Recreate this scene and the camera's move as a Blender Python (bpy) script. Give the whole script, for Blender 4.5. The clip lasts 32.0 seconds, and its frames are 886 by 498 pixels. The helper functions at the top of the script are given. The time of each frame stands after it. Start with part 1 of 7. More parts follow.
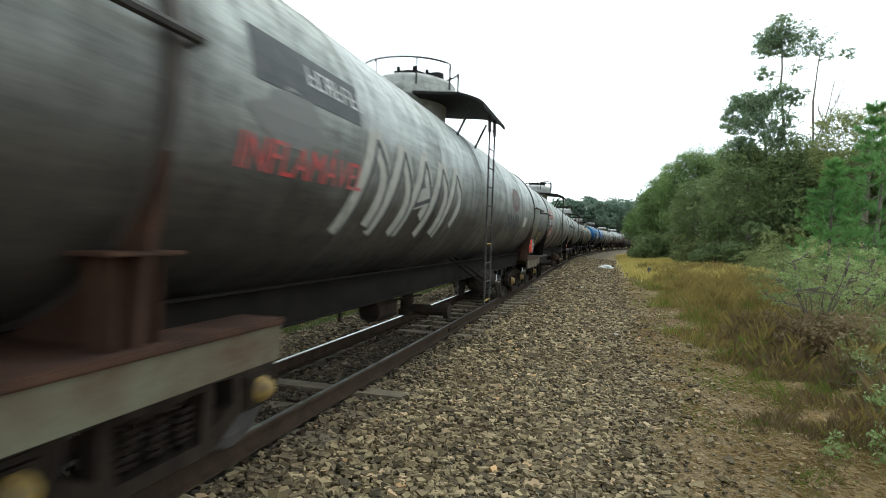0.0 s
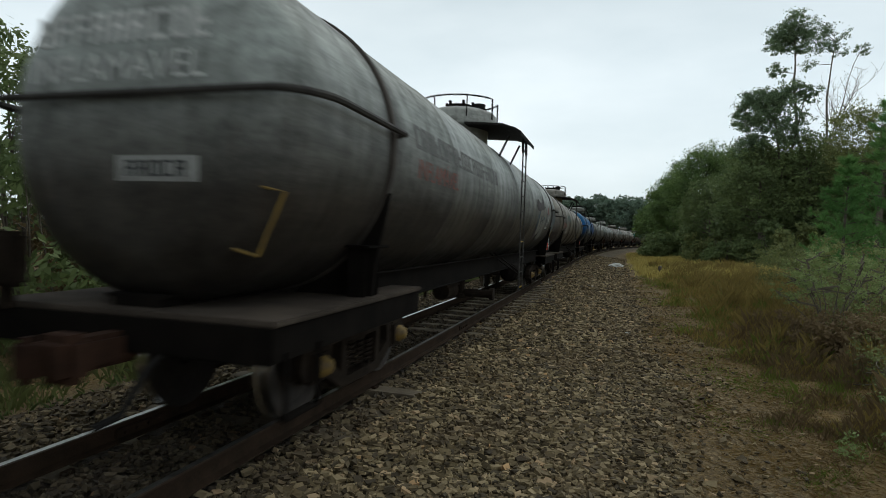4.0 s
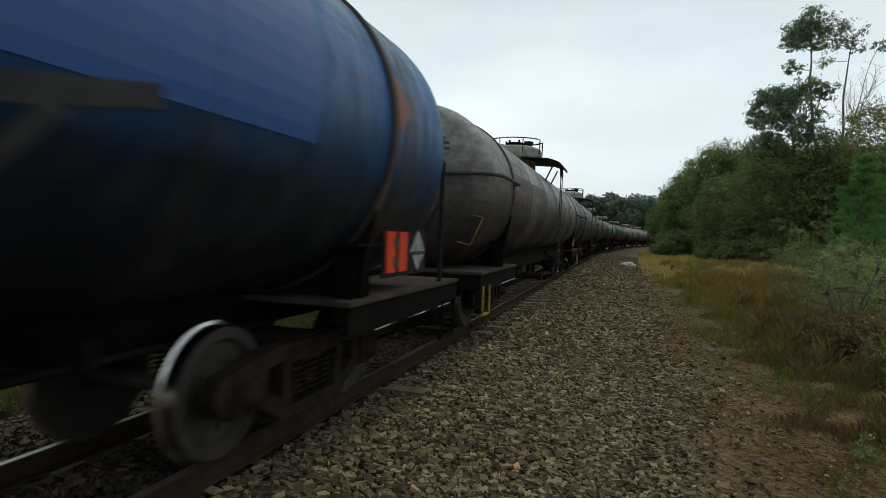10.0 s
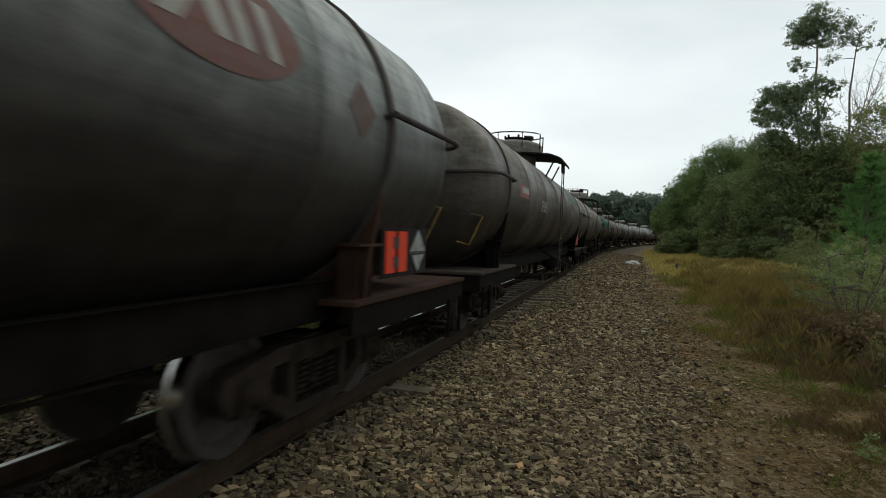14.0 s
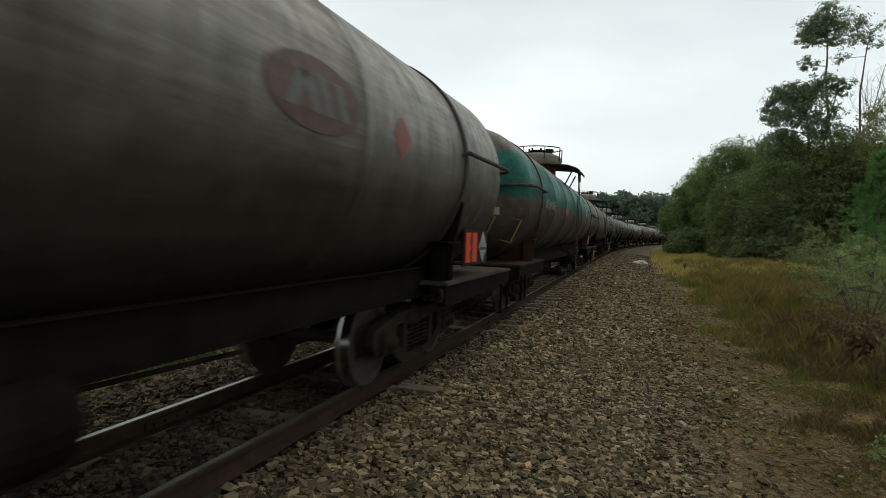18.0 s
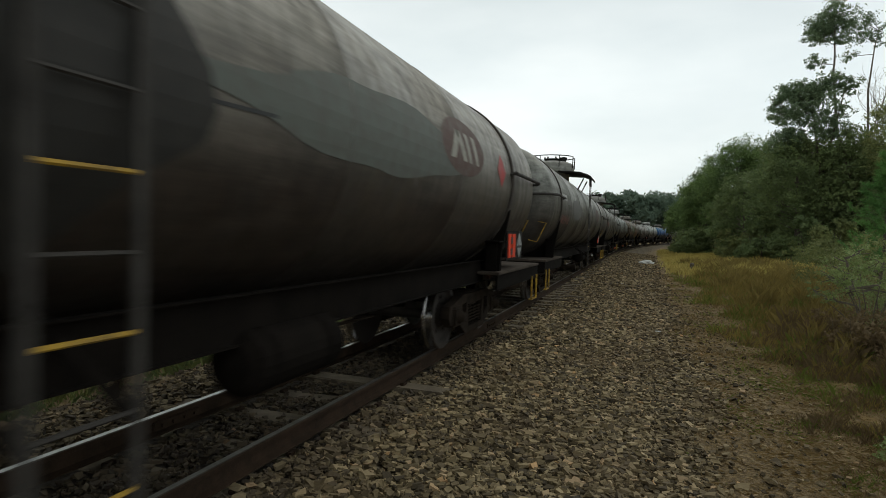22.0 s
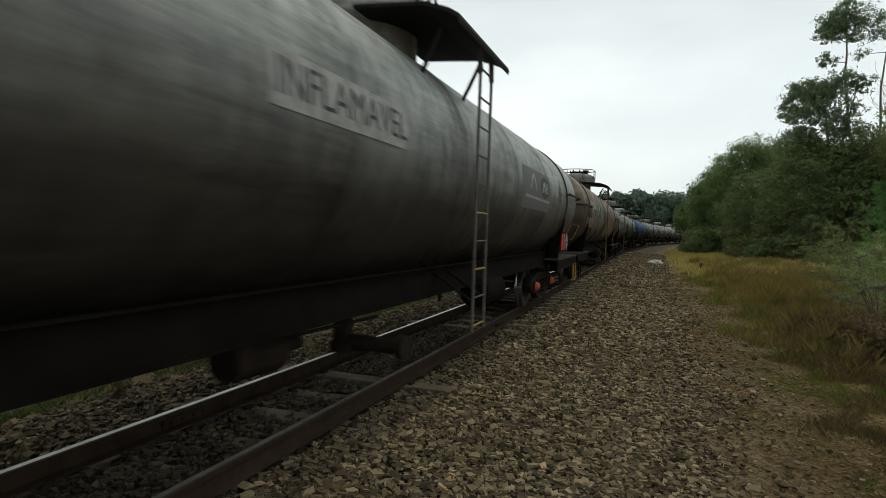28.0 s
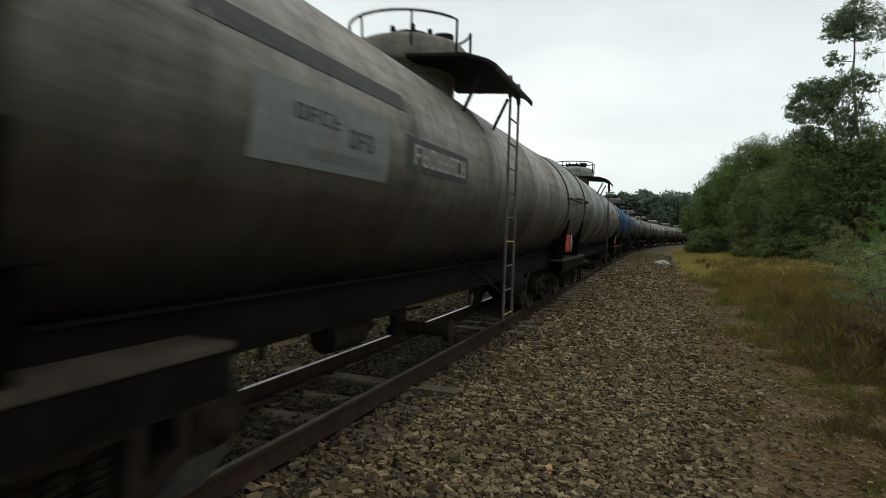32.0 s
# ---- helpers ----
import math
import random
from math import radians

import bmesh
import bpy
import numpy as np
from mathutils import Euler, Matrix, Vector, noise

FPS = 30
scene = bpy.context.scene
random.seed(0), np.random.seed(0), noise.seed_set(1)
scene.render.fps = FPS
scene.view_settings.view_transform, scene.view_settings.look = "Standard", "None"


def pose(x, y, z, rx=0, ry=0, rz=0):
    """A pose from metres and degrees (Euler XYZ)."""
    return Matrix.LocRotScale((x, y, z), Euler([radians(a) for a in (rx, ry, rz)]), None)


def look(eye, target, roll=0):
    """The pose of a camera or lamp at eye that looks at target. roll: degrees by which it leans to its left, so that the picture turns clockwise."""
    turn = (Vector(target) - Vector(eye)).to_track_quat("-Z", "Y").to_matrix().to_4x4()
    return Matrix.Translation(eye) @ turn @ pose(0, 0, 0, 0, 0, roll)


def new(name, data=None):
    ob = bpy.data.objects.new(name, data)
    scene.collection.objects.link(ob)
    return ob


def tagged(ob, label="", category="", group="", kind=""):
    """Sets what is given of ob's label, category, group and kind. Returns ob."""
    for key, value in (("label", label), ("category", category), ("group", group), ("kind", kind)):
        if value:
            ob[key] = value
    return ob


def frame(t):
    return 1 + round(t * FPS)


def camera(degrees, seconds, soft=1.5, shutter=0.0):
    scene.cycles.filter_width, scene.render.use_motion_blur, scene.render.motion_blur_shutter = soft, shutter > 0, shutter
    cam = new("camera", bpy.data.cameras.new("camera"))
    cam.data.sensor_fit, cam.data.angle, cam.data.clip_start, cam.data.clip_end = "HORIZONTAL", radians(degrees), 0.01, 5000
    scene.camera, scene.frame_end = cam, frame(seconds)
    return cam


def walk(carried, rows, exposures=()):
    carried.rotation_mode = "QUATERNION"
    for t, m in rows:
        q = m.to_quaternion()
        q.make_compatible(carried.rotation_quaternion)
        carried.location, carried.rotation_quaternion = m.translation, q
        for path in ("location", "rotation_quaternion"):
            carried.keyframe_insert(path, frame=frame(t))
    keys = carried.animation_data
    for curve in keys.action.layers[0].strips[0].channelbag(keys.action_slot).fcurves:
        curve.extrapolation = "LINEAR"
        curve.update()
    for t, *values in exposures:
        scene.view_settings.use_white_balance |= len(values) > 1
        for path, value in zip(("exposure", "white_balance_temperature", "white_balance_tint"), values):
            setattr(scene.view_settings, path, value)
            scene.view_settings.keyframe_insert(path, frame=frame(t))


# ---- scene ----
cam = camera(74.2, 32.0, soft=0.75, shutter=0.3)
PATH = [
    (0.0, (0.1983, 0.0507, 1.4746), (-0.3527, 1.9727, 1.4316), 1.83),
    (0.5, (0.1958, 0.0447, 1.4750), (-0.3552, 1.9667, 1.4300), 1.83),
    (1.0, (0.1941, 0.0401, 1.4747), (-0.3589, 1.9611, 1.4307), 1.80),
    (1.5, (0.1896, 0.0408, 1.4745), (-0.3664, 1.9608, 1.4275), 1.86),
    (2.0, (0.1829, 0.0415, 1.4739), (-0.3781, 1.9605, 1.4269), 1.92),
    (2.5, (0.1766, 0.0397, 1.4733), (-0.3884, 1.9567, 1.4243), 1.97),
    (3.0, (0.1738, 0.0350, 1.4747), (-0.3962, 1.9510, 1.4247), 1.95),
    (3.5, (0.1740, 0.0272, 1.4784), (-0.4020, 1.9422, 1.4284), 1.87),
    (5.5, (0.1821, 0.0308, 1.4814), (-0.4109, 1.9398, 1.4274), 2.00),
    (6.0, (0.1836, 0.0344, 1.4784), (-0.4134, 1.9424, 1.4234), 2.00),
    (6.5, (0.1854, 0.0346, 1.4776), (-0.4146, 1.9426, 1.4236), 1.98),
    (7.0, (0.1862, 0.0344, 1.4805), (-0.4158, 1.9404, 1.4255), 1.95),
    (7.5, (0.1844, 0.0379, 1.4825), (-0.4196, 1.9429, 1.4255), 1.95),
    (8.0, (0.1816, 0.0401, 1.4830), (-0.4244, 1.9451, 1.4260), 1.95),
    (8.5, (0.1801, 0.0379, 1.4830), (-0.4289, 1.9419, 1.4260), 1.98),
    (9.0, (0.1789, 0.0357, 1.4826), (-0.4321, 1.9397, 1.4236), 2.00),
    (9.5, (0.1779, 0.0364, 1.4813), (-0.4361, 1.9394, 1.4223), 2.00),
    (10.0, (0.1760, 0.0388, 1.4801), (-0.4400, 1.9398, 1.4221), 2.00),
    (10.5, (0.1745, 0.0369, 1.4821), (-0.4415, 1.9389, 1.4231), 2.00),
    (11.0, (0.1753, 0.0343, 1.4853), (-0.4437, 1.9343, 1.4243), 2.02),
    (11.5, (0.1781, 0.0368, 1.4862), (-0.4449, 1.9368, 1.4232), 2.04),
    (12.0, (0.1802, 0.0351, 1.4874), (-0.4468, 1.9331, 1.4244), 2.00),
    (12.5, (0.1782, 0.0308, 1.4899), (-0.4498, 1.9288, 1.4279), 1.95),
    (13.0, (0.1770, 0.0290, 1.4916), (-0.4520, 1.9270, 1.4286), 1.95),
    (13.5, (0.1802, 0.0293, 1.4912), (-0.4488, 1.9263, 1.4282), 1.92),
    (14.0, (0.1857, 0.0307, 1.4906), (-0.4443, 1.9277, 1.4276), 1.90),
    (14.5, (0.1892, 0.0312, 1.4907), (-0.4428, 1.9282, 1.4267), 1.90),
    (16.5, (0.2021, 0.0251, 1.4923), (-0.4399, 1.9181, 1.4293), 1.94),
    (17.0, (0.1959, 0.0200, 1.4952), (-0.4501, 1.9120, 1.4302), 1.98),
    (17.5, (0.1869, 0.0143, 1.4964), (-0.4621, 1.9043, 1.4304), 1.99),
    (18.0, (0.1775, 0.0121, 1.4941), (-0.4745, 1.9021, 1.4281), 1.97),
    (18.5, (0.1713, 0.0089, 1.4934), (-0.4827, 1.8979, 1.4284), 1.93),
    (19.0, (0.1690, 0.0027, 1.4965), (-0.4870, 1.8917, 1.4315), 1.90),
    (19.5, (0.1724, 0.0005, 1.4996), (-0.4846, 1.8885, 1.4336), 1.90),
    (20.0, (0.1788, 0.0016, 1.5009), (-0.4792, 1.8896, 1.4339), 1.87),
    (20.5, (0.1829, -0.0007, 1.5019), (-0.4771, 1.8863, 1.4369), 1.83),
    (21.0, (0.1818, -0.0004, 1.5016), (-0.4812, 1.8856, 1.4356), 1.83),
    (21.5, (0.1784, 0.0037, 1.5002), (-0.4876, 1.8887, 1.4342), 1.84),
    (22.0, (0.1795, 0.0049, 1.5001), (-0.4905, 1.8879, 1.4341), 1.80),
    (22.5, (0.1827, 0.0012, 1.5013), (-0.4903, 1.8832, 1.4363), 1.76),
    (23.0, (0.1806, 0.0034, 1.5001), (-0.4964, 1.8844, 1.4341), 1.80),
    (23.5, (0.1742, 0.0087, 1.4981), (-0.5038, 1.8887, 1.4311), 1.87),
    (24.0, (0.1700, 0.0100, 1.4974), (-0.5100, 1.8890, 1.4304), 1.89),
    (24.5, (0.1696, 0.0094, 1.4976), (-0.5134, 1.8874, 1.4306), 1.88),
    (25.0, (0.1697, 0.0070, 1.4995), (-0.5163, 1.8850, 1.4335), 1.85),
    (25.5, (0.1667, 0.0072, 1.5011), (-0.5193, 1.8852, 1.4331), 1.87),
    (27.5, (0.1688, 0.0169, 1.4947), (-0.5242, 1.8919, 1.4277), 1.83),
    (28.0, (0.1704, 0.0145, 1.4963), (-0.5246, 1.8885, 1.4273), 1.85),
    (28.5, (0.1729, 0.0121, 1.4972), (-0.5241, 1.8851, 1.4292), 1.80),
    (29.0, (0.1747, 0.0101, 1.4986), (-0.5253, 1.8821, 1.4326), 1.76),
    (29.5, (0.1741, 0.0098, 1.5006), (-0.5289, 1.8808, 1.4336), 1.78),
    (30.0, (0.1724, 0.0073, 1.5022), (-0.5306, 1.8783, 1.4352), 1.80),
    (30.5, (0.1721, 0.0072, 1.5025), (-0.5329, 1.8772, 1.4355), 1.80),
    (31.0, (0.1730, 0.0075, 1.5034), (-0.5350, 1.8765, 1.4354), 1.80),
    (31.5, (0.1739, 0.0058, 1.5046), (-0.5361, 1.8748, 1.4366), 1.78),
    (32.0, (0.1746, 0.0045, 1.5059), (-0.5384, 1.8715, 1.4389), 1.74),
]
walk(cam, [(t, look(eye, aim, roll)) for t, eye, aim, roll in PATH],
     exposures=[(0.0, 1.42, 6350, 1), (0.5, 1.1, 6400, 3), (1.0, 0.74, 6450, 3), (1.3, 0.62, 6450, 4), (2.0, 0.2, 6350, 4), (3.0, 0.05, 6450, 3), (6.0, -0.05, 6500, 3), (9.0, -0.03, 6550, 4), (11.0, 0.03, 6600, 4), (13.0, 0.05, 6750, 5), (17.0, 0.08, 6850, 4), (32.0, 0.08, 6900, 4)])

# ---------------------------------------------------------------- sky and sun (overcast)
world = bpy.data.worlds.new("overcast_sky")
scene.world = world
world.use_nodes = True
wn, wl = world.node_tree.nodes, world.node_tree.links
wn.clear()
w_out = wn.new("ShaderNodeOutputWorld")
w_bg = wn.new("ShaderNodeBackground")
w_sky = wn.new("ShaderNodeTexSky")
w_sky.sky_type, w_sky.sun_disc = "NISHITA", False
w_sky.sun_elevation, w_sky.sun_rotation = radians(52), radians(-30)
w_sky.air_density, w_sky.dust_density = 1.0, 3.0
w_gain = wn.new("ShaderNodeMix")
w_gain.data_type, w_gain.blend_type = "RGBA", "MULTIPLY"
w_gain.inputs[0].default_value = 1.0
w_gain.inputs[7].default_value = (0.1, 0.1, 0.1, 1)
w_co = wn.new("ShaderNodeTexCoord")
w_map = wn.new("ShaderNodeMapping")
w_map.inputs["Scale"].default_value = (1.2, 1.2, 3.5)
w_noise = wn.new("ShaderNodeTexNoise")
w_noise.inputs["Scale"].default_value, w_noise.inputs["Detail"].default_value = 1.6, 5.0
w_ramp = wn.new("ShaderNodeValToRGB")
w_ramp.color_ramp.elements[0].position, w_ramp.color_ramp.elements[0].color = 0.32, (0.60, 0.67, 0.735, 1)
w_ramp.color_ramp.elements[1].position, w_ramp.color_ramp.elements[1].color = 0.68, (0.80, 0.85, 0.91, 1)
w_mix = wn.new("ShaderNodeMix")
w_mix.data_type = "RGBA"
w_mix.inputs[0].default_value = 0.9
wl.new(w_sky.outputs[0], w_gain.inputs[6])
wl.new(w_co.outputs["Generated"], w_map.inputs[0])
wl.new(w_map.outputs[0], w_noise.inputs["Vector"])
wl.new(w_noise.outputs["Fac"], w_ramp.inputs[0])
wl.new(w_gain.outputs[2], w_mix.inputs[6])
wl.new(w_ramp.outputs[0], w_mix.inputs[7])
wl.new(w_mix.outputs[2], w_bg.inputs[0])
# the sky is dimmed overhead, out of view, to weaken the top light
w_sep = wn.new("ShaderNodeSeparateXYZ")
wl.new(w_co.outputs["Generated"], w_sep.inputs[0])
w_fall = wn.new("ShaderNodeMapRange")
w_fall.inputs[1].default_value, w_fall.inputs[2].default_value = 0.25, 0.9
w_fall.inputs[3].default_value, w_fall.inputs[4].default_value = 1.18, 0.62
wl.new(w_sep.outputs[2], w_fall.inputs[0])
wl.new(w_fall.outputs[0], w_bg.inputs[1])
wl.new(w_bg.outputs[0], w_out.inputs[0])
sun = new("sun", bpy.data.lights.new("sun", "SUN"))
sun.data.energy, sun.data.angle, sun.data.color = 0.5, radians(35), (1.0, 0.97, 0.92)
sun.matrix_world = look((0, 0, 50), (-18, -32, 0))

# ---------------------------------------------------------------- the line of the track and the lie of the land
TRACK_X, GAUGE = -2.835, 1.06


def track_x(y):
    """The track drifts a little to one side, then bends away behind the trees."""
    y = np.asarray(y, float)
    return TRACK_X - 0.0165 * (np.sqrt((y - 6) ** 2 + 9) + y - 6) / 2 + 0.0009 * np.maximum(0.0, y - 45) ** 2 - 0.0007 * np.maximum(0.0, y - 150) ** 2


def ground_z(x, y):
    """Height of the ground; 0 is the top of the rails."""
    u = np.asarray(x, float) - track_x(np.asarray(y, float))
    z = np.interp(u, [-60, -9, -5, -3.0, -1.5, -1.2, 1.2, 1.7, 3.2, 4.2, 6, 9, 16, 40, 90],
                  [1.5, -0.2, -0.55, -0.5, -0.22, -0.2, -0.2, -0.22, -0.35, -0.38, -0.34, -0.2, 0.3, 1.2, 2.0])
    x, y = np.asarray(x, float), np.asarray(y, float)
    lump = 0.022 * (np.sin(1.9 * x + 0.7 * y) + np.sin(2.7 * y - 1.3 * x + 1.0) + np.sin(0.8 * y + 3.4 * x))
    return z + lump * np.clip((np.abs(u) - 2.2) / 1.5, 0, 1)

# ---------------------------------------------------------------- materials
def material(name, rough=0.7, metal=0.0):
    m = bpy.data.materials.new(name)
    m.use_nodes = True
    n, l = m.node_tree.nodes, m.node_tree.links
    b = n["Principled BSDF"]
    b.inputs["Roughness"].default_value, b.inputs["Metallic"].default_value = rough, metal
    return m, n, l, b


def noise_node(n, l, vec, scale, detail=6.0, rough=0.6):
    t = n.new("ShaderNodeTexNoise")
    t.inputs["Scale"].default_value, t.inputs["Detail"].default_value, t.inputs["Roughness"].default_value = scale, detail, rough
    if vec is not None:
        l.new(vec, t.inputs["Vector"])
    return t.outputs["Fac"]


def ramp_node(n, l, fac, stops):
    r = n.new("ShaderNodeValToRGB")
    while len(r.color_ramp.elements) < len(stops):
        r.color_ramp.elements.new(0.5)
    for e, (p, c) in zip(r.color_ramp.elements, stops):
        e.position, e.color = p, (*c, 1) if len(c) == 3 else c
    l.new(fac, r.inputs[0])
    return r.outputs[0]


def mix_node(n, l, fac, a, b, blend="MIX"):
    x = n.new("ShaderNodeMix")
    x.data_type, x.blend_type = "RGBA", blend
    for i, v in ((0, fac), (6, a), (7, b)):
        if isinstance(v, (int, float)):
            x.inputs[i].default_value = v
        elif isinstance(v, tuple):
            x.inputs[i].default_value = (*v, 1)
        else:
            l.new(v, x.inputs[i])
    return x.outputs[2]


def maths(n, l, op, a, b=0.0):
    x = n.new("ShaderNodeMath")
    x.operation = op
    for i, v in ((0, a), (1, b)):
        if isinstance(v, (int, float)):
            x.inputs[i].default_value = v
        else:
            l.new(v, x.inputs[i])
    return x.outputs[0]


def bump(n, l, b, height, strength=0.4, distance=0.02):
    x = n.new("ShaderNodeBump")
    x.inputs["Strength"].default_value, x.inputs["Distance"].default_value = strength, distance
    l.new(height, x.inputs["Height"])
    l.new(x.outputs[0], b.inputs["Normal"])


def object_vec(n, l, scale=(1, 1, 1)):
    c = n.new("ShaderNodeTexCoord")
    m = n.new("ShaderNodeMapping")
    m.inputs["Scale"].default_value = scale
    l.new(c.outputs["Object"], m.inputs[0])
    return m.outputs[0]


def worn(name, base, dark, rough=0.75, metal=0.0, scale=3.0, bumps=0.3, shine=0.5):
    """A plain worn surface: base colour, darker blotches and fine grain."""
    m, n, l, b = material(name, rough, metal)
    v = object_vec(n, l)
    big = ramp_node(n, l, noise_node(n, l, v, scale), [(0.35, dark), (0.65, base)])
    fine = noise_node(n, l, v, scale * 14)
    col = mix_node(n, l, 0.35, big, ramp_node(n, l, fine, [(0.3, dark), (0.75, base)]))
    l.new(col, b.inputs["Base Color"])
    b.inputs["Specular IOR Level"].default_value = shine
    bump(n, l, b, fine, bumps, 0.006)
    return m


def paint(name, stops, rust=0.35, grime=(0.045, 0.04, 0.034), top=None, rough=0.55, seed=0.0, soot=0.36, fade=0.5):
    """Weathered tank paint. stops: colours by height on the tank (0 at its foot, 1 at its crown)."""
    m, n, l, b = material(name, rough)
    b.inputs["Specular IOR Level"].default_value = 0.3
    c = n.new("ShaderNodeTexCoord")
    shift = n.new("ShaderNodeMapping")
    shift.inputs["Location"].default_value = (seed * 3.1, seed * 7.7, seed)
    l.new(c.outputs["Object"], shift.inputs[0])
    v = shift.outputs[0]
    s = n.new("ShaderNodeMapping")
    s.inputs["Scale"].default_value = (2.2, 2.2, 0.32)
    l.new(v, s.inputs[0])
    streak_v = s.outputs[0]
    along = n.new("ShaderNodeMapping")
    along.inputs["Scale"].default_value = (1.0, 0.18, 2.5)
    l.new(v, along.inputs[0])
    sep = n.new("ShaderNodeSeparateXYZ")
    l.new(c.outputs["Object"], sep.inputs[0])
    blotch = noise_node(n, l, v, 1.1, 8.0, 0.65)
    wob = maths(n, l, "MULTIPLY", maths(n, l, "SUBTRACT", blotch, 0.5), 0.16)
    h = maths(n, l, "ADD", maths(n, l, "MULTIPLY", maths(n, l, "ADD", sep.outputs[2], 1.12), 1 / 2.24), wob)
    # the ramp's dark foot holds both dirt and shade put into the colour
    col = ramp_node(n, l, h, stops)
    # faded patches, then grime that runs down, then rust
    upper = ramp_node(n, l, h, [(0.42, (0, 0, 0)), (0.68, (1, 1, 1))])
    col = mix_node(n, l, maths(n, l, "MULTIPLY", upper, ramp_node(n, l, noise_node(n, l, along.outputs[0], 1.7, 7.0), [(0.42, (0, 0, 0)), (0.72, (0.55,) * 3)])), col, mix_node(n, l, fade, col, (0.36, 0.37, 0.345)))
    run = ramp_node(n, l, noise_node(n, l, streak_v, 2.6, 9.0, 0.7), [(0.44, (0, 0, 0)), (0.70, (1, 1, 1))])
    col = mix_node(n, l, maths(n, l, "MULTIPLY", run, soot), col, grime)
    # product spilt below the dome, and dirt washed down beside the straps
    side = maths(n, l, "ADD", sep.outputs[1], maths(n, l, "MULTIPLY", wob, 3.0))
    for at, wide, deep in ((-0.1, 0.6, 0.45), (-6.6, 0.42, 0.7), (6.95, 0.42, 0.7), (-2.3, 0.2, 0.35), (2.3, 0.2, 0.35), (-4.6, 0.2, 0.35), (4.6, 0.2, 0.35)):
        band = maths(n, l, "DIVIDE", maths(n, l, "ABSOLUTE", maths(n, l, "SUBTRACT", side, at)), wide)
        near = ramp_node(n, l, band, [(0.15, (deep,) * 3), (1.0, (0, 0, 0))])
        low = ramp_node(n, l, h, [(0.86, (1, 1, 1)), (0.99, (0.35,) * 3)])
        col = mix_node(n, l, maths(n, l, "MULTIPLY", maths(n, l, "MULTIPLY", near, low), ramp_node(n, l, noise_node(n, l, streak_v, 3.3, 8.0, 0.7), [(0.3, (0.35,) * 3), (0.6, (1, 1, 1))])), col, (0.035, 0.028, 0.022))
    if top:
        lid = ramp_node(n, l, maths(n, l, "ADD", h, maths(n, l, "MULTIPLY", run, 0.03)), [(top[0] - 0.04, (0, 0, 0)), (top[0] + 0.04, (1, 1, 1))])
        col = mix_node(n, l, lid, col, top[1])
    spots = ramp_node(n, l, noise_node(n, l, v, 4.5, 10.0, 0.72), [(0.60, (0, 0, 0)), (0.70, (1, 1, 1))])
    rust_run = ramp_node(n, l, noise_node(n, l, streak_v, 5.5, 8.0, 0.7), [(0.58, (0, 0, 0)), (0.74, (1, 1, 1))])
    both = maths(n, l, "MAXIMUM", maths(n, l, "MULTIPLY", spots, 0.7), rust_run)
    col = mix_node(n, l, maths(n, l, "MULTIPLY", both, rust), col, (0.10, 0.045, 0.025))
    # uneven weathering at two sizes
    smear = ramp_node(n, l, noise_node(n, l, along.outputs[0], 3.4, 10.0, 0.75), [(0.34, (0.5,) * 3), (0.5, (0.92,) * 3), (0.68, (1.35,) * 3)])
    col = mix_node(n, l, 0.8, col, smear, "MULTIPLY")
    mottle = ramp_node(n, l, noise_node(n, l, v, 3.1, 12.0, 0.78), [(0.36, (0.5,) * 3), (0.52, (1.0,) * 3), (0.66, (1.3,) * 3)])
    col = mix_node(n, l, 0.75, col, mottle, "MULTIPLY")
    fine = noise_node(n, l, v, 38.0, 5.0)
    col = mix_node(n, l, 0.22, col, ramp_node(n, l, fine, [(0.3, (0.05, 0.048, 0.042)), (0.7, (0.42, 0.41, 0.38))]), "OVERLAY")
    l.new(col, b.inputs["Base Color"])
    l.new(maths(n, l, "ADD", rough - 0.12, maths(n, l, "MULTIPLY", run, 0.3)), b.inputs["Roughness"])
    bump(n, l, b, maths(n, l, "ADD", blotch, maths(n, l, "MULTIPLY", fine, 0.25)), 0.18, 0.012)
    return m


def flat_paint(name, col, rough=0.6, chip=0.5, under=(0.12, 0.11, 0.10)):
    """Stencilled or sprayed paint, thin and scuffed."""
    m, n, l, b = material(name, rough)
    v = object_vec(n, l)
    k = ramp_node(n, l, noise_node(n, l, v, 9.0, 8.0, 0.7), [(0.42, (0, 0, 0)), (0.66, (chip,) * 3)])
    l.new(mix_node(n, l, k, col, under), b.inputs["Base Color"])
    return m


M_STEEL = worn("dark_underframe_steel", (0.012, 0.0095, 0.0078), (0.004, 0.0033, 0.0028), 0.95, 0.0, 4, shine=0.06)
M_DECK = worn("dusty_deck_plate", (0.085, 0.067, 0.053), (0.032, 0.025, 0.02), 0.92, 0.0, 2.5, shine=0.12)
M_RUSTY = worn("rusty_brown_steel", (0.068, 0.033, 0.020), (0.020, 0.011, 0.008), 0.9, 0.0, 3, shine=0.15)
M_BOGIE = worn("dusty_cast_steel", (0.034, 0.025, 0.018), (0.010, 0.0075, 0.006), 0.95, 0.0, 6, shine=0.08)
M_WHEEL = worn("wheel_steel", (0.05, 0.04, 0.034), (0.018, 0.014, 0.011), 0.7, 0.2, 6)
M_TREAD = worn("polished_tread_steel", (0.62, 0.61, 0.6), (0.4, 0.39, 0.38), 0.22, 1.0, 8, 0.05)
M_RAIL = worn("rail_web_brown", (0.050, 0.031, 0.020), (0.018, 0.012, 0.008), 0.92, 0.0, 5, shine=0.1)
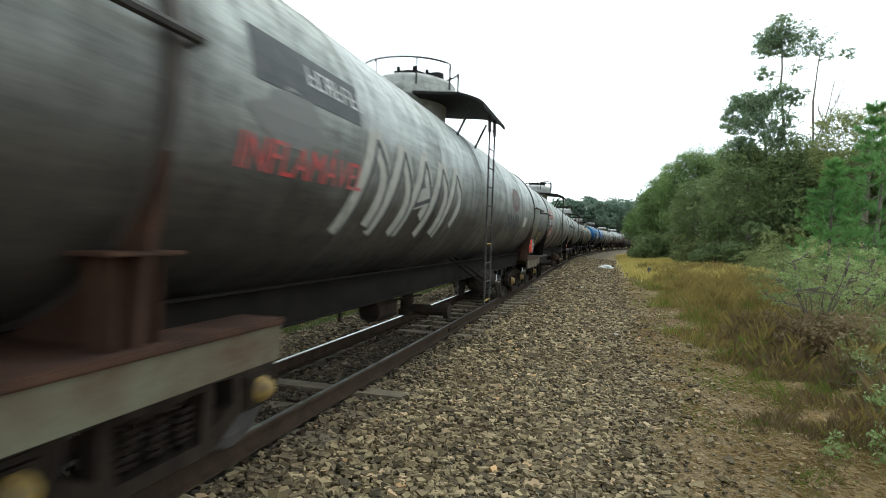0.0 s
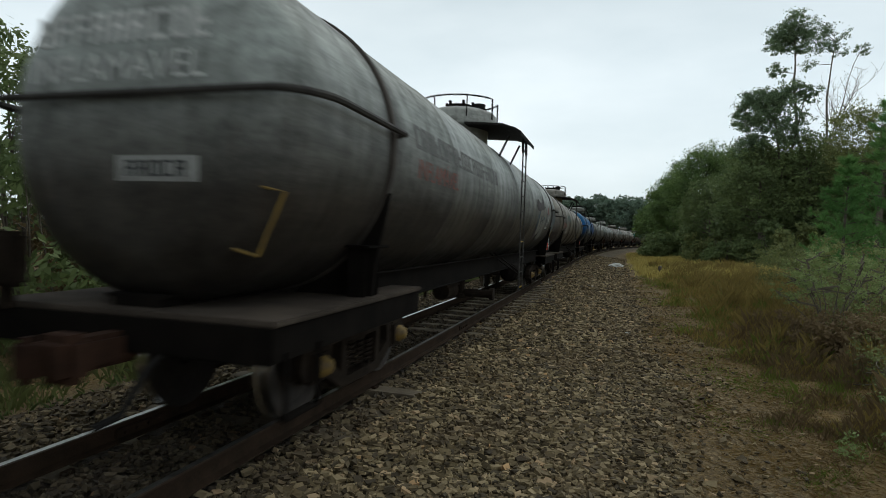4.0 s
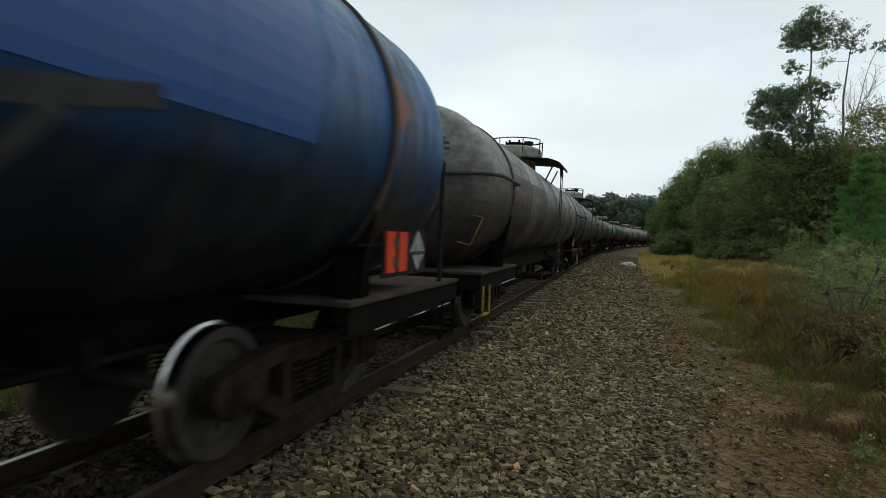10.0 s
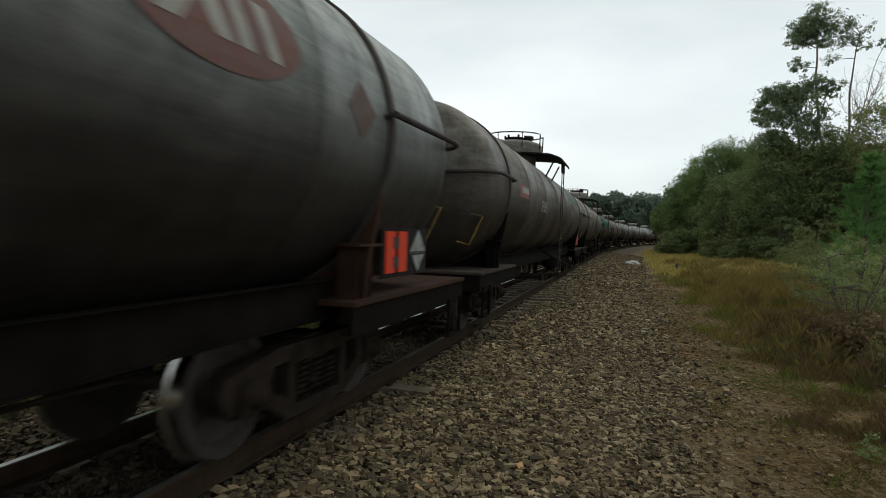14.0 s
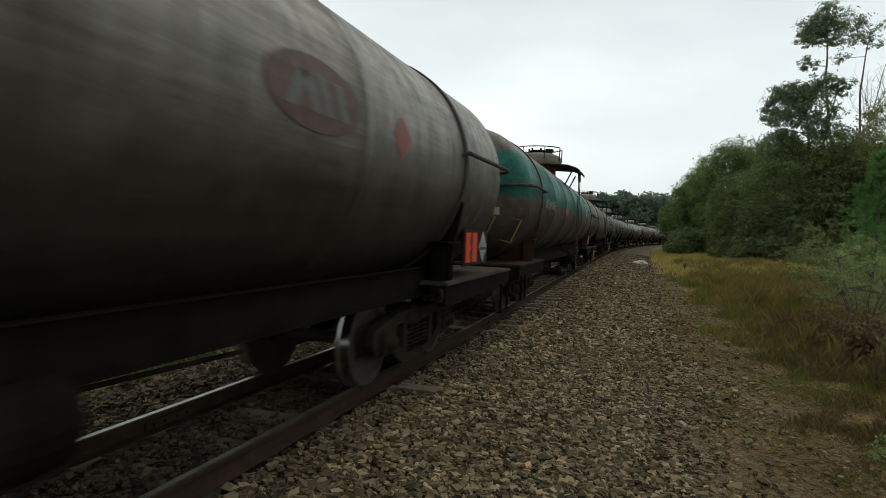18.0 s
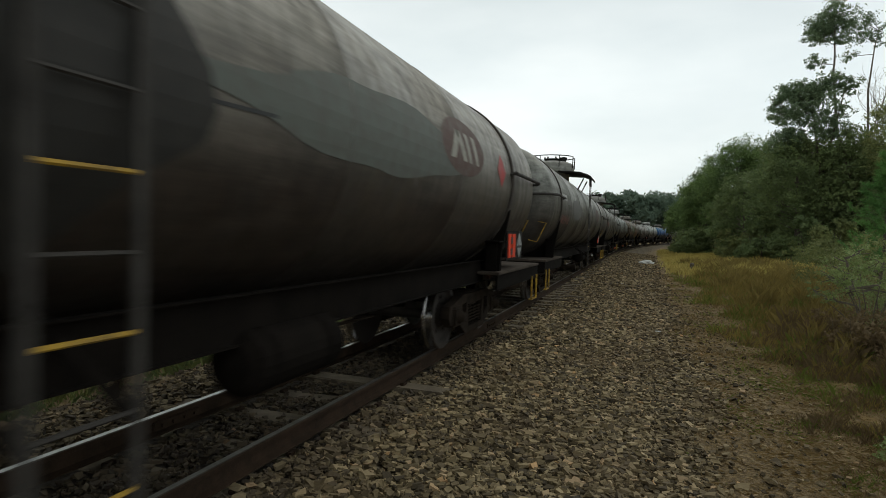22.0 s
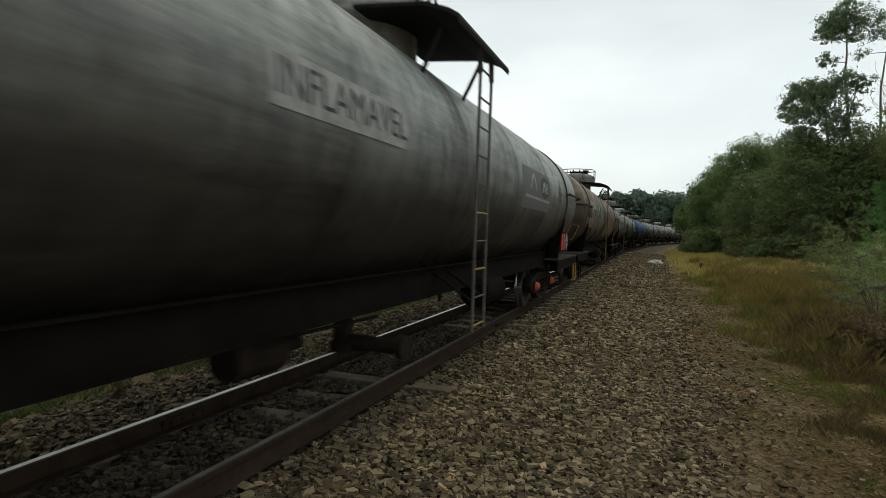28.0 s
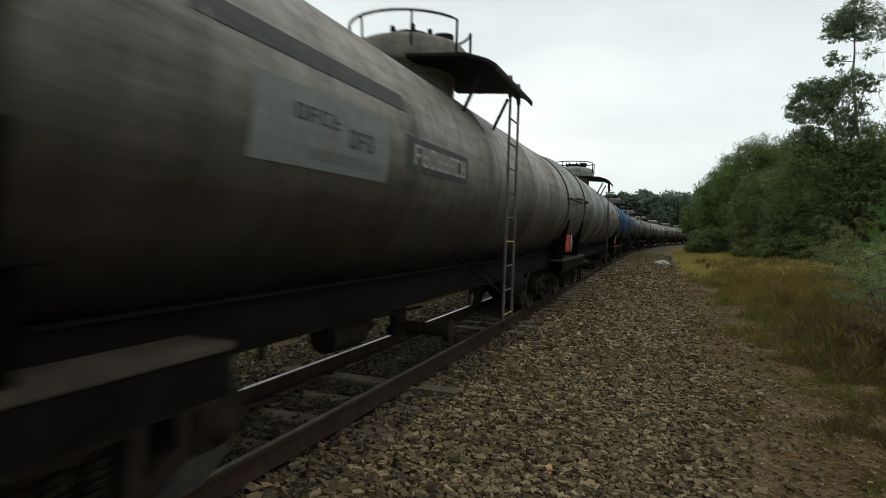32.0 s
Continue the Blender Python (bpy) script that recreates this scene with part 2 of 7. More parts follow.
M_RAILTOP = worn("polished_rail_head", (0.66, 0.66, 0.66), (0.46, 0.46, 0.46), 0.3, 1.0, 6, 0.05)
M_RAILDULL = worn("dull_brown_rail_head", (0.13, 0.105, 0.085), (0.06, 0.047, 0.037), 0.6, 0.5, 6, 0.05, shine=0.2)
M_RAILWORN = worn("scuffed_rail_head", (0.30, 0.285, 0.265), (0.14, 0.125, 0.11), 0.42, 0.9, 6, 0.05)
M_HUB = flat_paint("worn_yellow_hub_paint", (0.24, 0.150, 0.028), 0.7, 0.9, (0.07, 0.045, 0.03))
M_CAPORANGE = flat_paint("orange_hub_paint", (0.50, 0.10, 0.025), 0.6, 0.5, (0.10, 0.04, 0.02))
M_TIMBER = worn("weathered_sleeper_timber", (0.185, 0.145, 0.095), (0.07, 0.053, 0.034), 0.9, 0.0, 5, 0.6)
M_PIPE = worn("grey_painted_pipe", (0.060, 0.055, 0.049), (0.020, 0.017, 0.015), 0.7, 0.0, 6, shine=0.25)
M_PALEPIPE = worn("pale_grey_pipe", (0.13, 0.12, 0.108), (0.05, 0.044, 0.038), 0.7, 0.0, 6, shine=0.25)
M_BLACK = worn("black_painted_steel", (0.022, 0.020, 0.018), (0.009, 0.008, 0.0075), 0.8, 0.0, 5, shine=0.15)
M_STRAP = worn("rust_stained_strap", (0.055, 0.044, 0.034), (0.018, 0.013, 0.010), 0.85, 0.0, 3)
M_YELLOW = flat_paint("yellow_paint", (0.42, 0.25, 0.02), 0.7, 1.0, (0.05, 0.035, 0.02))
M_ORANGE = flat_paint("orange_hazard_sign", (0.64, 0.038, 0.003), 0.75, 0.25, (0.28, 0.05, 0.02))
M_REDSIGN = flat_paint("red_hazard_sign", (0.55, 0.03, 0.025), 0.5, 0.3)
M_PLACARD = flat_paint("grimy_white_placard", (0.30, 0.31, 0.30), 0.7, 0.8, (0.08, 0.07, 0.06))
M_WHITE = flat_paint("white_stencil_paint", (0.60, 0.60, 0.57), 0.6, 0.5)
M_DIRTYWHITE = flat_paint("faded_white_paint", (0.34, 0.34, 0.32), 0.7, 0.7)
M_RED = flat_paint("red_stencil_paint", (0.36, 0.03, 0.028), 0.6, 0.55)
M_FADERED = flat_paint("faded_red_paint", (0.25, 0.065, 0.045), 0.7, 0.7)
M_MAROON = flat_paint("brown_logo_paint", (0.078, 0.038, 0.029), 0.7, 0.5)
M_PLUM = flat_paint("dark_plum_spray_paint", (0.022, 0.014, 0.016), 0.7, 0.4)
M_DEEPBLUE = flat_paint("deep_blue_spray_paint", (0.009, 0.046, 0.074), 0.65, 0.5)
M_INK = flat_paint("black_stencil_paint", (0.018, 0.020, 0.023), 0.7, 0.35, (0.09, 0.085, 0.075))
M_DIM = flat_paint("faded_grey_lettering", (0.10, 0.10, 0.095), 0.7, 0.7)
M_GREEN = flat_paint("green_spray_paint", (0.03, 0.20, 0.09), 0.6, 0.5)
M_TEAL = flat_paint("teal_spray_paint", (0.03, 0.13, 0.12), 0.6, 0.5)
M_BLUESPRAY = flat_paint("blue_spray_paint", (0.03, 0.16, 0.27), 0.6, 0.4)
M_NAVY = flat_paint("dark_blue_patch_paint", (0.004, 0.065, 0.25), 0.5, 0.15)
M_GOLD = flat_paint("ochre_spray_paint", (0.20, 0.165, 0.075), 0.7, 0.9, (0.02, 0.04, 0.07))
M_TAN = flat_paint("pale_spray_paint", (0.30, 0.29, 0.25), 0.7, 0.5)


# ---------------------------------------------------------------- mesh helpers
def finish(bm, name, smooth=False):
    me = bpy.data.meshes.new(name)
    bm.to_mesh(me)
    bm.free()
    if smooth:
        me.polygons.foreach_set("use_smooth", [True] * len(me.polygons))
    return me


def part(name, mesh, mat, parent=None, label="", at=None):
    """Links one mesh (or bmesh) as one object under a thing or a part."""
    if isinstance(mesh, bmesh.types.BMesh):
        mesh = finish(mesh, name)
    ob = new(name, mesh)
    if not mesh.materials:
        mesh.materials.append(None)
    ob.material_slots[0].link = "OBJECT"
    ob.material_slots[0].material = mat
    if parent is not None:
        ob.parent = parent
    if at is not None:
        ob.matrix_basis = at
    if label:
        ob["label"] = label
    return ob


def box(bm, c, s, bevel=0.0, turn=None):
    m = Matrix.Translation(c) @ (turn or Matrix()) @ Matrix.Diagonal((*s, 1))
    r = bmesh.ops.create_cube(bm, size=1.0, matrix=m)
    if bevel:
        edges = {e for v in r["verts"] for e in v.link_edges}
        bmesh.ops.bevel(bm, geom=list(edges), offset=bevel, segments=2, affect="EDGES", clamp_overlap=True)


def tube(bm, pts, r=0.02, seg=8, close=False, caps=True):
    """A round bar along points."""
    pts = [Vector(p) for p in pts]
    rings = []
    k = len(pts)
    side = None
    for i, p in enumerate(pts):
        a, b = pts[(i - 1) % k if close else max(i - 1, 0)], pts[(i + 1) % k if close else min(i + 1, k - 1)]
        d = (b - a).normalized()
        if side is None or abs(side.dot(d)) > 0.95:
            side = d.orthogonal().normalized()
        side = (side - d * side.dot(d)).normalized()
        up = d.cross(side)
        rings.append([bm.verts.new(p + (side * math.cos(t) + up * math.sin(t)) * r) for t in [2 * math.pi * j / seg for j in range(seg)]])
    for i in range(k if close else k - 1):
        a, b = rings[i], rings[(i + 1) % k]
        for j in range(seg):
            bm.faces.new((a[j], a[(j + 1) % seg], b[(j + 1) % seg], b[j]))
    if caps and not close:
        bm.faces.new(rings[0][::-1])
        bm.faces.new(rings[-1])


def lathe(bm, profile, axis="y", seg=48, centre=(0, 0, 0)):
    """Turns (distance along axis, radius) points round the axis."""
    c = Vector(centre)
    rings = []
    for d, r in profile:
        ring = []
        for j in range(seg if r > 1e-5 else 1):
            t = 2 * math.pi * j / seg
            p = {"y": (r * math.sin(t), d, r * math.cos(t)), "x": (d, r * math.cos(t), r * math.sin(t)), "z": (r * math.cos(t), r * math.sin(t), d)}[axis]
            ring.append(bm.verts.new(c + Vector(p)))
        rings.append(ring)
    for a, b in zip(rings, rings[1:]):
        for j in range(seg):
            va, vb = [a[j % len(a)], a[(j + 1) % len(a)]], [b[(j + 1) % len(b)], b[j % len(b)]]
            f = list(dict.fromkeys(va + vb))
            if len(f) > 2:
                bm.faces.new(f)


# ---------------------------------------------------------------- ground, rails, sleepers
def grid_lines(lo, hi, near_lo, near_hi, step, grow=1.25):
    mid = list(np.arange(near_lo, near_hi + 1e-6, step))
    a, s = [], step
    p = near_lo
    while p > lo:
        s *= grow
        p -= s
        a.append(max(p, lo))
    b, s = [], step
    p = near_hi
    while p < hi:
        s *= grow
        p += s
        b.append(min(p, hi))
    return np.array(a[::-1] + mid + b)


def ground_material():
    m, n, l, b = material("ground_soil_and_ballast", 0.95)
    at = n.new("ShaderNodeAttribute")
    at.attribute_name = "across"
    v = object_vec(n, l)
    wob = maths(n, l, "MULTIPLY", maths(n, l, "SUBTRACT", noise_node(n, l, v, 0.9, 8.0, 0.7), 0.5), 2.2)
    u = maths(n, l, "ADD", at.outputs["Fac"], wob)
    small = noise_node(n, l, v, 26.0, 6.0, 0.7)
    vor = n.new("ShaderNodeTexVoronoi")
    vor.inputs["Scale"].default_value = 15.0
    l.new(v, vor.inputs["Vector"])
    stone = mix_node(n, l, 0.5, ramp_node(n, l, vor.outputs["Color"], [(0.1, (0.045, 0.032, 0.018)), (0.9, (0.15, 0.11, 0.06))]), ramp_node(n, l, small, [(0.3, (0.03, 0.021, 0.012)), (0.7, (0.14, 0.105, 0.058))]))
    soil = ramp_node(n, l, small, [(0.3, (0.050, 0.031, 0.013)), (0.5, (0.155, 0.104, 0.044)), (0.72, (0.330, 0.230, 0.105))])
    turf = ramp_node(n, l, noise_node(n, l, v, 6.0, 9.0, 0.75), [(0.3, (0.065, 0.041, 0.013)), (0.5, (0.156, 0.099, 0.030)), (0.7, (0.260, 0.165, 0.051))])
    # brake dust, dripped oil and the train's shade painted between the rails
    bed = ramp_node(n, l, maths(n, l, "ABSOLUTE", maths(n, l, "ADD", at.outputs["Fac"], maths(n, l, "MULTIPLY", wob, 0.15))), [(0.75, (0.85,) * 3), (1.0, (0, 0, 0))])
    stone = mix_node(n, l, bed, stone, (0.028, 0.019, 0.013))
    right = ramp_node(n, l, maths(n, l, "MULTIPLY", u, 0.1), [(0.27, (0, 0, 0)), (0.36, (1, 1, 1))])
    far_right = ramp_node(n, l, maths(n, l, "MULTIPLY", u, 0.1), [(0.43, (0, 0, 0)), (0.52, (1, 1, 1))])
    left = ramp_node(n, l, maths(n, l, "MULTIPLY", u, -0.1), [(0.22, (0, 0, 0)), (0.33, (1, 1, 1))])
    col = mix_node(n, l, right, stone, soil)
    col = mix_node(n, l, far_right, col, turf)
    col = mix_node(n, l, left, col, mix_node(n, l, 0.5, soil, turf))
    l.new(col, b.inputs["Base Color"])
    h = maths(n, l, "ADD", maths(n, l, "MULTIPLY", vor.outputs["Distance"], -1.0), small)
    bump(n, l, b, h, 0.8, 0.04)
    return m


def build_ground():
    xs, ys = grid_lines(-900, 900, -9, 9, 0.25, 1.3), grid_lines(-400, 2500, -6, 40, 0.5, 1.25)
    X, Y = np.meshgrid(xs, ys)
    Z = ground_z(X, Y)
    U = X - track_x(Y)
    Z = Z - 0.02 * (np.abs(U) < 1.6)
    k = len(xs)
    verts = np.stack([X.ravel(), Y.ravel(), Z.ravel()], 1)
    i = np.arange(len(ys) - 1)[:, None] * k + np.arange(k - 1)[None]
    faces = np.stack([i, i + 1, i + k + 1, i + k], -1).reshape(-1, 4)
    me = bpy.data.meshes.new("ground")
    me.from_pydata(verts.tolist(), [], faces.tolist())
    me.attributes.new("across", "FLOAT", "POINT").data.foreach_set("value", U.ravel().astype(np.float32))
    me.materials.append(ground_material())
    me.polygons.foreach_set("use_smooth", [True] * len(me.polygons))
    tagged(new("ground", me), "grey ballast shoulder, bare earth path and rough grass", "ground", kind="structure")


build_ground()

# the running band lies on the gauge side of the head
RAIL_PROFILE = [(-0.06, -0.15), (-0.06, -0.14), (-0.012, -0.126), (-0.009, -0.046), (-0.031, -0.036), (-0.032, -0.010), (-0.026, -0.002),
                (-0.016, 0.0), (0.027, -0.001), (0.032, -0.009), (0.031, -0.036), (0.009, -0.046), (0.012, -0.126), (0.06, -0.14), (0.06, -0.15)]


def build_rail(off, label, gauge_side, band, joints):
    """gauge_side: +1 or -1, the way to the other rail."""
    ys = np.concatenate([np.arange(-30, 30, 2.0), np.arange(30, 260, 5.0)])
    bm = bmesh.new()
    rings = []
    for y in ys:
        x = float(track_x(y)) + off
        rings.append([bm.verts.new((x + gauge_side * px, y, pz)) for px, pz in RAIL_PROFILE])
    k = len(RAIL_PROFILE)
    for a, b in zip(rings, rings[1:]):
        for j in range(k):
            f = bm.faces.new((a[j], b[j], b[(j + 1) % k], a[(j + 1) % k]))
            f.material_index = {6: 2, 7: 1, 8: 2}.get(j, 0)
    bmesh.ops.recalc_face_normals(bm, faces=bm.faces)
    me = finish(bm, "rail")
    for mat in (M_RAIL, band, M_RAILDULL):
        me.materials.append(mat)
    rail = tagged(new("rail", me), label, "rail", group="rails of the track")
    # joint plates and their bolts
    for y in joints:
        for s in (-1, 1):
            bm = bmesh.new()
            box(bm, (float(track_x(y)) + off + s * 0.022, y, -0.085), (0.022, 0.5, 0.07), 0.006)
            plate = part("joint_plate", bm, M_RAIL, rail)
            for dy in (-0.17, -0.06, 0.06, 0.17):
                bm = bmesh.new()
                lathe(bm, [(0, 0), (0, 0.014), (0.018, 0.014), (0.018, 0)], "x", 6, (float(track_x(y)) + off + s * 0.033 - (0.018 if s < 0 else 0), y + dy, -0.085))
                part("bolt", bm, M_RAIL, plate)


build_rail(-GAUGE / 2, "long steel rail with a bright running band and rusty web", 1, M_RAILTOP, (3.7, 15.7, 27.7))
build_rail(GAUGE / 2, "long steel rail with a dull head beside the gravel path", -1, M_RAILWORN, (9.7, 21.7))


def build_sleepers():
    rng = random.Random(5)
    meshes = []
    for k in range(4):
        bm = bmesh.new()
        box(bm, (0, 0, -0.07), (2.2, 0.23, 0.14), 0.012)
        bmesh.ops.subdivide_edges(bm, edges=[e for e in bm.edges if e.calc_length() > 0.5], cuts=5)
        for v in bm.verts:
            v.co += Vector((rng.uniform(-1, 1) * 0.008, rng.uniform(-1, 1) * 0.008, rng.uniform(-0.008, 0.004)))
        meshes.append(finish(bm, "sleeper"))
    y = 5.66 - 0.66 * 16
    i = 0
    while y < 120:
        x = float(track_x(y))
        # near by all but one lie at or under the level of the stones
        sunk = rng.choice([0.042, 0.05, 0.058]) if y < 9 else rng.choice([0.0, 0.02, 0.035]) if y < 13 or y > 24 else 0.0
        if abs(y - 5.66) < 0.1:
            sunk = 0.0
        elif abs(y - 5.0) < 0.1 or abs(y - 4.34) < 0.1:
            sunk = 0.034
        m = Matrix.Translation((x + rng.uniform(-0.04, 0.04), y, -0.152 - sunk)) @ Matrix.Rotation(rng.uniform(-0.02, 0.02), 4, "Z")
        ob = part("sleeper", meshes[i % 4], M_TIMBER, None, at=m)
        tagged(ob, "weathered wooden sleeper half sunk in grey ballast", "sleeper", group="sleepers of the track")
        if y < 14:
            for off in (-GAUGE / 2, GAUGE / 2):
                for s in (-1, 1):
                    bm = bmesh.new()
                    box(bm, (off + s * 0.085, 0, 0.012), (0.05, 0.09, 0.03), 0.006)
                    part("rail_clip", bm, M_RAIL, ob)
        y += 0.66
        i += 1


build_sleepers()

# ---------------------------------------------------------------- tank wagons
R, ZC = 1.20, 2.15            # tank radius and axis height over the rails
DISH = 0.24                   # depth of the dished ends
DECK_Z, DECK_W = 0.95, 1.12
AXLE_HALF, WHEEL_R = 0.85, 0.42
KEPT = {}


def set_length(cut, near=0.0, far=0.0):
    """Lengths along the wagon, from the dome; short wagons lose the same at both ends."""
    global NEAR, FAR, CUT, HALF, HALF_FAR, DECK_NEAR, DECK_FAR, BEAM
    CUT, NEAR, FAR = cut, near, far
    HALF, HALF_FAR, BEAM = 7.85 - cut - near, 8.45 - cut + far, 6.3 - cut
    DECK_NEAR, DECK_FAR = 8.15 - cut - near, 9.55 - cut + far


def deck_end(s):
    return DECK_NEAR if s < 0 else DECK_FAR


def deck_in(s):
    return (5.5 - 0.6 * NEAR if s < 0 else 6.6 + 0.6 * FAR) - CUT


def strap_y(s):
    return (6.6 - 0.15 * NEAR if s < 0 else 6.85 + 0.5 * FAR) - CUT


def bogie_y(s):
    return (6.1 - 0.6 * NEAR if s < 0 else 6.75 + 0.6 * FAR) - CUT


def half(s):
    return HALF if s < 0 else HALF_FAR


set_length(0.0)


def kept(key, make, smooth=False):
    key = "%s_%d_%d_%d" % (key, round(CUT * 10), round(NEAR * 100), round(FAR * 10))
    if key not in KEPT:
        bm = bmesh.new()
        make(bm)
        KEPT[key] = finish(bm, key, smooth)
    return KEPT[key]


def shade_soft(me, angle=40):
    me.polygons.foreach_set("use_smooth", [True] * len(me.polygons))
    bm = bmesh.new()
    bm.from_mesh(me)
    for e in bm.edges:
        e.smooth = len(e.link_faces) == 2 and e.calc_face_angle(0) < radians(angle)
    bm.to_mesh(me)
    bm.free()


def make_tank(bm):
    prof = []
    k = 0.28
    # dished end, knuckle, then the shell with shallow ring seams
    for i in range(9):
        r = (R - k) * i / 8
        prof.append((-HALF - DISH + (DISH - k * 0.55) * (r / R) ** 2 * 0.9, r))
    y0 = prof[-1][0]
    for i in range(1, 9):
        a = radians(90 * i / 8)
        prof.append((y0 + 0.03 + (k + 0.05) * (1 - math.cos(a)), R - k + k * math.sin(a)))
    left = prof[:]
    for y in (-4.6, -2.3, 0.0, 2.3, 4.6):
        prof += [(y - 0.012, R), (y - 0.008, R + 0.005), (y + 0.008, R + 0.005), (y + 0.012, R)]
    prof += [(-y - HALF + HALF_FAR, r) for y, r in left[::-1]]
    lathe(bm, prof, "y", 64)


def end_y(r):
    """Face of the near end at the distance r from the axis."""
    return -HALF - DISH + (DISH - 0.28 * 0.55) * (r / R) ** 2 * 0.9


def make_strap(bm):
    lathe(bm, [(-0.05, R), (-0.05, R + 0.022), (0.05, R + 0.022), (0.05, R)], "y", 64)


def make_dome(bm):
    z0 = math.sqrt(R * R - 0.55 * 0.55) - 0.05
    lathe(bm, [(z0, 0.56), (1.34, 0.56), (1.36, 0.70), (1.40, 0.72), (1.60, 0.71), (1.66, 0.66), (1.72, 0.5), (1.76, 0.25), (1.77, 0.0)], "z", 40)


def make_cover(bm):
    lathe(bm, [(1.75, 0.0), (1.75, 0.27), (1.82, 0.27), (1.84, 0.22), (1.86, 0.0)], "z", 24)
    for a in range(0, 360, 60):
        box(bm, (0.26 * math.cos(radians(a)), 0.26 * math.sin(radians(a)), 1.85), (0.05, 0.05, 0.08), 0.006)


def make_valve(bm):
    lathe(bm, [(1.68, 0.10), (1.84, 0.10), (1.84, 0.13), (1.92, 0.13), (1.94, 0.06), (1.95, 0.0)], "z", 14, (0.3, 0.36, 0))


def make_platform(s):
    def make(bm):
        # a chequer plate wing with a turned-down outer lip
        a, b = 0.30, 1.33
        prof = [(a, 1.37), (b - 0.34, 1.33), (b - 0.10, 1.25), (b, 1.19), (b + 0.01, 1.15)]
        rows = []
        for y in (-0.80, 0.98):
            rows.append([bm.verts.new((s * x, y, z)) for x, z in prof] + [bm.verts.new((s * (x - (0.012 if i > 1 else 0)), y, z - 0.035)) for i, (x, z) in reversed(list(enumerate(prof)))])
        k = len(rows[0])
        for j in range(k):
            bm.faces.new((rows[0][j], rows[1][j], rows[1][(j + 1) % k], rows[0][(j + 1) % k]))
        bm.faces.new(rows[0][::-1])
        bm.faces.new(rows[1])
        bmesh.ops.recalc_face_normals(bm, faces=bm.faces)
    return make


def make_bracket(s, y):
    def make(bm):
        a = (s * math.sqrt(R * R - 0.75 ** 2), 0.75)
        tube(bm, [(a[0] * 0.98, y, 0.76), (s * 1.10, y, 1.14)], 0.022, 6)
    return make


def make_stile(y):
    def make(bm):
        pts = [(1.225, y, 1.20), (1.235, y, 0.95), (1.235, y, -1.45), (1.235, y, -1.72)]
        for a, b in zip(pts, pts[1:]):
            d = Vector(b) - Vector(a)
            box(bm, (Vector(a) + Vector(b)) / 2, (0.05, 0.022, d.length + 0.01), 0.004, d.to_track_quat("Z", "Y").to_matrix().to_4x4() @ Matrix.Rotation(math.pi / 2, 4, "Z"))
    return make


def make_rung(bm):
    tube(bm, [(1.235, 0.2, 0), (1.235, 0.62, 0)], 0.011, 6)


def make_hoop(s):
    def make(bm):
        r = 0.74
        pts = [(r * math.cos(radians(a)), s * r * math.sin(radians(a)), 1.88) for a in range(20, 161, 10)]
        tube(bm, [(pts[0][0], pts[0][1], 1.5)] + pts + [(pts[-1][0], pts[-1][1], 1.45)], 0.017, 6)
        for a in (65, 115):
            tube(bm, [(r * math.cos(radians(a)), s * r * math.sin(radians(a)), 1.88), (0.71 * math.cos(radians(a)), s * 0.71 * math.sin(radians(a)), 1.5)], 0.013, 6)
    return make


def make_handrail(s):
    """The pipe that runs round the tank's end above half height."""
    def make(bm):
        z, x, c = 0.14, R + 0.09, 0.30
        ye = -half(s) - DISH - 0.04
        side = [(x - 0.02, -strap_y(s) + 0.1, z), (x, -half(s) + 0.15, z)]
        for a in range(15, 91, 15):
            side.append((x - c + c * math.cos(radians(a)), max(ye, -half(s) + 0.15 - (0.15 + DISH + 0.04) * math.sin(radians(a))), z))
        pts = side + [(-p[0], p[1], p[2]) for p in side[::-1]]
        tube(bm, [(p[0], -p[1] * s if s < 0 else -p[1], p[2]) if s > 0 else p for p in pts], 0.026, 8)
        for q in (side[0], (-side[0][0], *side[0][1:])):
            tube(bm, [(q[0], q[1] if s < 0 else -q[1], q[2]), (q[0] * 0.9, q[1] if s < 0 else -q[1], q[2] - 0.03)], 0.02, 6)
    return make


def make_hook(s, side):
    """A bent grab iron low on the end."""
    def make(bm):
        pts = []
        for (x, z), out in (((0.90, -0.42), -0.05), ((1.08, -0.45), 0.0), ((0.90, -0.84), 0.0), ((0.72, -0.80), -0.03)):
            y = end_y(math.hypot(x, z)) + HALF - half(s) - out
            pts.append((side * x, y if s < 0 else -y, z))
        tube(bm, pts, 0.012, 6)
    return make


def make_eye(s):
    def make(bm):
        tube(bm, [(0.06 * math.cos(radians(a)), s * (half(s) - 0.12), R + 0.07 + 0.11 * math.sin(radians(a))) for a in range(0, 360, 30)], 0.018, 6, True)
    return make


def make_brake_stand(bm):
    y = -HALF - DISH - 0.10
    box(bm, (-0.88, y, -0.92), (0.30, 0.16, 0.36), 0.03)
    box(bm, (-0.88, y + 0.02, -1.15), (0.08, 0.08, 0.2), 0.01)
    lathe(bm, [(-0.02, 0.20), (0.0, 0.22), (0.02, 0.20)], "y", 20, (-0.88, y - 0.14, -0.88))
    box(bm, (-0.88, y - 0.11, -0.88), (0.05, 0.1, 0.05), 0.01)


def make_deck(s):
    def make(bm):
        yc, ln = s * (deck_end(s) + deck_in(s)) / 2, deck_end(s) - deck_in(s)
        box(bm, (0, yc, DECK_Z - 0.02), (2 * DECK_W, ln, 0.04), 0.01)
    return make


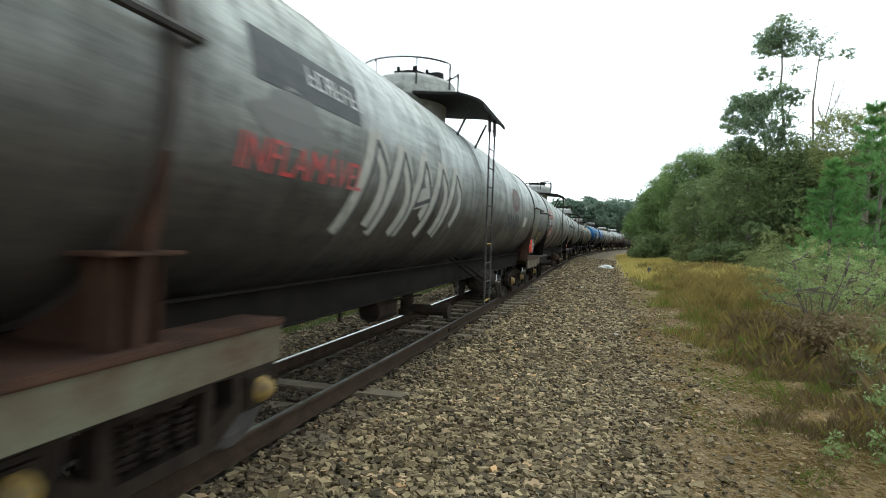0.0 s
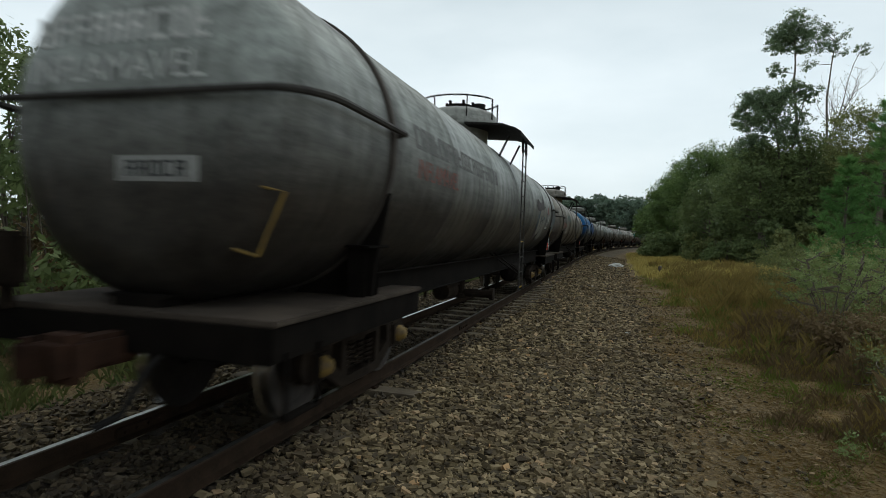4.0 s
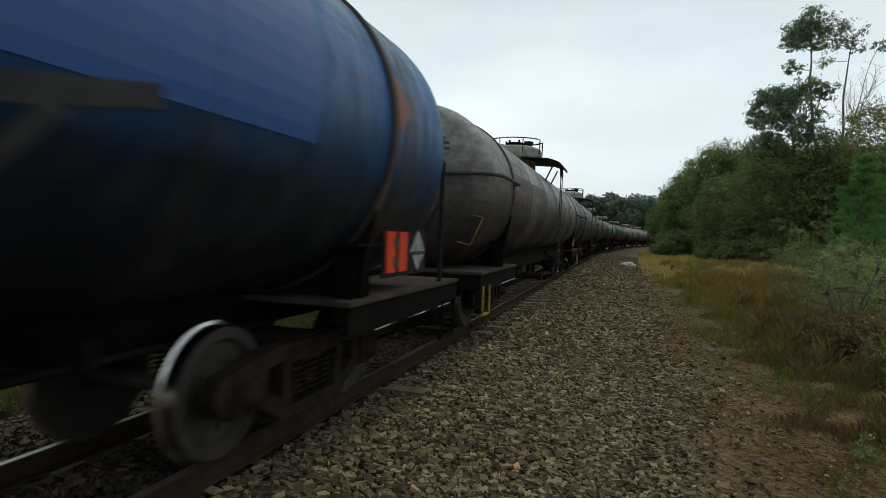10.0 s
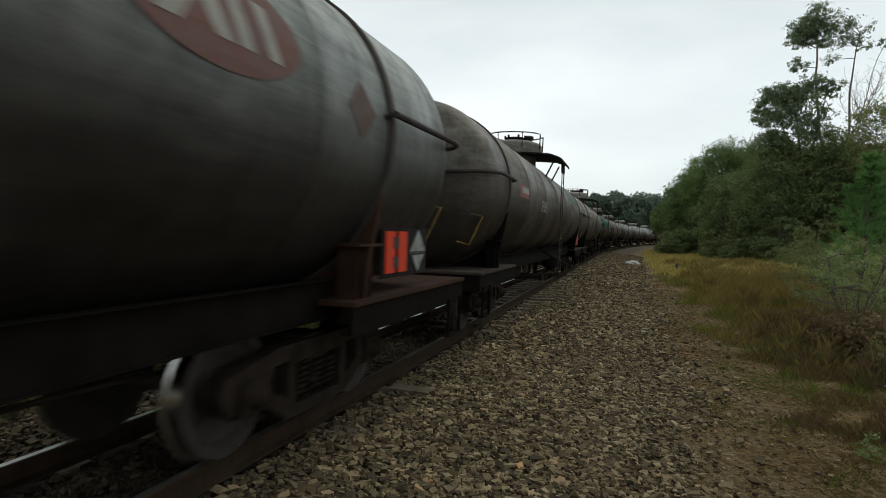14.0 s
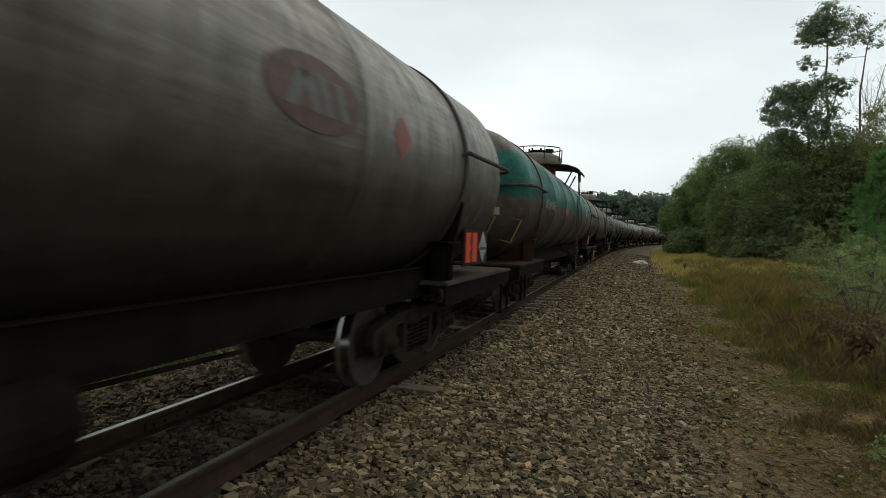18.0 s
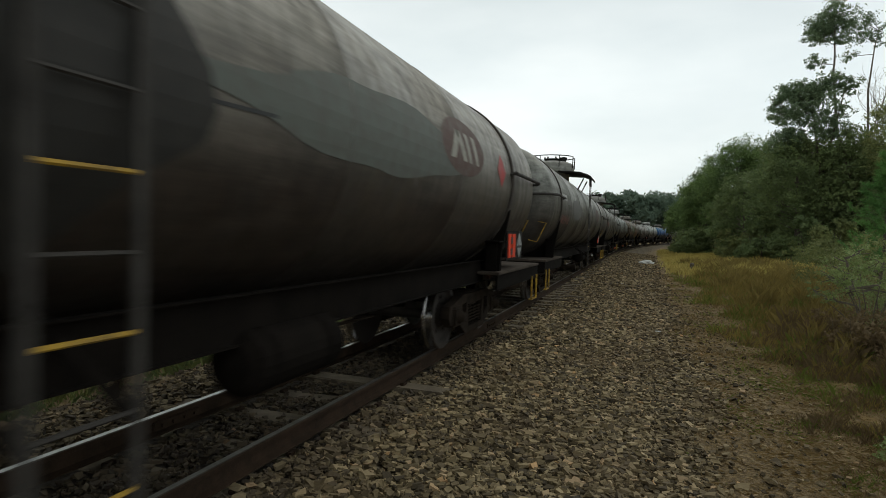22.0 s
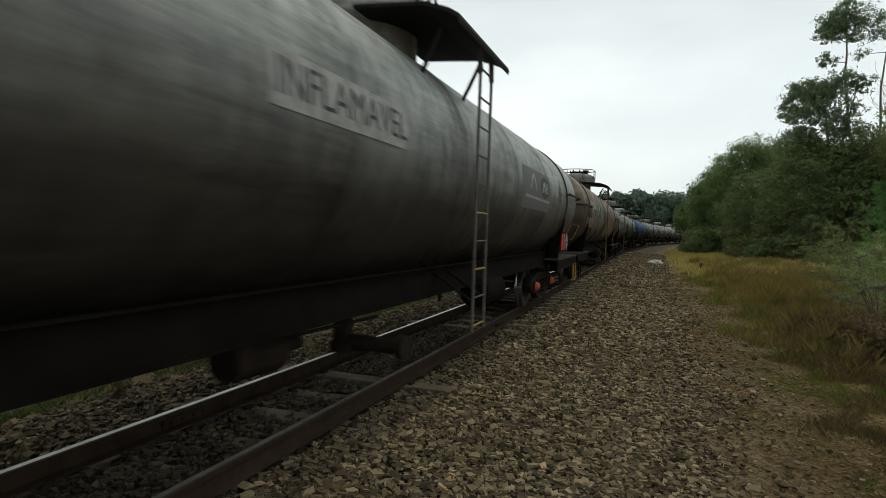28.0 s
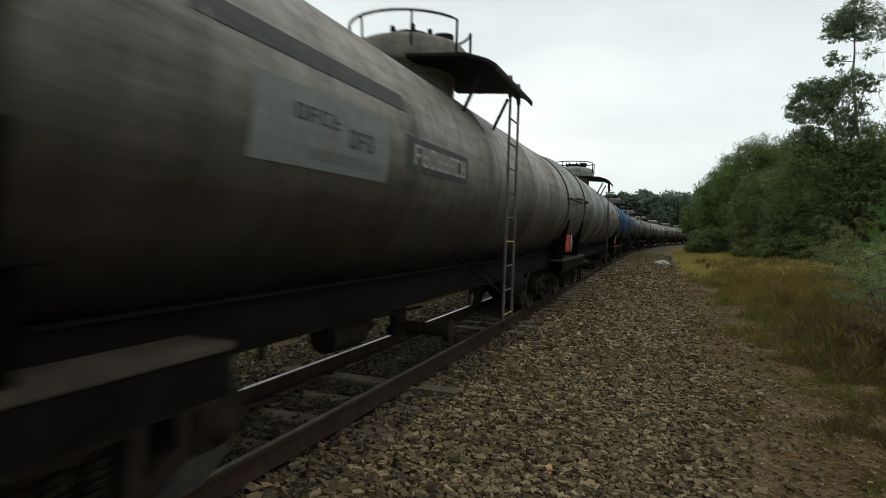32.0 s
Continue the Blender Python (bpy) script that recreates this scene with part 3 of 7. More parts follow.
def make_sill(s, side):
    def make(bm):
        yc, ln = s * (deck_end(s) + deck_in(s)) / 2, deck_end(s) - deck_in(s)
        x, t, b = side * (DECK_W - 0.02), DECK_Z - 0.042, DECK_Z - 0.25
        i = -side
        extrude(bm, [(x, b), (x, t), (x + i * 0.09, t), (x + i * 0.09, t - 0.02), (x + i * 0.025, t - 0.03), (x + i * 0.025, b + 0.03), (x + i * 0.09, b + 0.02), (x + i * 0.09, b)], yc - ln / 2 + 0.01, yc + ln / 2 - 0.01)
    return make


def make_end_sill(s):
    def make(bm):
        box(bm, (0, s * (deck_end(s) - 0.02), DECK_Z - 0.15), (2 * DECK_W - 0.06, 0.06, 0.22), 0.008)
    return make


def make_saddle(s, side):
    def make(bm):
        y = s * strap_y(s)
        pts = [(side * 0.35, DECK_Z), (side * 1.06, DECK_Z), (side * 1.08, DECK_Z + 0.25), (side * 1.19, ZC - 0.35)]
        for a in range(-18, -74, -8):
            pts.append((side * (R + 0.015) * math.cos(radians(a)), ZC + (R + 0.015) * math.sin(radians(a))))
        f = [bm.verts.new((x, y - 0.025, z)) for x, z in pts]
        g = [bm.verts.new((x, y + 0.025, z)) for x, z in pts]
        k = len(pts)
        bm.faces.new(f)
        bm.faces.new(g[::-1])
        for j in range(k):
            bm.faces.new((f[j], g[j], g[(j + 1) % k], f[(j + 1) % k]))
        bmesh.ops.recalc_face_normals(bm, faces=bm.faces)
        # an I-shaped post under a shelf plate
        for dy in (-0.13, 0.13):
            box(bm, (side * 0.97, y + dy, DECK_Z + 0.2), (0.16, 0.018, 0.4), 0.004)
        box(bm, (side * 0.98, y, DECK_Z + 0.2), (0.018, 0.25, 0.4), 0.004)
        box(bm, (side * 0.99, y, DECK_Z + 0.41), (0.24, 0.44, 0.022), 0.006)
    return make


def extrude(bm, prof, y0, y1):
    """A rolled section: a closed outline in x and z drawn along y."""
    f = [bm.verts.new((x, y0, z)) for x, z in prof]
    g = [bm.verts.new((x, y1, z)) for x, z in prof]
    k = len(prof)
    bm.faces.new(f)
    bm.faces.new(g[::-1])
    for j in range(k):
        bm.faces.new((f[j], g[j], g[(j + 1) % k], f[(j + 1) % k]))
    bmesh.ops.recalc_face_normals(bm, faces=bm.faces)


def make_centre_sill(bm):
    extrude(bm, [(-0.23, 0.70), (0.23, 0.70), (0.23, 0.72), (0.18, 0.73), (0.18, 1.0), (0.23, 1.01), (0.23, 1.03), (-0.23, 1.03), (-0.23, 1.01), (-0.18, 1.0), (-0.18, 0.73), (-0.23, 0.72)], -DECK_NEAR + 0.15, DECK_FAR - 0.15)


def make_side_sill(side):
    def make(bm):
        x = side * 0.80
        extrude(bm, [(x, 0.80), (x, 1.10), (x + side * 0.07, 1.10), (x + side * 0.07, 1.09), (x + side * 0.012, 1.085), (x + side * 0.012, 0.81), (x + side * 0.05, 0.81), (x + side * 0.05, 0.80)], -BEAM, BEAM + 0.6 + FAR)
    return make


def make_cross_beam(bm):
    box(bm, (0, 0, 0.88), (1.62, 0.08, 0.14), 0.01)


def make_pipe_run(bm):
    tube(bm, [(0.74, -4.9, 0.84), (0.74, -2.0, 0.83), (0.66, -1.6, 0.86), (0.66, 1.6, 0.86), (0.74, 2.0, 0.83), (0.74, 4.9, 0.84)], 0.02, 6)


def make_reservoir(bm):
    lathe(bm, [(-0.55, 0), (-0.52, 0.14), (-0.45, 0.20), (0.45, 0.20), (0.52, 0.14), (0.55, 0)], "y", 20, (0.78, 0, 0.68))
    for y in (-0.3, 0.3):
        lathe(bm, [(y - 0.025, 0.208), (y + 0.025, 0.208)], "y", 20, (0.78, 0, 0.68))
        box(bm, (0.66, y, 0.88), (0.3, 0.05, 0.16), 0.005)


def make_brake(bm):
    lathe(bm, [(-0.35, 0), (-0.35, 0.13), (0.1, 0.15), (0.14, 0.15), (0.14, 0.06), (0.45, 0.05), (0.45, 0)], "y", 16, (0.5, -2.3, 0.62))
    box(bm, (0.5, -2.4, 0.78), (0.1, 0.5, 0.14), 0.01)


def make_lever(bm):
    for y0, y1 in ((0.75, 4.4), (-4.4, -0.2)):
        tube(bm, [(0.42, y0, 0.72), (0.34, y1, 0.58)], 0.016, 6)
    box(bm, (0.36, 0.6, 0.72), (0.5, 0.06, 0.02), 0.004)
    for y in (-3.4, -2.2, 1.2, 3.3):
        box(bm, (0.5, y, 0.74), (0.035, 0.05, 0.28), 0.006)


def make_outlet(bm):
    lathe(bm, [(0.36, 0), (0.36, 0.12), (0.44, 0.12), (0.44, 0.09), (1.16, 0.09)], "z", 14, (0.35, -0.9, 0))
    tube(bm, [(0.35, -0.9, 0.45), (0.9, -0.9, 0.45)], 0.07, 10)
    lathe(bm, [(0.9, 0), (0.9, 0.11), (0.97, 0.11), (0.97, 0)], "x", 12, (0, -0.9, 0.45))


def make_brace(bm):
    a, b = Vector((0.60, 0, -0.98)), Vector((1.225, 0, -1.40))
    box(bm, (a + b) / 2, (0.022, 0.075, (b - a).length), 0.005, (b - a).to_track_quat("Z", "Y").to_matrix().to_4x4() @ Matrix.Rotation(math.pi / 2, 4, "Z"))


def make_step(s):
    def make(bm):
        y = s * (deck_end(s) - 0.35)
        tube(bm, [(DECK_W - 0.01, y - 0.2, DECK_Z - 0.2), (DECK_W - 0.01, y - 0.2, 0.34), (DECK_W - 0.01, y + 0.2, 0.34), (DECK_W - 0.01, y + 0.2, DECK_Z - 0.2)], 0.018, 6)
        box(bm, (DECK_W - 0.03, y, 0.34), (0.07, 0.4, 0.02), 0.004)
    return make


def make_coupler(s):
    def make(bm):
        y = s * deck_end(s)
        box(bm, (0, y + s * 0.12, 0.72), (0.16, 0.5, 0.2), 0.03)
        box(bm, (0.02, y + s * 0.38, 0.72), (0.28, 0.2, 0.28), 0.05)
        box(bm, (-0.10, y + s * 0.50, 0.72), (0.12, 0.14, 0.26), 0.04)
    return make


def make_hose(s):
    def make(bm):
        y = s * deck_end(s)
        tube(bm, [(0.32, y - s * 0.05, 0.70), (0.34, y + s * 0.12, 0.62), (0.32, y + s * 0.28, 0.40), (0.26, y + s * 0.42, 0.36)], 0.022, 8)
        tube(bm, [(0.32, y - s * 0.1, 0.74), (0.32, y + s * 0.0, 0.70)], 0.03, 8)
    return make


def make_side_frame(bm):
    """Cast bogie side frame: a bow over two journals with a dropped middle and open windows."""
    out = [(-1.12, 0.42), (-1.08, 0.56), (-0.85, 0.60), (-0.55, 0.66), (0.55, 0.66), (0.85, 0.60), (1.08, 0.56), (1.12, 0.42), (1.06, 0.33), (0.70, 0.30),
           (0.42, 0.14), (-0.42, 0.14), (-0.70, 0.30), (-1.06, 0.33)]
    holes = [[(-0.30, 0.22), (0.30, 0.22), (0.34, 0.52), (-0.34, 0.52)], [(-0.62, 0.38), (-0.42, 0.28), (-0.42, 0.55), (-0.60, 0.54)], [(0.42, 0.28), (0.62, 0.38), (0.60, 0.54), (0.42, 0.55)]]
    edges = []
    for loop in [out] + holes:
        vs = [bm.verts.new((0, y, z)) for y, z in loop]
        edges += [bm.edges.new((vs[i], vs[(i + 1) % len(vs)])) for i in range(len(vs))]
    bmesh.ops.triangle_fill(bm, use_beauty=True, use_dissolve=False, edges=edges)
    r = bmesh.ops.extrude_face_region(bm, geom=list(bm.faces))
    bmesh.ops.translate(bm, verts=[v for v in r["geom"] if isinstance(v, bmesh.types.BMVert)], vec=(0.12, 0, 0))
    bmesh.ops.recalc_face_normals(bm, faces=bm.faces)
    for y in (-AXLE_HALF, AXLE_HALF):
        box(bm, (0.06, y, 0.42), (0.2, 0.3, 0.26), 0.03)


def make_cap(bm):
    lathe(bm, [(0.0, 0.085), (0.04, 0.085), (0.05, 0.065), (0.085, 0.06), (0.095, 0.0)], "x", 16)


def make_spring(bm):
    k = 28
    tube(bm, [(0.06 * math.cos(i * 1.28), 0.06 * math.sin(i * 1.28), 0.24 + 0.24 * i / k) for i in range(k + 1)], 0.014, 4)


def make_bolster(bm):
    box(bm, (0, 0, 0.58), (1.5, 0.34, 0.2), 0.03)
    box(bm, (0, 0, 0.70), (0.5, 0.4, 0.06), 0.01)


def wheelset_mesh():
    if "wheelset" not in KEPT:
        bm = bmesh.new()
        lathe(bm, [(-0.72, 0), (-0.72, 0.065), (0.72, 0.065), (0.72, 0)], "x", 12)
        for s in (-1, 1):
            c = s * (GAUGE / 2)
            prof = [(-0.06, 0.10), (-0.045, 0.30), (-0.066, 0.34), (-0.066, WHEEL_R + 0.028), (-0.04, WHEEL_R + 0.028), (-0.03, WHEEL_R + 0.004),
                    (0.066, WHEEL_R - 0.004), (0.066, 0.345), (0.02, 0.31), (0.0, 0.16), (0.07, 0.13), (0.07, 0.065)]
            first = len(bm.faces)
            lathe(bm, [(s * a + c, r) for a, r in prof], "x", 28)
            bm.faces.ensure_lookup_table()
            for f in bm.faces[first:]:
                m = f.calc_center_median()
                if math.hypot(m.y, m.z) > 0.405:
                    f.material_index = 1
            # plate holes make the turning visible
            for a in range(0, 360, 72):
                box(bm, (c + s * 0.008, 0.23 * math.cos(radians(a)), 0.23 * math.sin(radians(a))), (0.05, 0.05, 0.05), 0.012)
        bmesh.ops.recalc_face_normals(bm, faces=bm.faces)
        me = finish(bm, "wheelset")
        me.materials.append(M_WHEEL)
        me.materials.append(M_TREAD)
        shade_soft(me, 35)
        KEPT["wheelset"] = me
    return KEPT["wheelset"]


# ---- lettering and spray paint laid on the curved steel
def text_flat(text, height, slant=0.0, stretch=1.0):
    cu = bpy.data.curves.new("lettering", "FONT")
    cu.body, cu.size, cu.align_x, cu.align_y, cu.shear = text, height * 1.42, "CENTER", "CENTER", slant
    cu.resolution_u = 3
    ob = bpy.data.objects.new("lettering", cu)
    scene.collection.objects.link(ob)
    dg = bpy.context.evaluated_depsgraph_get()
    dg.update()
    me = bpy.data.meshes.new_from_object(ob.evaluated_get(dg))
    bpy.data.objects.remove(ob)
    bm = bmesh.new()
    bm.from_mesh(me)
    bpy.data.meshes.remove(me)
    for v in bm.verts:
        v.co.x *= stretch
    return bm


def flat_shape(shape, size):
    """Plain shapes in the plane: bars, panel, ellipse, diamond, stroke, blob."""
    bm = bmesh.new()

    def poly(pts):
        bm.faces.new([bm.verts.new((x, y, 0)) for x, y in pts])

    kind, *rest = shape
    if kind == "panel":
        w, h = size
        poly([(-w / 2, -h / 2), (w / 2, -h / 2), (w / 2, h / 2), (-w / 2, h / 2)])
    elif kind == "ellipse":
        w, h = size
        poly([(w / 2 * math.cos(a), h / 2 * math.sin(a)) for a in [2 * math.pi * i / 40 for i in range(40)]])
    elif kind == "diamond":
        w, h = size
        poly([(0, -h / 2), (w / 2, 0), (0, h / 2), (-w / 2, 0)])
    elif kind == "bars":
        # unreadable characters: an upright and one or two cross bars each
        k, w, h = rest[0], *size
        rng = random.Random(k * 7 + int(w * 100))
        step = w / k
        for i in range(k):
            x, t = -w / 2 + step * i, step * 0.26
            poly([(x, -h / 2), (x + t, -h / 2), (x + t, h / 2), (x, h / 2)])
            for yy in rng.sample([-0.5, -0.08, 0.34], 2):
                poly([(x + t, yy * h), (x + step * 0.78, yy * h), (x + step * 0.78, yy * h + h * 0.16), (x + t, yy * h + h * 0.16)])
            if rng.random() < 0.5:
                poly([(x + step * 0.55, -h / 2), (x + step * 0.78, -h / 2), (x + step * 0.78, h / 2), (x + step * 0.55, h / 2)])
    elif kind == "slants":
        # the company's mark as plain slanted bars
        w, h = size
        for x0, x1, x2, x3 in ((-0.50, -0.34, -0.12, -0.28), (-0.28, -0.12, 0.10, -0.06), (0.12, 0.24, 0.12, 0.0), (0.38, 0.50, 0.38, 0.26)):
            poly([(x0 * w, -h / 2), (x1 * w, -h / 2), (x2 * w, h / 2), (x3 * w, h / 2)] if x0 != -0.28 else [(-0.08 * w, -h / 2), (0.06 * w, -h / 2), (-0.12 * w, h / 2), (-0.28 * w, h / 2)])
    elif kind == "strokes":
        # sprayed lines: each a run of points with one width
        wide = size
        for run in rest[0]:
            # smooth the run a little
            pts = [Vector((x, y, 0)) for x, y in run]
            for _ in range(2 if len(pts) > 2 else 0):
                pts = [pts[0]] + [q for a, b in zip(pts, pts[1:]) for q in (a.lerp(b, 0.25), a.lerp(b, 0.75))] + [pts[-1]]
            fine = []
            for a, b in zip(pts, pts[1:]):
                k = max(1, int((b - a).length / 0.12))
                fine += [a.lerp(b, i / k) for i in range(k)]
            fine.append(pts[-1])
            last = None
            for i, p in enumerate(fine):
                d = (fine[min(i + 1, len(fine) - 1)] - fine[max(i - 1, 0)]).normalized()
                nrm = Vector((-d.y, d.x, 0)) * wide / 2
                pair = bm.verts.new(p + nrm), bm.verts.new(p - nrm)
                if last:
                    bm.faces.new((last[0], last[1], pair[1], pair[0]))
                last = pair
    elif kind == "fill":
        # a sprayed field inside a rounded closed outline
        pts = [Vector((x, y, 0)) for x, y in rest[0]]
        for _ in range(2):
            pts = [q for a, b in zip(pts, pts[1:] + pts[:1]) for q in (a.lerp(b, 0.25), a.lerp(b, 0.75))]
        poly([(p.x, p.y) for p in pts])
    elif kind == "blob":
        w, h = size
        rng = random.Random(rest[0])
        ph = [rng.uniform(0, 6.28) for _ in range(4)]
        poly([(w / 2 * math.cos(a) * (1 + 0.16 * math.sin(3 * a + ph[0]) + 0.09 * math.sin(7 * a + ph[1])), h / 2 * math.sin(a) * (1 + 0.18 * math.sin(2 * a + ph[2]) + 0.08 * math.sin(9 * a + ph[3])))
              for a in [2 * math.pi * i / 48 for i in range(48)]])
    return bm


def lay(bm, where, u, v, lift):
    """Cuts a flat shape into strips and bends it on to the shell's side (+x) or the near end (-y)."""
    if len(bm.faces) == 0:
        return bm
    bmesh.ops.triangulate(bm, faces=bm.faces)
    for axis in ((0, 1, 0), (1, 0, 0)) if where == "end" else ((0, 1, 0),):
        i = 0 if axis[0] else 1
        lo, hi = min(p.co[i] for p in bm.verts), max(p.co[i] for p in bm.verts)
        step = 0.10
        for k in range(int(lo / step), int(hi / step) + 1):
            co = Vector((0, 0, 0))
            co[i] = k * step
            bmesh.ops.bisect_plane(bm, geom=list(bm.verts) + list(bm.edges) + list(bm.faces), plane_co=co, plane_no=axis)
    for p in bm.verts:
        a, b = p.co.x + u, p.co.y + v
        if where == "side":
            t = b / R
            r = R + 0.004 + lift
            p.co = Vector((r * math.cos(t), a, r * math.sin(t)))
        else:
            p.co = Vector((a, end_y(math.hypot(a, b)) - 0.006 - lift, b))
    bmesh.ops.recalc_face_normals(bm, faces=bm.faces)
    return bm


def put(tank, where, shape, u, v, size, mat, layer=0, name="", label=""):
    """One painted mark on a tank, u along (or across), v up from the axis along the skin."""
    if shape[0] == "strokes" and len(shape[1]) > 1:
        for run in shape[1]:
            put(tank, where, ("strokes", [run]), u, v, size, mat, layer, name, label)
        return
    if shape[0] == "text":
        bm = text_flat(shape[1], size, *shape[2:])
        name = name or "lettering"
    else:
        bm = flat_shape(shape, size)
    part(name or {"bars": "stencil_marking", "panel": "paint_panel", "ellipse": "logo_oval", "slants": "logo_mark", "diamond": "hazard_diamond", "strokes": "spray_paint", "fill": "spray_fill", "blob": "paint_patch"}[shape[0]],
         lay(bm, where, u, v, 0.002 * layer), mat, tank, label)


def logo(tank, u, v, w, oval, bars):
    put(tank, "side", ("ellipse",), u, v, (w * 1.05, w * 0.44), oval, 1)
    put(tank, "side", ("slants",), u, v, (w * 0.72, w * 0.22), bars, 2)


def make_box_platform(bm):
    for s in (-1, 1):
        box(bm, (s * 0.78, 0, 1.02), (0.03, 2.5, 0.36), 0.006)
        box(bm, (s * 0.58, 0, 1.19), (0.44, 2.5, 0.03), 0.006)
    for s in (-1, 1):
        box(bm, (0, s * 1.24, 1.02), (1.5, 0.03, 0.36), 0.006)


def make_box_rail(s, e):
    def make(bm):
        x = s * 0.80
        tube(bm, [(x, e * 0.75, 0.72), (x, e * 0.75, 1.75), (x, e * 1.25, 1.75), (x, e * 1.25, 0.72)], 0.022, 6)
        tube(bm, [(x, e * 0.75, 1.48), (x, e * 1.25, 1.48)], 0.016, 6)
        tube(bm, [(x, e * 1.25, 1.75), (s * 0.3, e * 1.25, 1.75)], 0.02, 6)
    return make


def bent_ladder(f):
    """A point of the ladder that hugs the shell, f from top to foot."""
    if f < 0.3:
        return 0.84 + 0.30 * f / 0.3, 1.45 - 0.95 * f / 0.3
    a = radians(24 - 66 * (f - 0.3) / 0.5) if f < 0.8 else 0
    if f < 0.8:
        return (R + 0.07) * math.cos(a), (R + 0.07) * math.sin(a)
    return 0.94, -0.85 - 0.9 * (f - 0.8) / 0.2


def make_bent_stile(y):
    def make(bm):
        tube(bm, [(bent_ladder(i / 24)[0], y, bent_ladder(i / 24)[1]) for i in range(25)], 0.024, 6)
    return make


def build_wagon(label, skin, dome=None, ladder=M_PIPE, platform=M_BLACK, hazard=("white",), hook=M_HUB, step=M_STEEL, rail=M_PIPE, frame_mat=M_DECK, caps=M_BOGIE, sill=M_STEEL, saddle=M_STEEL, cut=0.0, slim=1.0, boxed=False, near=0.0, far=0.0, stile=None, sign=0.0, air=2.2, tub=None):
    set_length(cut, near, far)
    w = tagged(new("tank_wagon"), label, "tank wagon", group="wagons of the oil train")
    w.empty_display_size = 0.5
    up = Matrix.Translation((0, 0, ZC))
    slim_up = Matrix.Translation((0, 0, ZC - R * (1 - slim))) @ Matrix.Diagonal((slim, 1, slim, 1))
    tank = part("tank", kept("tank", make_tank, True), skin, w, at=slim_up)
    for s in (-1, 1):
        part("strap", kept("strap", make_strap, True), M_STRAP, tank, at=Matrix.Translation((0, s * strap_y(s), 0)))
    crown_up = Matrix.Translation((0, 0, ZC - 2 * R * (1 - slim)))
    dm = part("dome", kept("dome", make_dome, True), dome or skin, w, at=crown_up)
    part("hatch_cover", kept("cover", make_cover), M_STEEL, dm)
    part("valve", kept("valve", make_valve), M_BLACK, dm)
    if not boxed:
        for s, nm in ((-1, "hoop_a"), (1, "hoop_b")):
            part("guard_rail", kept(nm, make_hoop(s)), M_BLACK, dm)
    if boxed:
        pl = part("platform", kept("boxplat", make_box_platform), M_BLACK, w, "black steel walkway box round the dome", at=crown_up)
        for s in (-1, 1):
            for e in (-1, 1):
                part("guard_rail", kept("boxrail%d%d" % (s, e), make_box_rail(s, e)), M_BLACK, pl)
        ld = part("ladder", kept("bentstile_a", make_bent_stile(0.2)), M_BLACK, w, "ladder bent to the tank's curve", at=slim_up)
        part("stile", kept("bentstile_b", make_bent_stile(0.62)), M_BLACK, ld)
        for k in range(9):
            x, z = bent_ladder(0.04 + 0.115 * k)
            part("rung", kept("bentrung", lambda bm: tube(bm, [(0, 0.2, 0), (0, 0.62, 0)], 0.012, 6)), M_YELLOW if k in (6, 8) else M_BLACK, ld, at=Matrix.Translation((x, 0, z)))
    else:
        for s, nm in ((-1, "plat_l"), (1, "plat_r")):
            pl = part("platform", kept(nm, make_platform(s)), platform, w, "dark walkway plate beside the dome", at=crown_up)
            for y in (-0.6, 0.6):
                part("bracket", kept(nm + str(y), make_bracket(s, y)), platform, pl)
        ld = part("ladder", kept("stile_a", make_stile(0.2)), stile or ladder, w, at=up)
        part("stile", kept("stile_b", make_stile(0.62)), ladder, ld)
        for y in (0.2, 0.62):
            part("brace", kept("brace", make_brace), M_STEEL, ld, at=Matrix.Translation((0, y, 0)))
        for k in range(10):
            part("rung", kept("rung", make_rung), M_YELLOW if k in ((5, 7, 9) if step is M_YELLOW else (6, 9)) else ladder, ld, at=Matrix.Translation((0, 0, 1.0 - 0.295 * k)))
    part("hand_brake", kept("brake_stand", make_brake_stand), M_BOGIE, w, at=up)
    for s in (-1, 1):
        if boxed and s > 0:
            part("end_handrail", kept("end_frame", lambda bm: tube(bm, [(1.05, DECK_FAR - 0.5, DECK_Z), (1.05, DECK_FAR - 0.5, 2.22), (1.0, DECK_FAR - 0.5, 2.30), (-1.0, DECK_FAR - 0.5, 2.30), (-1.05, DECK_FAR - 0.5, 2.22), (-1.05, DECK_FAR - 0.5, DECK_Z)], 0.028, 8)), rail, w, "black pipe frame standing on the deck")
        else:
            part("end_handrail", kept("handrail%d" % s, make_handrail(s)), rail, w, at=slim_up)
        if s > 0 or hook is M_YELLOW:
            part("lifting_eye", kept("eye%d" % s, make_eye(s)), hook, tank)
        deck = part("deck", kept("deck%d" % s, make_deck(s)), frame_mat, w)
        for side in (-1, 1):
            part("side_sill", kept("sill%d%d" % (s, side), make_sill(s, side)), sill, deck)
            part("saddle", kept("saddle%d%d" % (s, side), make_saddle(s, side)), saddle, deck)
        part("end_sill", kept("endsill%d" % s, make_end_sill(s)), sill, deck)
        part("grab_iron", kept("hook%d" % s, make_hook(s, 1)), hook, w, at=slim_up)
        part("step_iron", kept("step%d" % s, make_step(s)), step, deck)
        part("coupler", kept("coupler%d" % s, make_coupler(s)), M_RUSTY, w)
        part("brake_hose", kept("hose%d" % s, make_hose(s)), M_BLACK, w)
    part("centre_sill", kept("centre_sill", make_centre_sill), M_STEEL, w)
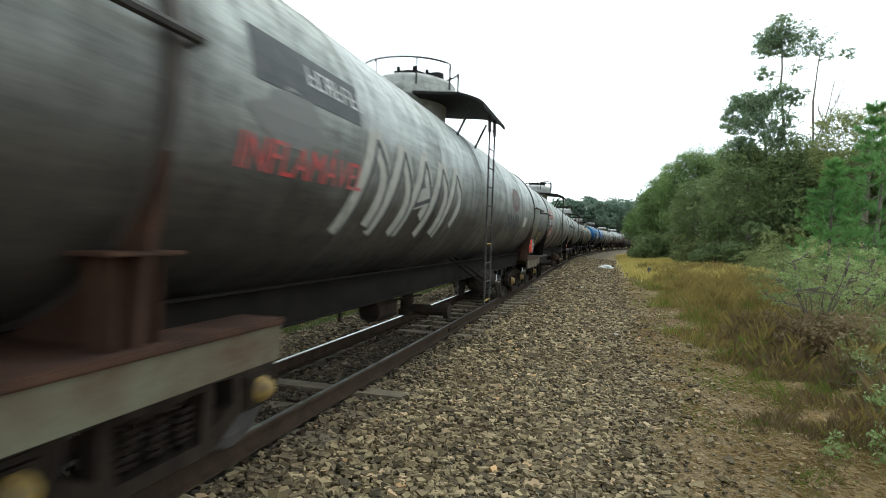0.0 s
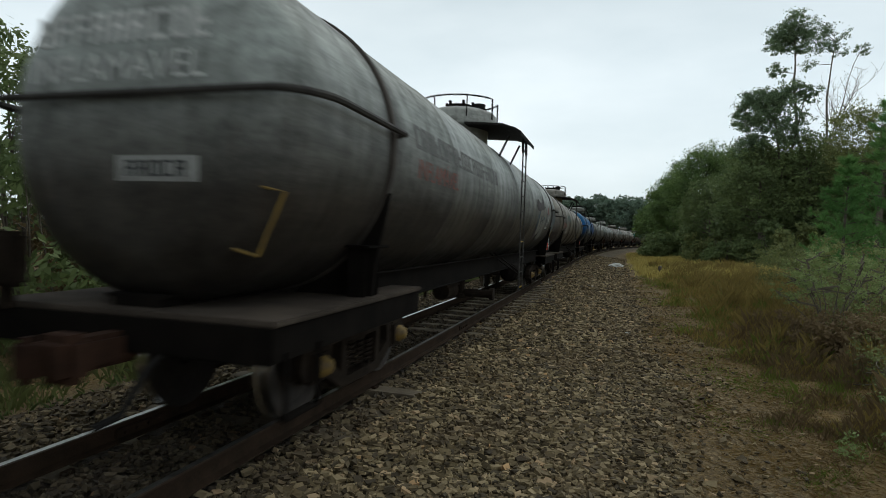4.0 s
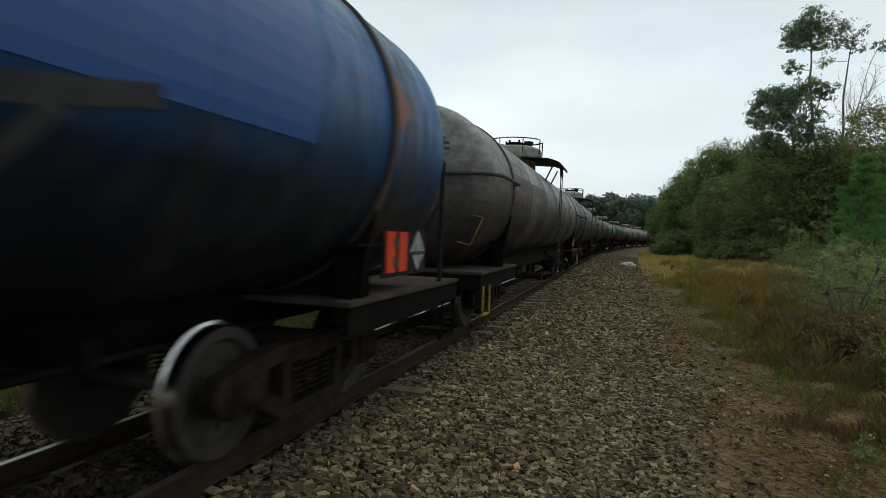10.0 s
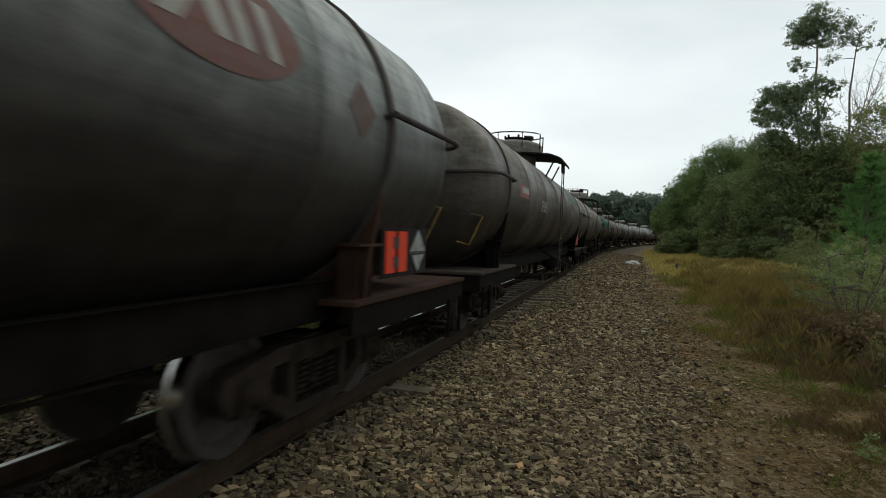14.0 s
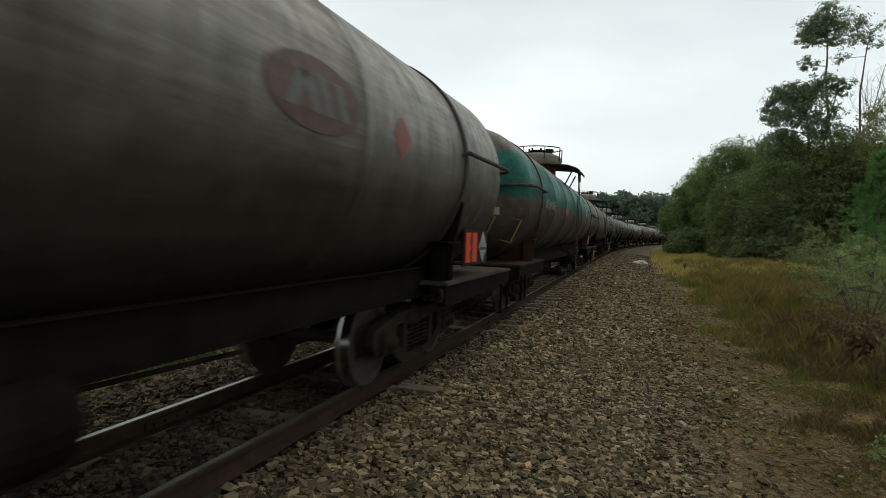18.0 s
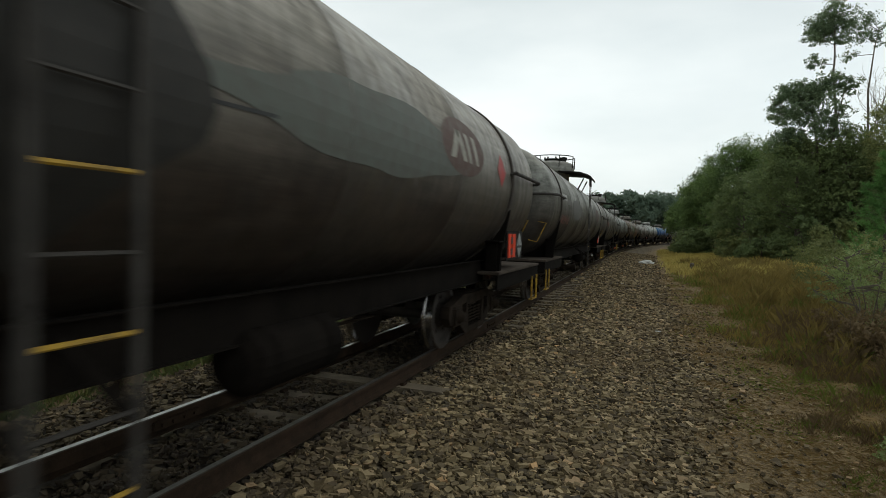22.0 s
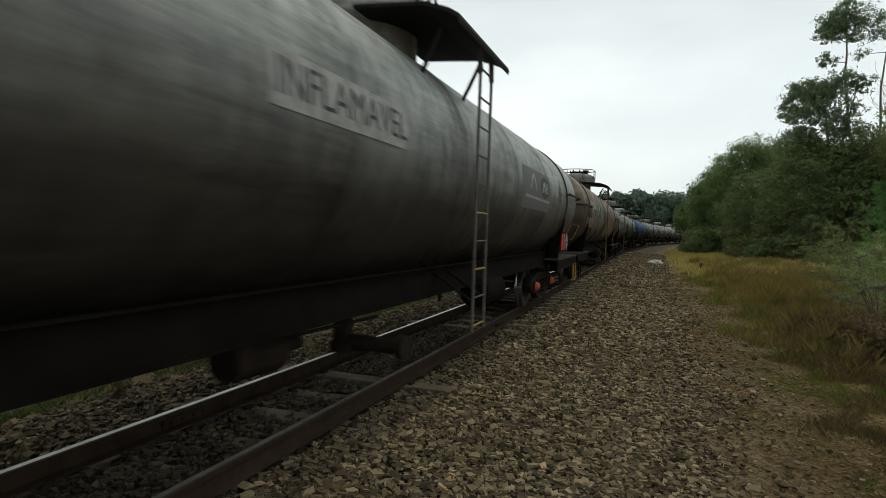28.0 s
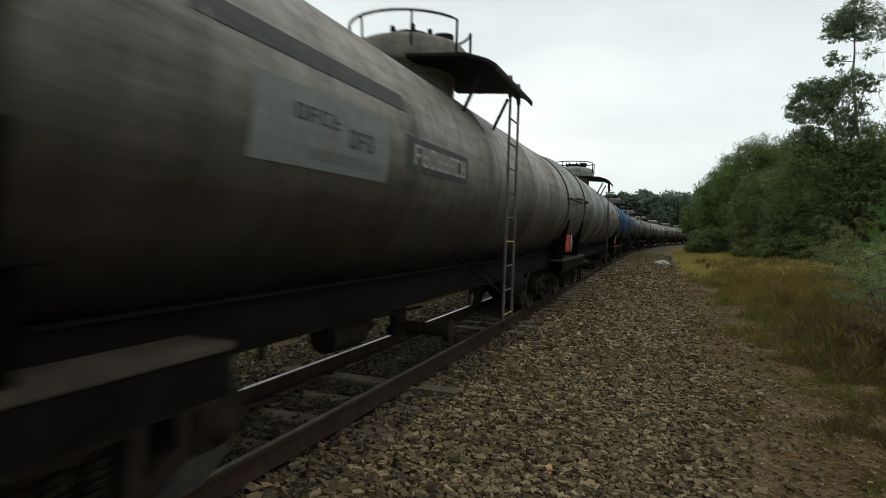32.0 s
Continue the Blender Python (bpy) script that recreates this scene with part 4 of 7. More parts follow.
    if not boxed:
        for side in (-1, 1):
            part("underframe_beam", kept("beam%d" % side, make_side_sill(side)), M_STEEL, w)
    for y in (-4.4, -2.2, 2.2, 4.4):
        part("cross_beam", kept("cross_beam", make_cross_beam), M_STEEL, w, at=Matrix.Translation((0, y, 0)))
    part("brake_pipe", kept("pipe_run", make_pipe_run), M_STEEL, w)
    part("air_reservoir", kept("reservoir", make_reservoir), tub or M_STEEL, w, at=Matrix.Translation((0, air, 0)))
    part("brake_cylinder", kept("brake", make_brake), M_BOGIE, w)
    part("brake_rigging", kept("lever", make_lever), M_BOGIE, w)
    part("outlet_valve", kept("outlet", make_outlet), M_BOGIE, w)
    # hazard signs on the far deck: an orange panel in two halves and a tilted square, barred with black
    sy, sx, sz = DECK_FAR - 1.88 + sign, 1.03, DECK_Z + 0.34
    shift = Matrix.Translation((sx, sy, sz))
    board = part("sign_board", kept("board", lambda bm: box(bm, (-0.012, 0.24, 0), (0.02, 1.06, 0.44), 0.006)), M_BLACK, w, at=shift)
    for dy in (-0.135, 0.135):
        part("orange_panel", kept("orange_panel", lambda bm: box(bm, (0.006, 0, 0), (0.012, 0.20, 0.36), 0.004)), M_ORANGE, board, "half of the orange hazard number panel", at=Matrix.Translation((0, dy, 0)))
    for dz in (-0.09, 0.08):
        part("panel_mark", kept("panel_mark", lambda bm: box(bm, (0.013, 0, 0), (0.006, 0.12, 0.10), 0.001)), M_INK, board, at=Matrix.Translation((0, -0.02, dz)))
    part("hazard_diamond", kept("placard", lambda bm: box(bm, (0.006, 0, 0), (0.012, 0.28, 0.28), 0.004, Matrix.Rotation(radians(45), 4, "X"))), M_REDSIGN if hazard[0] == "red" else M_PLACARD, board, "tilted square hazard sign with a dark bar", at=Matrix.Translation((0, 0.52, 0)))
    part("placard_bar", kept("placard_bar", lambda bm: box(bm, (0.014, 0, -0.02), (0.006, 0.33, 0.035), 0.001)), M_INK, board, at=Matrix.Translation((0, 0.52, 0)))
    sets = []
    for s in (-1, 1):
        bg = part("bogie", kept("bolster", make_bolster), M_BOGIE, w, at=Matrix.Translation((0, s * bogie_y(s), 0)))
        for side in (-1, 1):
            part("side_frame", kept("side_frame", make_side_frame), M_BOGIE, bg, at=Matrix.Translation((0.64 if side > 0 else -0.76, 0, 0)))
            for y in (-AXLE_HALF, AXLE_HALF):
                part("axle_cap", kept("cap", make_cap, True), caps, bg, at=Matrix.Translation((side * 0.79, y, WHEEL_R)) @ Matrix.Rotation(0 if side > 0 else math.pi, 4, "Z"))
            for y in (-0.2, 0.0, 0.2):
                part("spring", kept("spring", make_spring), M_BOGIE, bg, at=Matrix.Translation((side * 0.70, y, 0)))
        for y in (-AXLE_HALF, AXLE_HALF):
            ws = new("wheelset", wheelset_mesh())
            ws.parent = bg
            ws.location = (0, y, WHEEL_R)
            sets.append((ws, y))
    return w, tank, sets



# colours by height on the tank: oil and painted-in shade below, faded paint above
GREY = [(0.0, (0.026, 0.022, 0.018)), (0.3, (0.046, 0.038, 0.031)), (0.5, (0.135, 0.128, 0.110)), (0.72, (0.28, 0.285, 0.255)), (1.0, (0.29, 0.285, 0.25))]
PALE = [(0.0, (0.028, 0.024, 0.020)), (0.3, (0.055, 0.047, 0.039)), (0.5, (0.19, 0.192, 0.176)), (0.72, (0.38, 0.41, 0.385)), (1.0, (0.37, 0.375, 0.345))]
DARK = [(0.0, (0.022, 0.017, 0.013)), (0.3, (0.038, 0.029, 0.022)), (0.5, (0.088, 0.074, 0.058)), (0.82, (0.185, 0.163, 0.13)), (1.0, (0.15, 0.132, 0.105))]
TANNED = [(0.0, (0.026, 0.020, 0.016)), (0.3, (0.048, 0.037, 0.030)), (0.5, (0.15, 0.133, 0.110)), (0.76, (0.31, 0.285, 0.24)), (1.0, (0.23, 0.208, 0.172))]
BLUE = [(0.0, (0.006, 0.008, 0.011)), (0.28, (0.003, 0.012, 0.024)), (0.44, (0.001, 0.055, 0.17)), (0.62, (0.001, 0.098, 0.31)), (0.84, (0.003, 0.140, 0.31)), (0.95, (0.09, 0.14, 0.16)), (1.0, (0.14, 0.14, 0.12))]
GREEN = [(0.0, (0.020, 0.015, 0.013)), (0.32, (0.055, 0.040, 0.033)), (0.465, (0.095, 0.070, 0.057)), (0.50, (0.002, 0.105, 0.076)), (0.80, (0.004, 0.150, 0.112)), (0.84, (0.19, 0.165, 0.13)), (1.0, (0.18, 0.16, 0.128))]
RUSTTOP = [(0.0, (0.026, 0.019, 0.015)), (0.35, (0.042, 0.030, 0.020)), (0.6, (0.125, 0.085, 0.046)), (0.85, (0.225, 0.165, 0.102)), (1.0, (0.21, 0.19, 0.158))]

# moments at which each wagon passes the mark ahead of the camera
SPEED, MARK_Y = 8.7, 8.88
PASSES = [-4.3, -2.16, -0.02, 2.03, 4.25, 6.32, 8.70, 10.82, 12.81, 14.74, 16.87, 19.03, 21.1, 23.26, 25.4, 27.62, 29.78, 31.74, 33.46] + [33.46 + 2.13 * k for k in range(1, 9)]
WAGONS = []


def wagon_y(passes, t):
    return MARK_Y + SPEED * (passes - t)


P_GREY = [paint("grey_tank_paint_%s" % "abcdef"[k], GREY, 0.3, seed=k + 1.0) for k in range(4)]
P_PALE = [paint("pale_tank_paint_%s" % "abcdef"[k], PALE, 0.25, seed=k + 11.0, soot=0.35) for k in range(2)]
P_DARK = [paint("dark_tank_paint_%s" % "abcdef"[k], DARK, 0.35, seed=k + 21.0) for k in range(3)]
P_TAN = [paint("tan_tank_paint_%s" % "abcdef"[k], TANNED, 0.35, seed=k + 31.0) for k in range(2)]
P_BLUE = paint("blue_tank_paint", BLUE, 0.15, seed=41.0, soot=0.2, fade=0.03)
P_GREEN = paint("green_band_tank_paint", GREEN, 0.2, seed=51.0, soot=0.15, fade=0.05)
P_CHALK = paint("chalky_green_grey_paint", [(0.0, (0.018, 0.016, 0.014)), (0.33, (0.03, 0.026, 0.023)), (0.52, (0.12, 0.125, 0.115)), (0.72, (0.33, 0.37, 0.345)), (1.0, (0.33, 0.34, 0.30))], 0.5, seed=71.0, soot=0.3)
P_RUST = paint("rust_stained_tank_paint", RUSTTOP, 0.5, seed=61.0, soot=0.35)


def wagon(k, label, skin, **more):
    made = build_wagon(label, skin, **more)
    WAGONS.append((PASSES[k], *made))
    return made[1]


def end_marks(tank, num, word, panel=None, low=M_DIM, u=-0.08, words=True):
    """The number (as plain bars) and the warning word on the near end."""
    if panel:
        put(tank, "end", ("panel",), u, 0.57, (1.50, 0.26), panel)
        put(tank, "end", ("panel",), u - 0.06, 0.31, (1.38, 0.24), panel)
    put(tank, "end", ("bars", 9), u, 0.57, (1.38, 0.19), num, 1)
    if words:
        put(tank, "end", ("text", "INFLAM\u00c1VEL"), u - 0.06, 0.31, 0.172, word, 1)
    put(tank, "end", ("bars", 5), 0.22, -0.32, (0.46, 0.10), low, 1)


def warning(tank, u, v, mat, size=0.185, panel=None):
    if panel:
        put(tank, "side", ("panel",), u, v, (size * 8.4, size * 1.5), panel)
    put(tank, "side", ("text", "INFLAM\u00c1VEL"), u, v, size, mat, 1)


def company(tank, u0, u1, v, mat, h=0.22):
    """The company's name as plain bars."""
    put(tank, "side", ("bars", 21), (u0 + u1) / 2, v, (u1 - u0, h), mat)


def tag_letters(u0, u1, v0, v1, k, seed, slant=0.25):
    """Angular sprayed letter-like strokes that spell nothing."""
    rng = random.Random(seed)
    w, h = (u1 - u0) / k, v1 - v0
    runs = []
    for i in range(k):
        x = u0 + w * i
        a, b = x + w * 0.08, x + w * 0.78
        lean = slant * h
        runs.append([(a, v0), (a + lean, v1)])
        runs.append([(a + lean, v1), (b + lean * rng.uniform(0.5, 0.9), v0 + h * rng.uniform(0.5, 0.8)), (b + lean * 0.2, v0 + h * rng.uniform(0.0, 0.25))])
        if rng.random() < 0.6:
            runs.append([(a + lean * 0.5, v0 + h * 0.45), (b + lean * 0.5, v0 + h * rng.uniform(0.35, 0.6))])
    return runs


# two wagons already past
t = wagon(0, "dark weathered tank wagon with dome and side ladder", P_DARK[0])
end_marks(t, M_DIRTYWHITE, M_DIRTYWHITE)
t = wagon(1, "grey weathered tank wagon with dome and side ladder", P_GREY[0])
end_marks(t, M_RED, M_RED, M_DIRTYWHITE)
logo(t, 4.20, 0.15, 1.1, M_MAROON, M_DIRTYWHITE)

t = wagon(2, "pale grey tank wagon with white sprayed letters and rusty deck", P_PALE[0], frame_mat=M_RUSTY, sill=worn("flaking_green_paint_over_rust", (0.105, 0.105, 0.070), (0.060, 0.030, 0.017), 0.85, 0.0, 3.2, 0.5, shine=0.2), saddle=M_RUSTY, caps=M_HUB, tub=M_BOGIE)
end_marks(t, M_INK, M_INK)
put(t, "side", ("panel",), -5.3, 0.28, (1.4, 0.30), M_INK)
put(t, "side", ("bars", 7), -4.95, 0.30, (0.9, 0.13), M_DIRTYWHITE, 1)
warning(t, -5.3, -0.27, M_RED, 0.2)
put(t, "side", ("strokes", tag_letters(-4.7, -1.4, -0.72, 0.12, 5, 3, 0.35)), 0, 0, 0.20, M_TAN)
put(t, "side", ("strokes", tag_letters(-4.62, -1.32, -0.76, 0.08, 5, 3, 0.35)), 0, 0, 0.05, M_INK, 1)
put(t, "side", ("blob", 5), -5.6, -0.02, (0.8, 0.3), M_DIM)
logo(t, 3.55, 0.13, 1.08, M_MAROON, M_DIM)
put(t, "side", ("strokes", tag_letters(2.7, 4.3, -0.55, -0.2, 5, 9, -0.3)), 0, 0, 0.07, M_INK)
put(t, "side", ("panel",), 5.20, -0.28, (0.5, 0.22), M_TAN)

t = wagon(3, "pale grey tank wagon with an orange-red panel and dark logo", P_PALE[1], caps=M_HUB, tub=M_RUSTY)
end_marks(t, M_WHITE, M_WHITE, M_INK)
put(t, "side", ("panel",), -5.2, 0.20, (1.7, 0.36), M_FADERED)
put(t, "side", ("panel",), -5.0, 0.30, (1.1, 0.13), M_DIRTYWHITE, 1)
put(t, "side", ("bars", 8), -5.0, 0.30, (1.0, 0.08), M_FADERED, 2)
warning(t, -5.3, -0.06, M_WHITE, 0.19, M_INK)
put(t, "side", ("blob", 2), -5.0, -0.40, (1.0, 0.42), M_FADERED)
put(t, "side", ("panel",), -4.9, -0.44, (0.45, 0.16), M_TAN, 1)
logo(t, 4.30, -0.03, 1.12, M_INK, M_TAN)
put(t, "side", ("diamond",), 5.65, -0.03, (0.45, 0.42), M_FADERED)
put(t, "side", ("strokes", [[(-0.2, 0.52), (0.9, 0.42), (1.6, 0.38)]]), 0.6, 0, 0.03, M_INK)

t = wagon(4, "pale grey tank wagon with sprayed letters at its rear", P_PALE[0], caps=M_HUB, far=-0.72)
pale = flat_paint("dusty_pale_spray", (0.165, 0.162, 0.132), 0.7, 0.7)
end_marks(t, M_WHITE, M_WHITE, None, M_INK)
put(t, "end", ("panel",), 0.22, -0.32, (0.6, 0.16), M_DIRTYWHITE)
company(t, -6.0, -2.0, 0.22, M_DIM)
warning(t, -5.2, -0.08, M_FADERED)
BIG_ROUND = [(3.57, -0.38), (3.60, -0.10), (3.78, 0.03), (4.09, 0.06), (4.37, 0.06), (4.35, -0.20), (4.30, -0.50), (4.15, -0.62), (3.95, -0.67), (3.70, -0.60)]
BIG_LEGS = [(4.42, 0.07), (4.67, 0.14), (4.95, 0.11), (5.06, -0.08), (4.98, -0.28), (4.80, -0.38), (5.00, -0.45), (5.09, -0.62), (4.95, -0.78), (4.75, -0.81), (4.60, -0.75), (4.45, -0.75), (4.27, -0.73), (4.33, -0.45), (4.40, -0.20)]
put(t, "side", ("fill", [(3.36, -0.50), (3.40, -0.22), (3.54, -0.02), (3.76, 0.07), (3.68, -0.10), (3.60, -0.35), (3.72, -0.62), (3.52, -0.68)]), 0, 0, 1, M_DEEPBLUE)
put(t, "side", ("fill", [(3.38, -0.62), (3.40, -0.40), (3.56, -0.42), (3.72, -0.62), (3.98, -0.70), (3.90, -0.78), (3.60, -0.74)]), 0, 0, 1, M_PLUM, 1)
for letter in (BIG_ROUND, BIG_LEGS):
    put(t, "side", ("fill", letter), 0, 0, 1, pale, 2)
    put(t, "side", ("strokes", [letter + letter[:1]]), 0, 0, 0.028, M_INK, 3)
put(t, "side", ("fill", [(2.9, 0.02), (3.45, -0.04), (3.80, 0.00), (4.10, 0.04), (4.30, 0.02), (4.44, 0.16), (4.50, 0.34), (4.36, 0.46), (4.20, 0.34), (4.05, 0.20), (3.60, 0.18), (3.10, 0.30)]), 0, 0, 1, M_PLUM, 4)
put(t, "side", ("fill", [(3.87, -0.25), (3.88, -0.17), (3.97, -0.12), (4.06, -0.15), (4.09, -0.23)]), 0, 0, 1, M_DEEPBLUE, 4)
put(t, "side", ("fill", [(4.52, -0.24), (4.52, -0.14), (4.58, -0.10), (4.68, -0.14), (4.67, -0.22), (4.58, -0.26)]), 0, 0, 1, M_DEEPBLUE, 4)
put(t, "side", ("strokes", [[(3.87, -0.26), (3.88, -0.17), (3.97, -0.11), (4.07, -0.15), (4.09, -0.25)], [(3.87, -0.26), (4.12, -0.25), (4.36, -0.21), (4.40, -0.26), (4.33, -0.30)], [(3.88, -0.30), (4.03, -0.30), (4.02, -0.39), (3.92, -0.39)], [(4.55, -0.26), (4.52, -0.45), (4.56, -0.73)]]), 0, 0, 0.03, M_INK, 5)
put(t, "side", ("panel",), 5.34, -0.18, (0.20, 0.32), M_INK)
put(t, "side", ("panel",), 5.37, -0.16, (0.10, 0.26), M_DIRTYWHITE, 1)
put(t, "side", ("panel",), 5.42, -0.27, (0.18, 0.07), M_DIRTYWHITE, 2)
put(t, "side", ("fill", [(5.72, -0.34), (5.60, -0.16), (5.64, -0.04), (5.72, -0.10), (5.86, -0.03), (5.92, -0.14)]), 0, 0, 1, M_DIRTYWHITE, 1)
put(t, "side", ("strokes", [[(5.56, -0.10), (5.58, -0.24), (5.70, -0.38)], [(5.28, -0.46), (5.78, -0.46)]]), 0, 0, 0.04, M_INK)
put(t, "side", ("panel",), 5.50, -0.41, (0.46, 0.055), M_DIRTYWHITE, 1)
put(t, "side", ("strokes", [[(5.52, -0.48), (5.50, -0.64)]]), 0, 0, 0.05, M_DIM, 1)
put(t, "side", ("blob", 19), 5.54, 0.06, (0.26, 0.22), M_FADERED, 2)
put(t, "side", ("blob", 4), 6.95, -0.10, (1.2, 0.86), flat_paint("slate_blue_patch_paint", (0.050, 0.072, 0.080), 0.6, 0.9))

t = wagon(5, "brown-grey tank wagon with red lettering on its end", P_TAN[0], near=0.2, far=0.92, slim=0.97, hook=M_PIPE, sign=-0.08)
end_marks(t, M_RED, M_RED, flat_paint("dusty_tan_panel_paint", (0.165, 0.150, 0.122), 0.7, 0.9))
put(t, "end", ("panel",), -0.1, 0.93, (0.5, 0.10), M_DIRTYWHITE)
company(t, -6.4, -3.6, 0.1, M_DIM, 0.2)
put(t, "side", ("text", "INFLAM\u00c1VEL"), -5.4, -0.15, 0.2, M_FADERED, 1)
put(t, "side", ("panel",), -3.0, 0.22, (1.8, 0.28), flat_paint("dark_green_patch_paint", (0.02, 0.05, 0.035)))
put(t, "side", ("strokes", tag_letters(-5.0, -3.8, -0.55, -0.2, 3, 21)), 0, 0, 0.05, M_TAN, 1)
put(t, "side", ("strokes", [[(2.1, -0.75), (2.6, 0.0)], [(2.6, 0.0), (3.1, -0.12), (2.5, -0.35), (2.9, -0.72)], [(3.3, -0.75), (3.9, -0.3)], [(3.5, -0.3), (3.8, -0.72)], [(4.6, -0.2), (4.3, -0.42), (4.6, -0.46), (4.2, -0.8)], [(5.2, -0.25), (4.9, -0.3), (5.1, -0.45), (4.8, -0.62)]]), 0.6, 0, 0.035, M_TAN, 1)
put(t, "side", ("ellipse",), 5.20, 0.12, (1.1, 0.5), M_DIM)
put(t, "side", ("panel",), 3.80, 0.35, (1.1, 0.3), M_INK)

t = wagon(6, "blue tank wagon with a white oval logo and black walkway", P_BLUE, boxed=True, near=-0.5, far=-0.6, sign=0.2, slim=1.07, hook=M_BLACK, rail=M_BLACK)
put(t, "end", ("bars", 7), 0.0, 0.36, (1.2, 0.20), M_WHITE)
put(t, "end", ("bars", 6), -0.1, 0.10, (0.7, 0.12), M_DIM)
put(t, "end", ("bars", 6), 0.0, -0.06, (0.6, 0.09), M_DIRTYWHITE)
logo(t, -2.7, 0.0, 1.45, M_WHITE, M_NAVY)
put(t, "side", ("bars", 6), -5.6, 0.3, (0.9, 0.14), M_DIRTYWHITE)
put(t, "side", ("strokes", tag_letters(-6.0, -4.9, -0.45, 0.0, 5, 31, 0.1)), 0, 0, 0.05, M_GOLD)
put(t, "side", ("strokes", [[(-4.0, -0.95), (-3.85, -0.1), (-3.5, -0.05), (-3.55, 0.2)], [(-3.6, -0.1), (-3.45, -0.45), (-2.9, -0.45), (-2.95, -0.7), (-3.2, -0.62)], [(-4.2, -1.0), (-3.6, -0.92), (-2.9, -0.9), (-2.5, -0.4)], [(-4.8, -0.3), (-4.45, -0.4), (-4.7, -0.5)], [(-4.9, 0.2), (-4.5, -0.1)]]), 0, 0, 0.07, M_GOLD)
put(t, "side", ("blob", 3), -3.0, -0.62, (0.35, 0.3), M_GOLD, 1)
put(t, "side", ("bars", 3), 1.90, 0.28, (0.6, 0.22), M_WHITE)
put(t, "side", ("bars", 3), 1.95, -0.12, (0.5, 0.2), M_WHITE)
put(t, "side", ("strokes", [[(2.9, -0.4), (3.0, 0.3), (3.2, 0.32)]]), 0, 0, 0.03, M_WHITE)
put(t, "side", ("panel",), 4.25, 0.22, (2.4, 0.95), M_NAVY)
put(t, "side", ("strokes", [[(3.4, -0.4), (4.3, -0.25)], [(3.9, -0.35), (3.7, -0.6)], [(2.5, -0.2), (2.7, -0.7)]]), 0, 0, 0.09, M_INK, 1)
put(t, "side", ("diamond",), 6.70, 0.2, (0.4, 0.4), M_FADERED, 1)

t = wagon(7, "grey tank wagon with a dark company name and brown logo", P_GREY[2], step=M_YELLOW, near=-0.15, sign=-0.12)
end_marks(t, M_INK, M_INK)
company(t, -6.3, -1.7, 0.24, M_DIM)
put(t, "side", ("text", "INFLAM\u00c1VEL"), -5.7, -0.06, 0.21, M_FADERED, 1)
put(t, "side", ("bars", 12), -3.0, -0.06, (2.0, 0.12), M_DIM)
logo(t, 4.33, 0.15, 1.24, M_MAROON, M_TAN)
put(t, "side", ("diamond",), 6.40, 0.08, (0.5, 0.48), M_MAROON)

t = wagon(8, "grey shorter tank wagon with red lettering and rusty streaks", P_CHALK, cut=1.1, near=-0.2, far=-0.35, slim=1.03, frame_mat=M_RUSTY, saddle=M_RUSTY)
end_marks(t, M_DIRTYWHITE, M_DIRTYWHITE)
put(t, "side", ("panel",), -4.1, 0.44, (1.3, 0.34), M_TAN)
put(t, "side", ("bars", 9), -4.1, 0.44, (1.1, 0.12), M_DIM, 1)
put(t, "side", ("blob", 12), -4.75, 0.1, (0.32, 0.26), M_MAROON)
put(t, "side", ("strokes", [[(-5.0, 0.35), (-4.8, 0.2), (-4.7, 0.0)], [(-5.2, 0.05), (-5.1, -0.1)]]), 0, 0, 0.06, M_INK)
warning(t, -4.3, -0.21, M_RED, 0.165)
logo(t, 3.72, 0.26, 1.2, flat_paint("red_brown_logo_paint", (0.125, 0.045, 0.032), 0.7, 0.5), M_TAN)
put(t, "side", ("diamond",), 5.10, 0.10, (0.4, 0.38), M_MAROON)

t = wagon(9, "dark olive tank wagon with a small red label", P_DARK[2], near=0.3, far=0.3, sign=-0.1)
end_marks(t, M_INK, M_INK)
put(t, "side", ("panel",), -5.2, 0.06, (0.9, 0.22), M_FADERED)
put(t, "side", ("panel",), -5.1, 0.08, (0.7, 0.10), M_DIRTYWHITE, 1)
put(t, "side", ("bars", 5), -2.6, -0.08, (0.9, 0.22), M_DIRTYWHITE)
put(t, "side", ("panel",), 5.20, 0.62, (4.0, 0.5), flat_paint("deep_green_paint", (0.012, 0.05, 0.03)))
logo(t, 3.90, 0.05, 1.2, M_MAROON, M_DIM)

t = wagon(10, "tan-grey tank wagon with white words on dark panels", P_TAN[0], near=0.12, far=0.1)
end_marks(t, M_WHITE, M_WHITE, flat_paint("dark_slate_panel_paint", (0.025, 0.04, 0.045)), M_RED)
put(t, "side", ("panel",), -4.6, 0.52, (1.1, 0.12), M_TAN)
warning(t, -4.65, -0.04, M_WHITE, 0.172, flat_paint("dark_slate_paint", (0.025, 0.04, 0.045)))
put(t, "side", ("bars", 4), -4.9, -0.42, (0.5, 0.10), M_FADERED)
company(t, -5.4, -3.6, 0.2, M_DIM, 0.16)
put(t, "side", ("blob", 2), -2.6, -0.37, (0.2, 0.16), M_YELLOW)
logo(t, 3.95, 0.10, 1.0, M_MAROON, M_DIM)
put(t, "side", ("diamond",), 5.20, 0.05, (0.35, 0.35), M_FADERED)

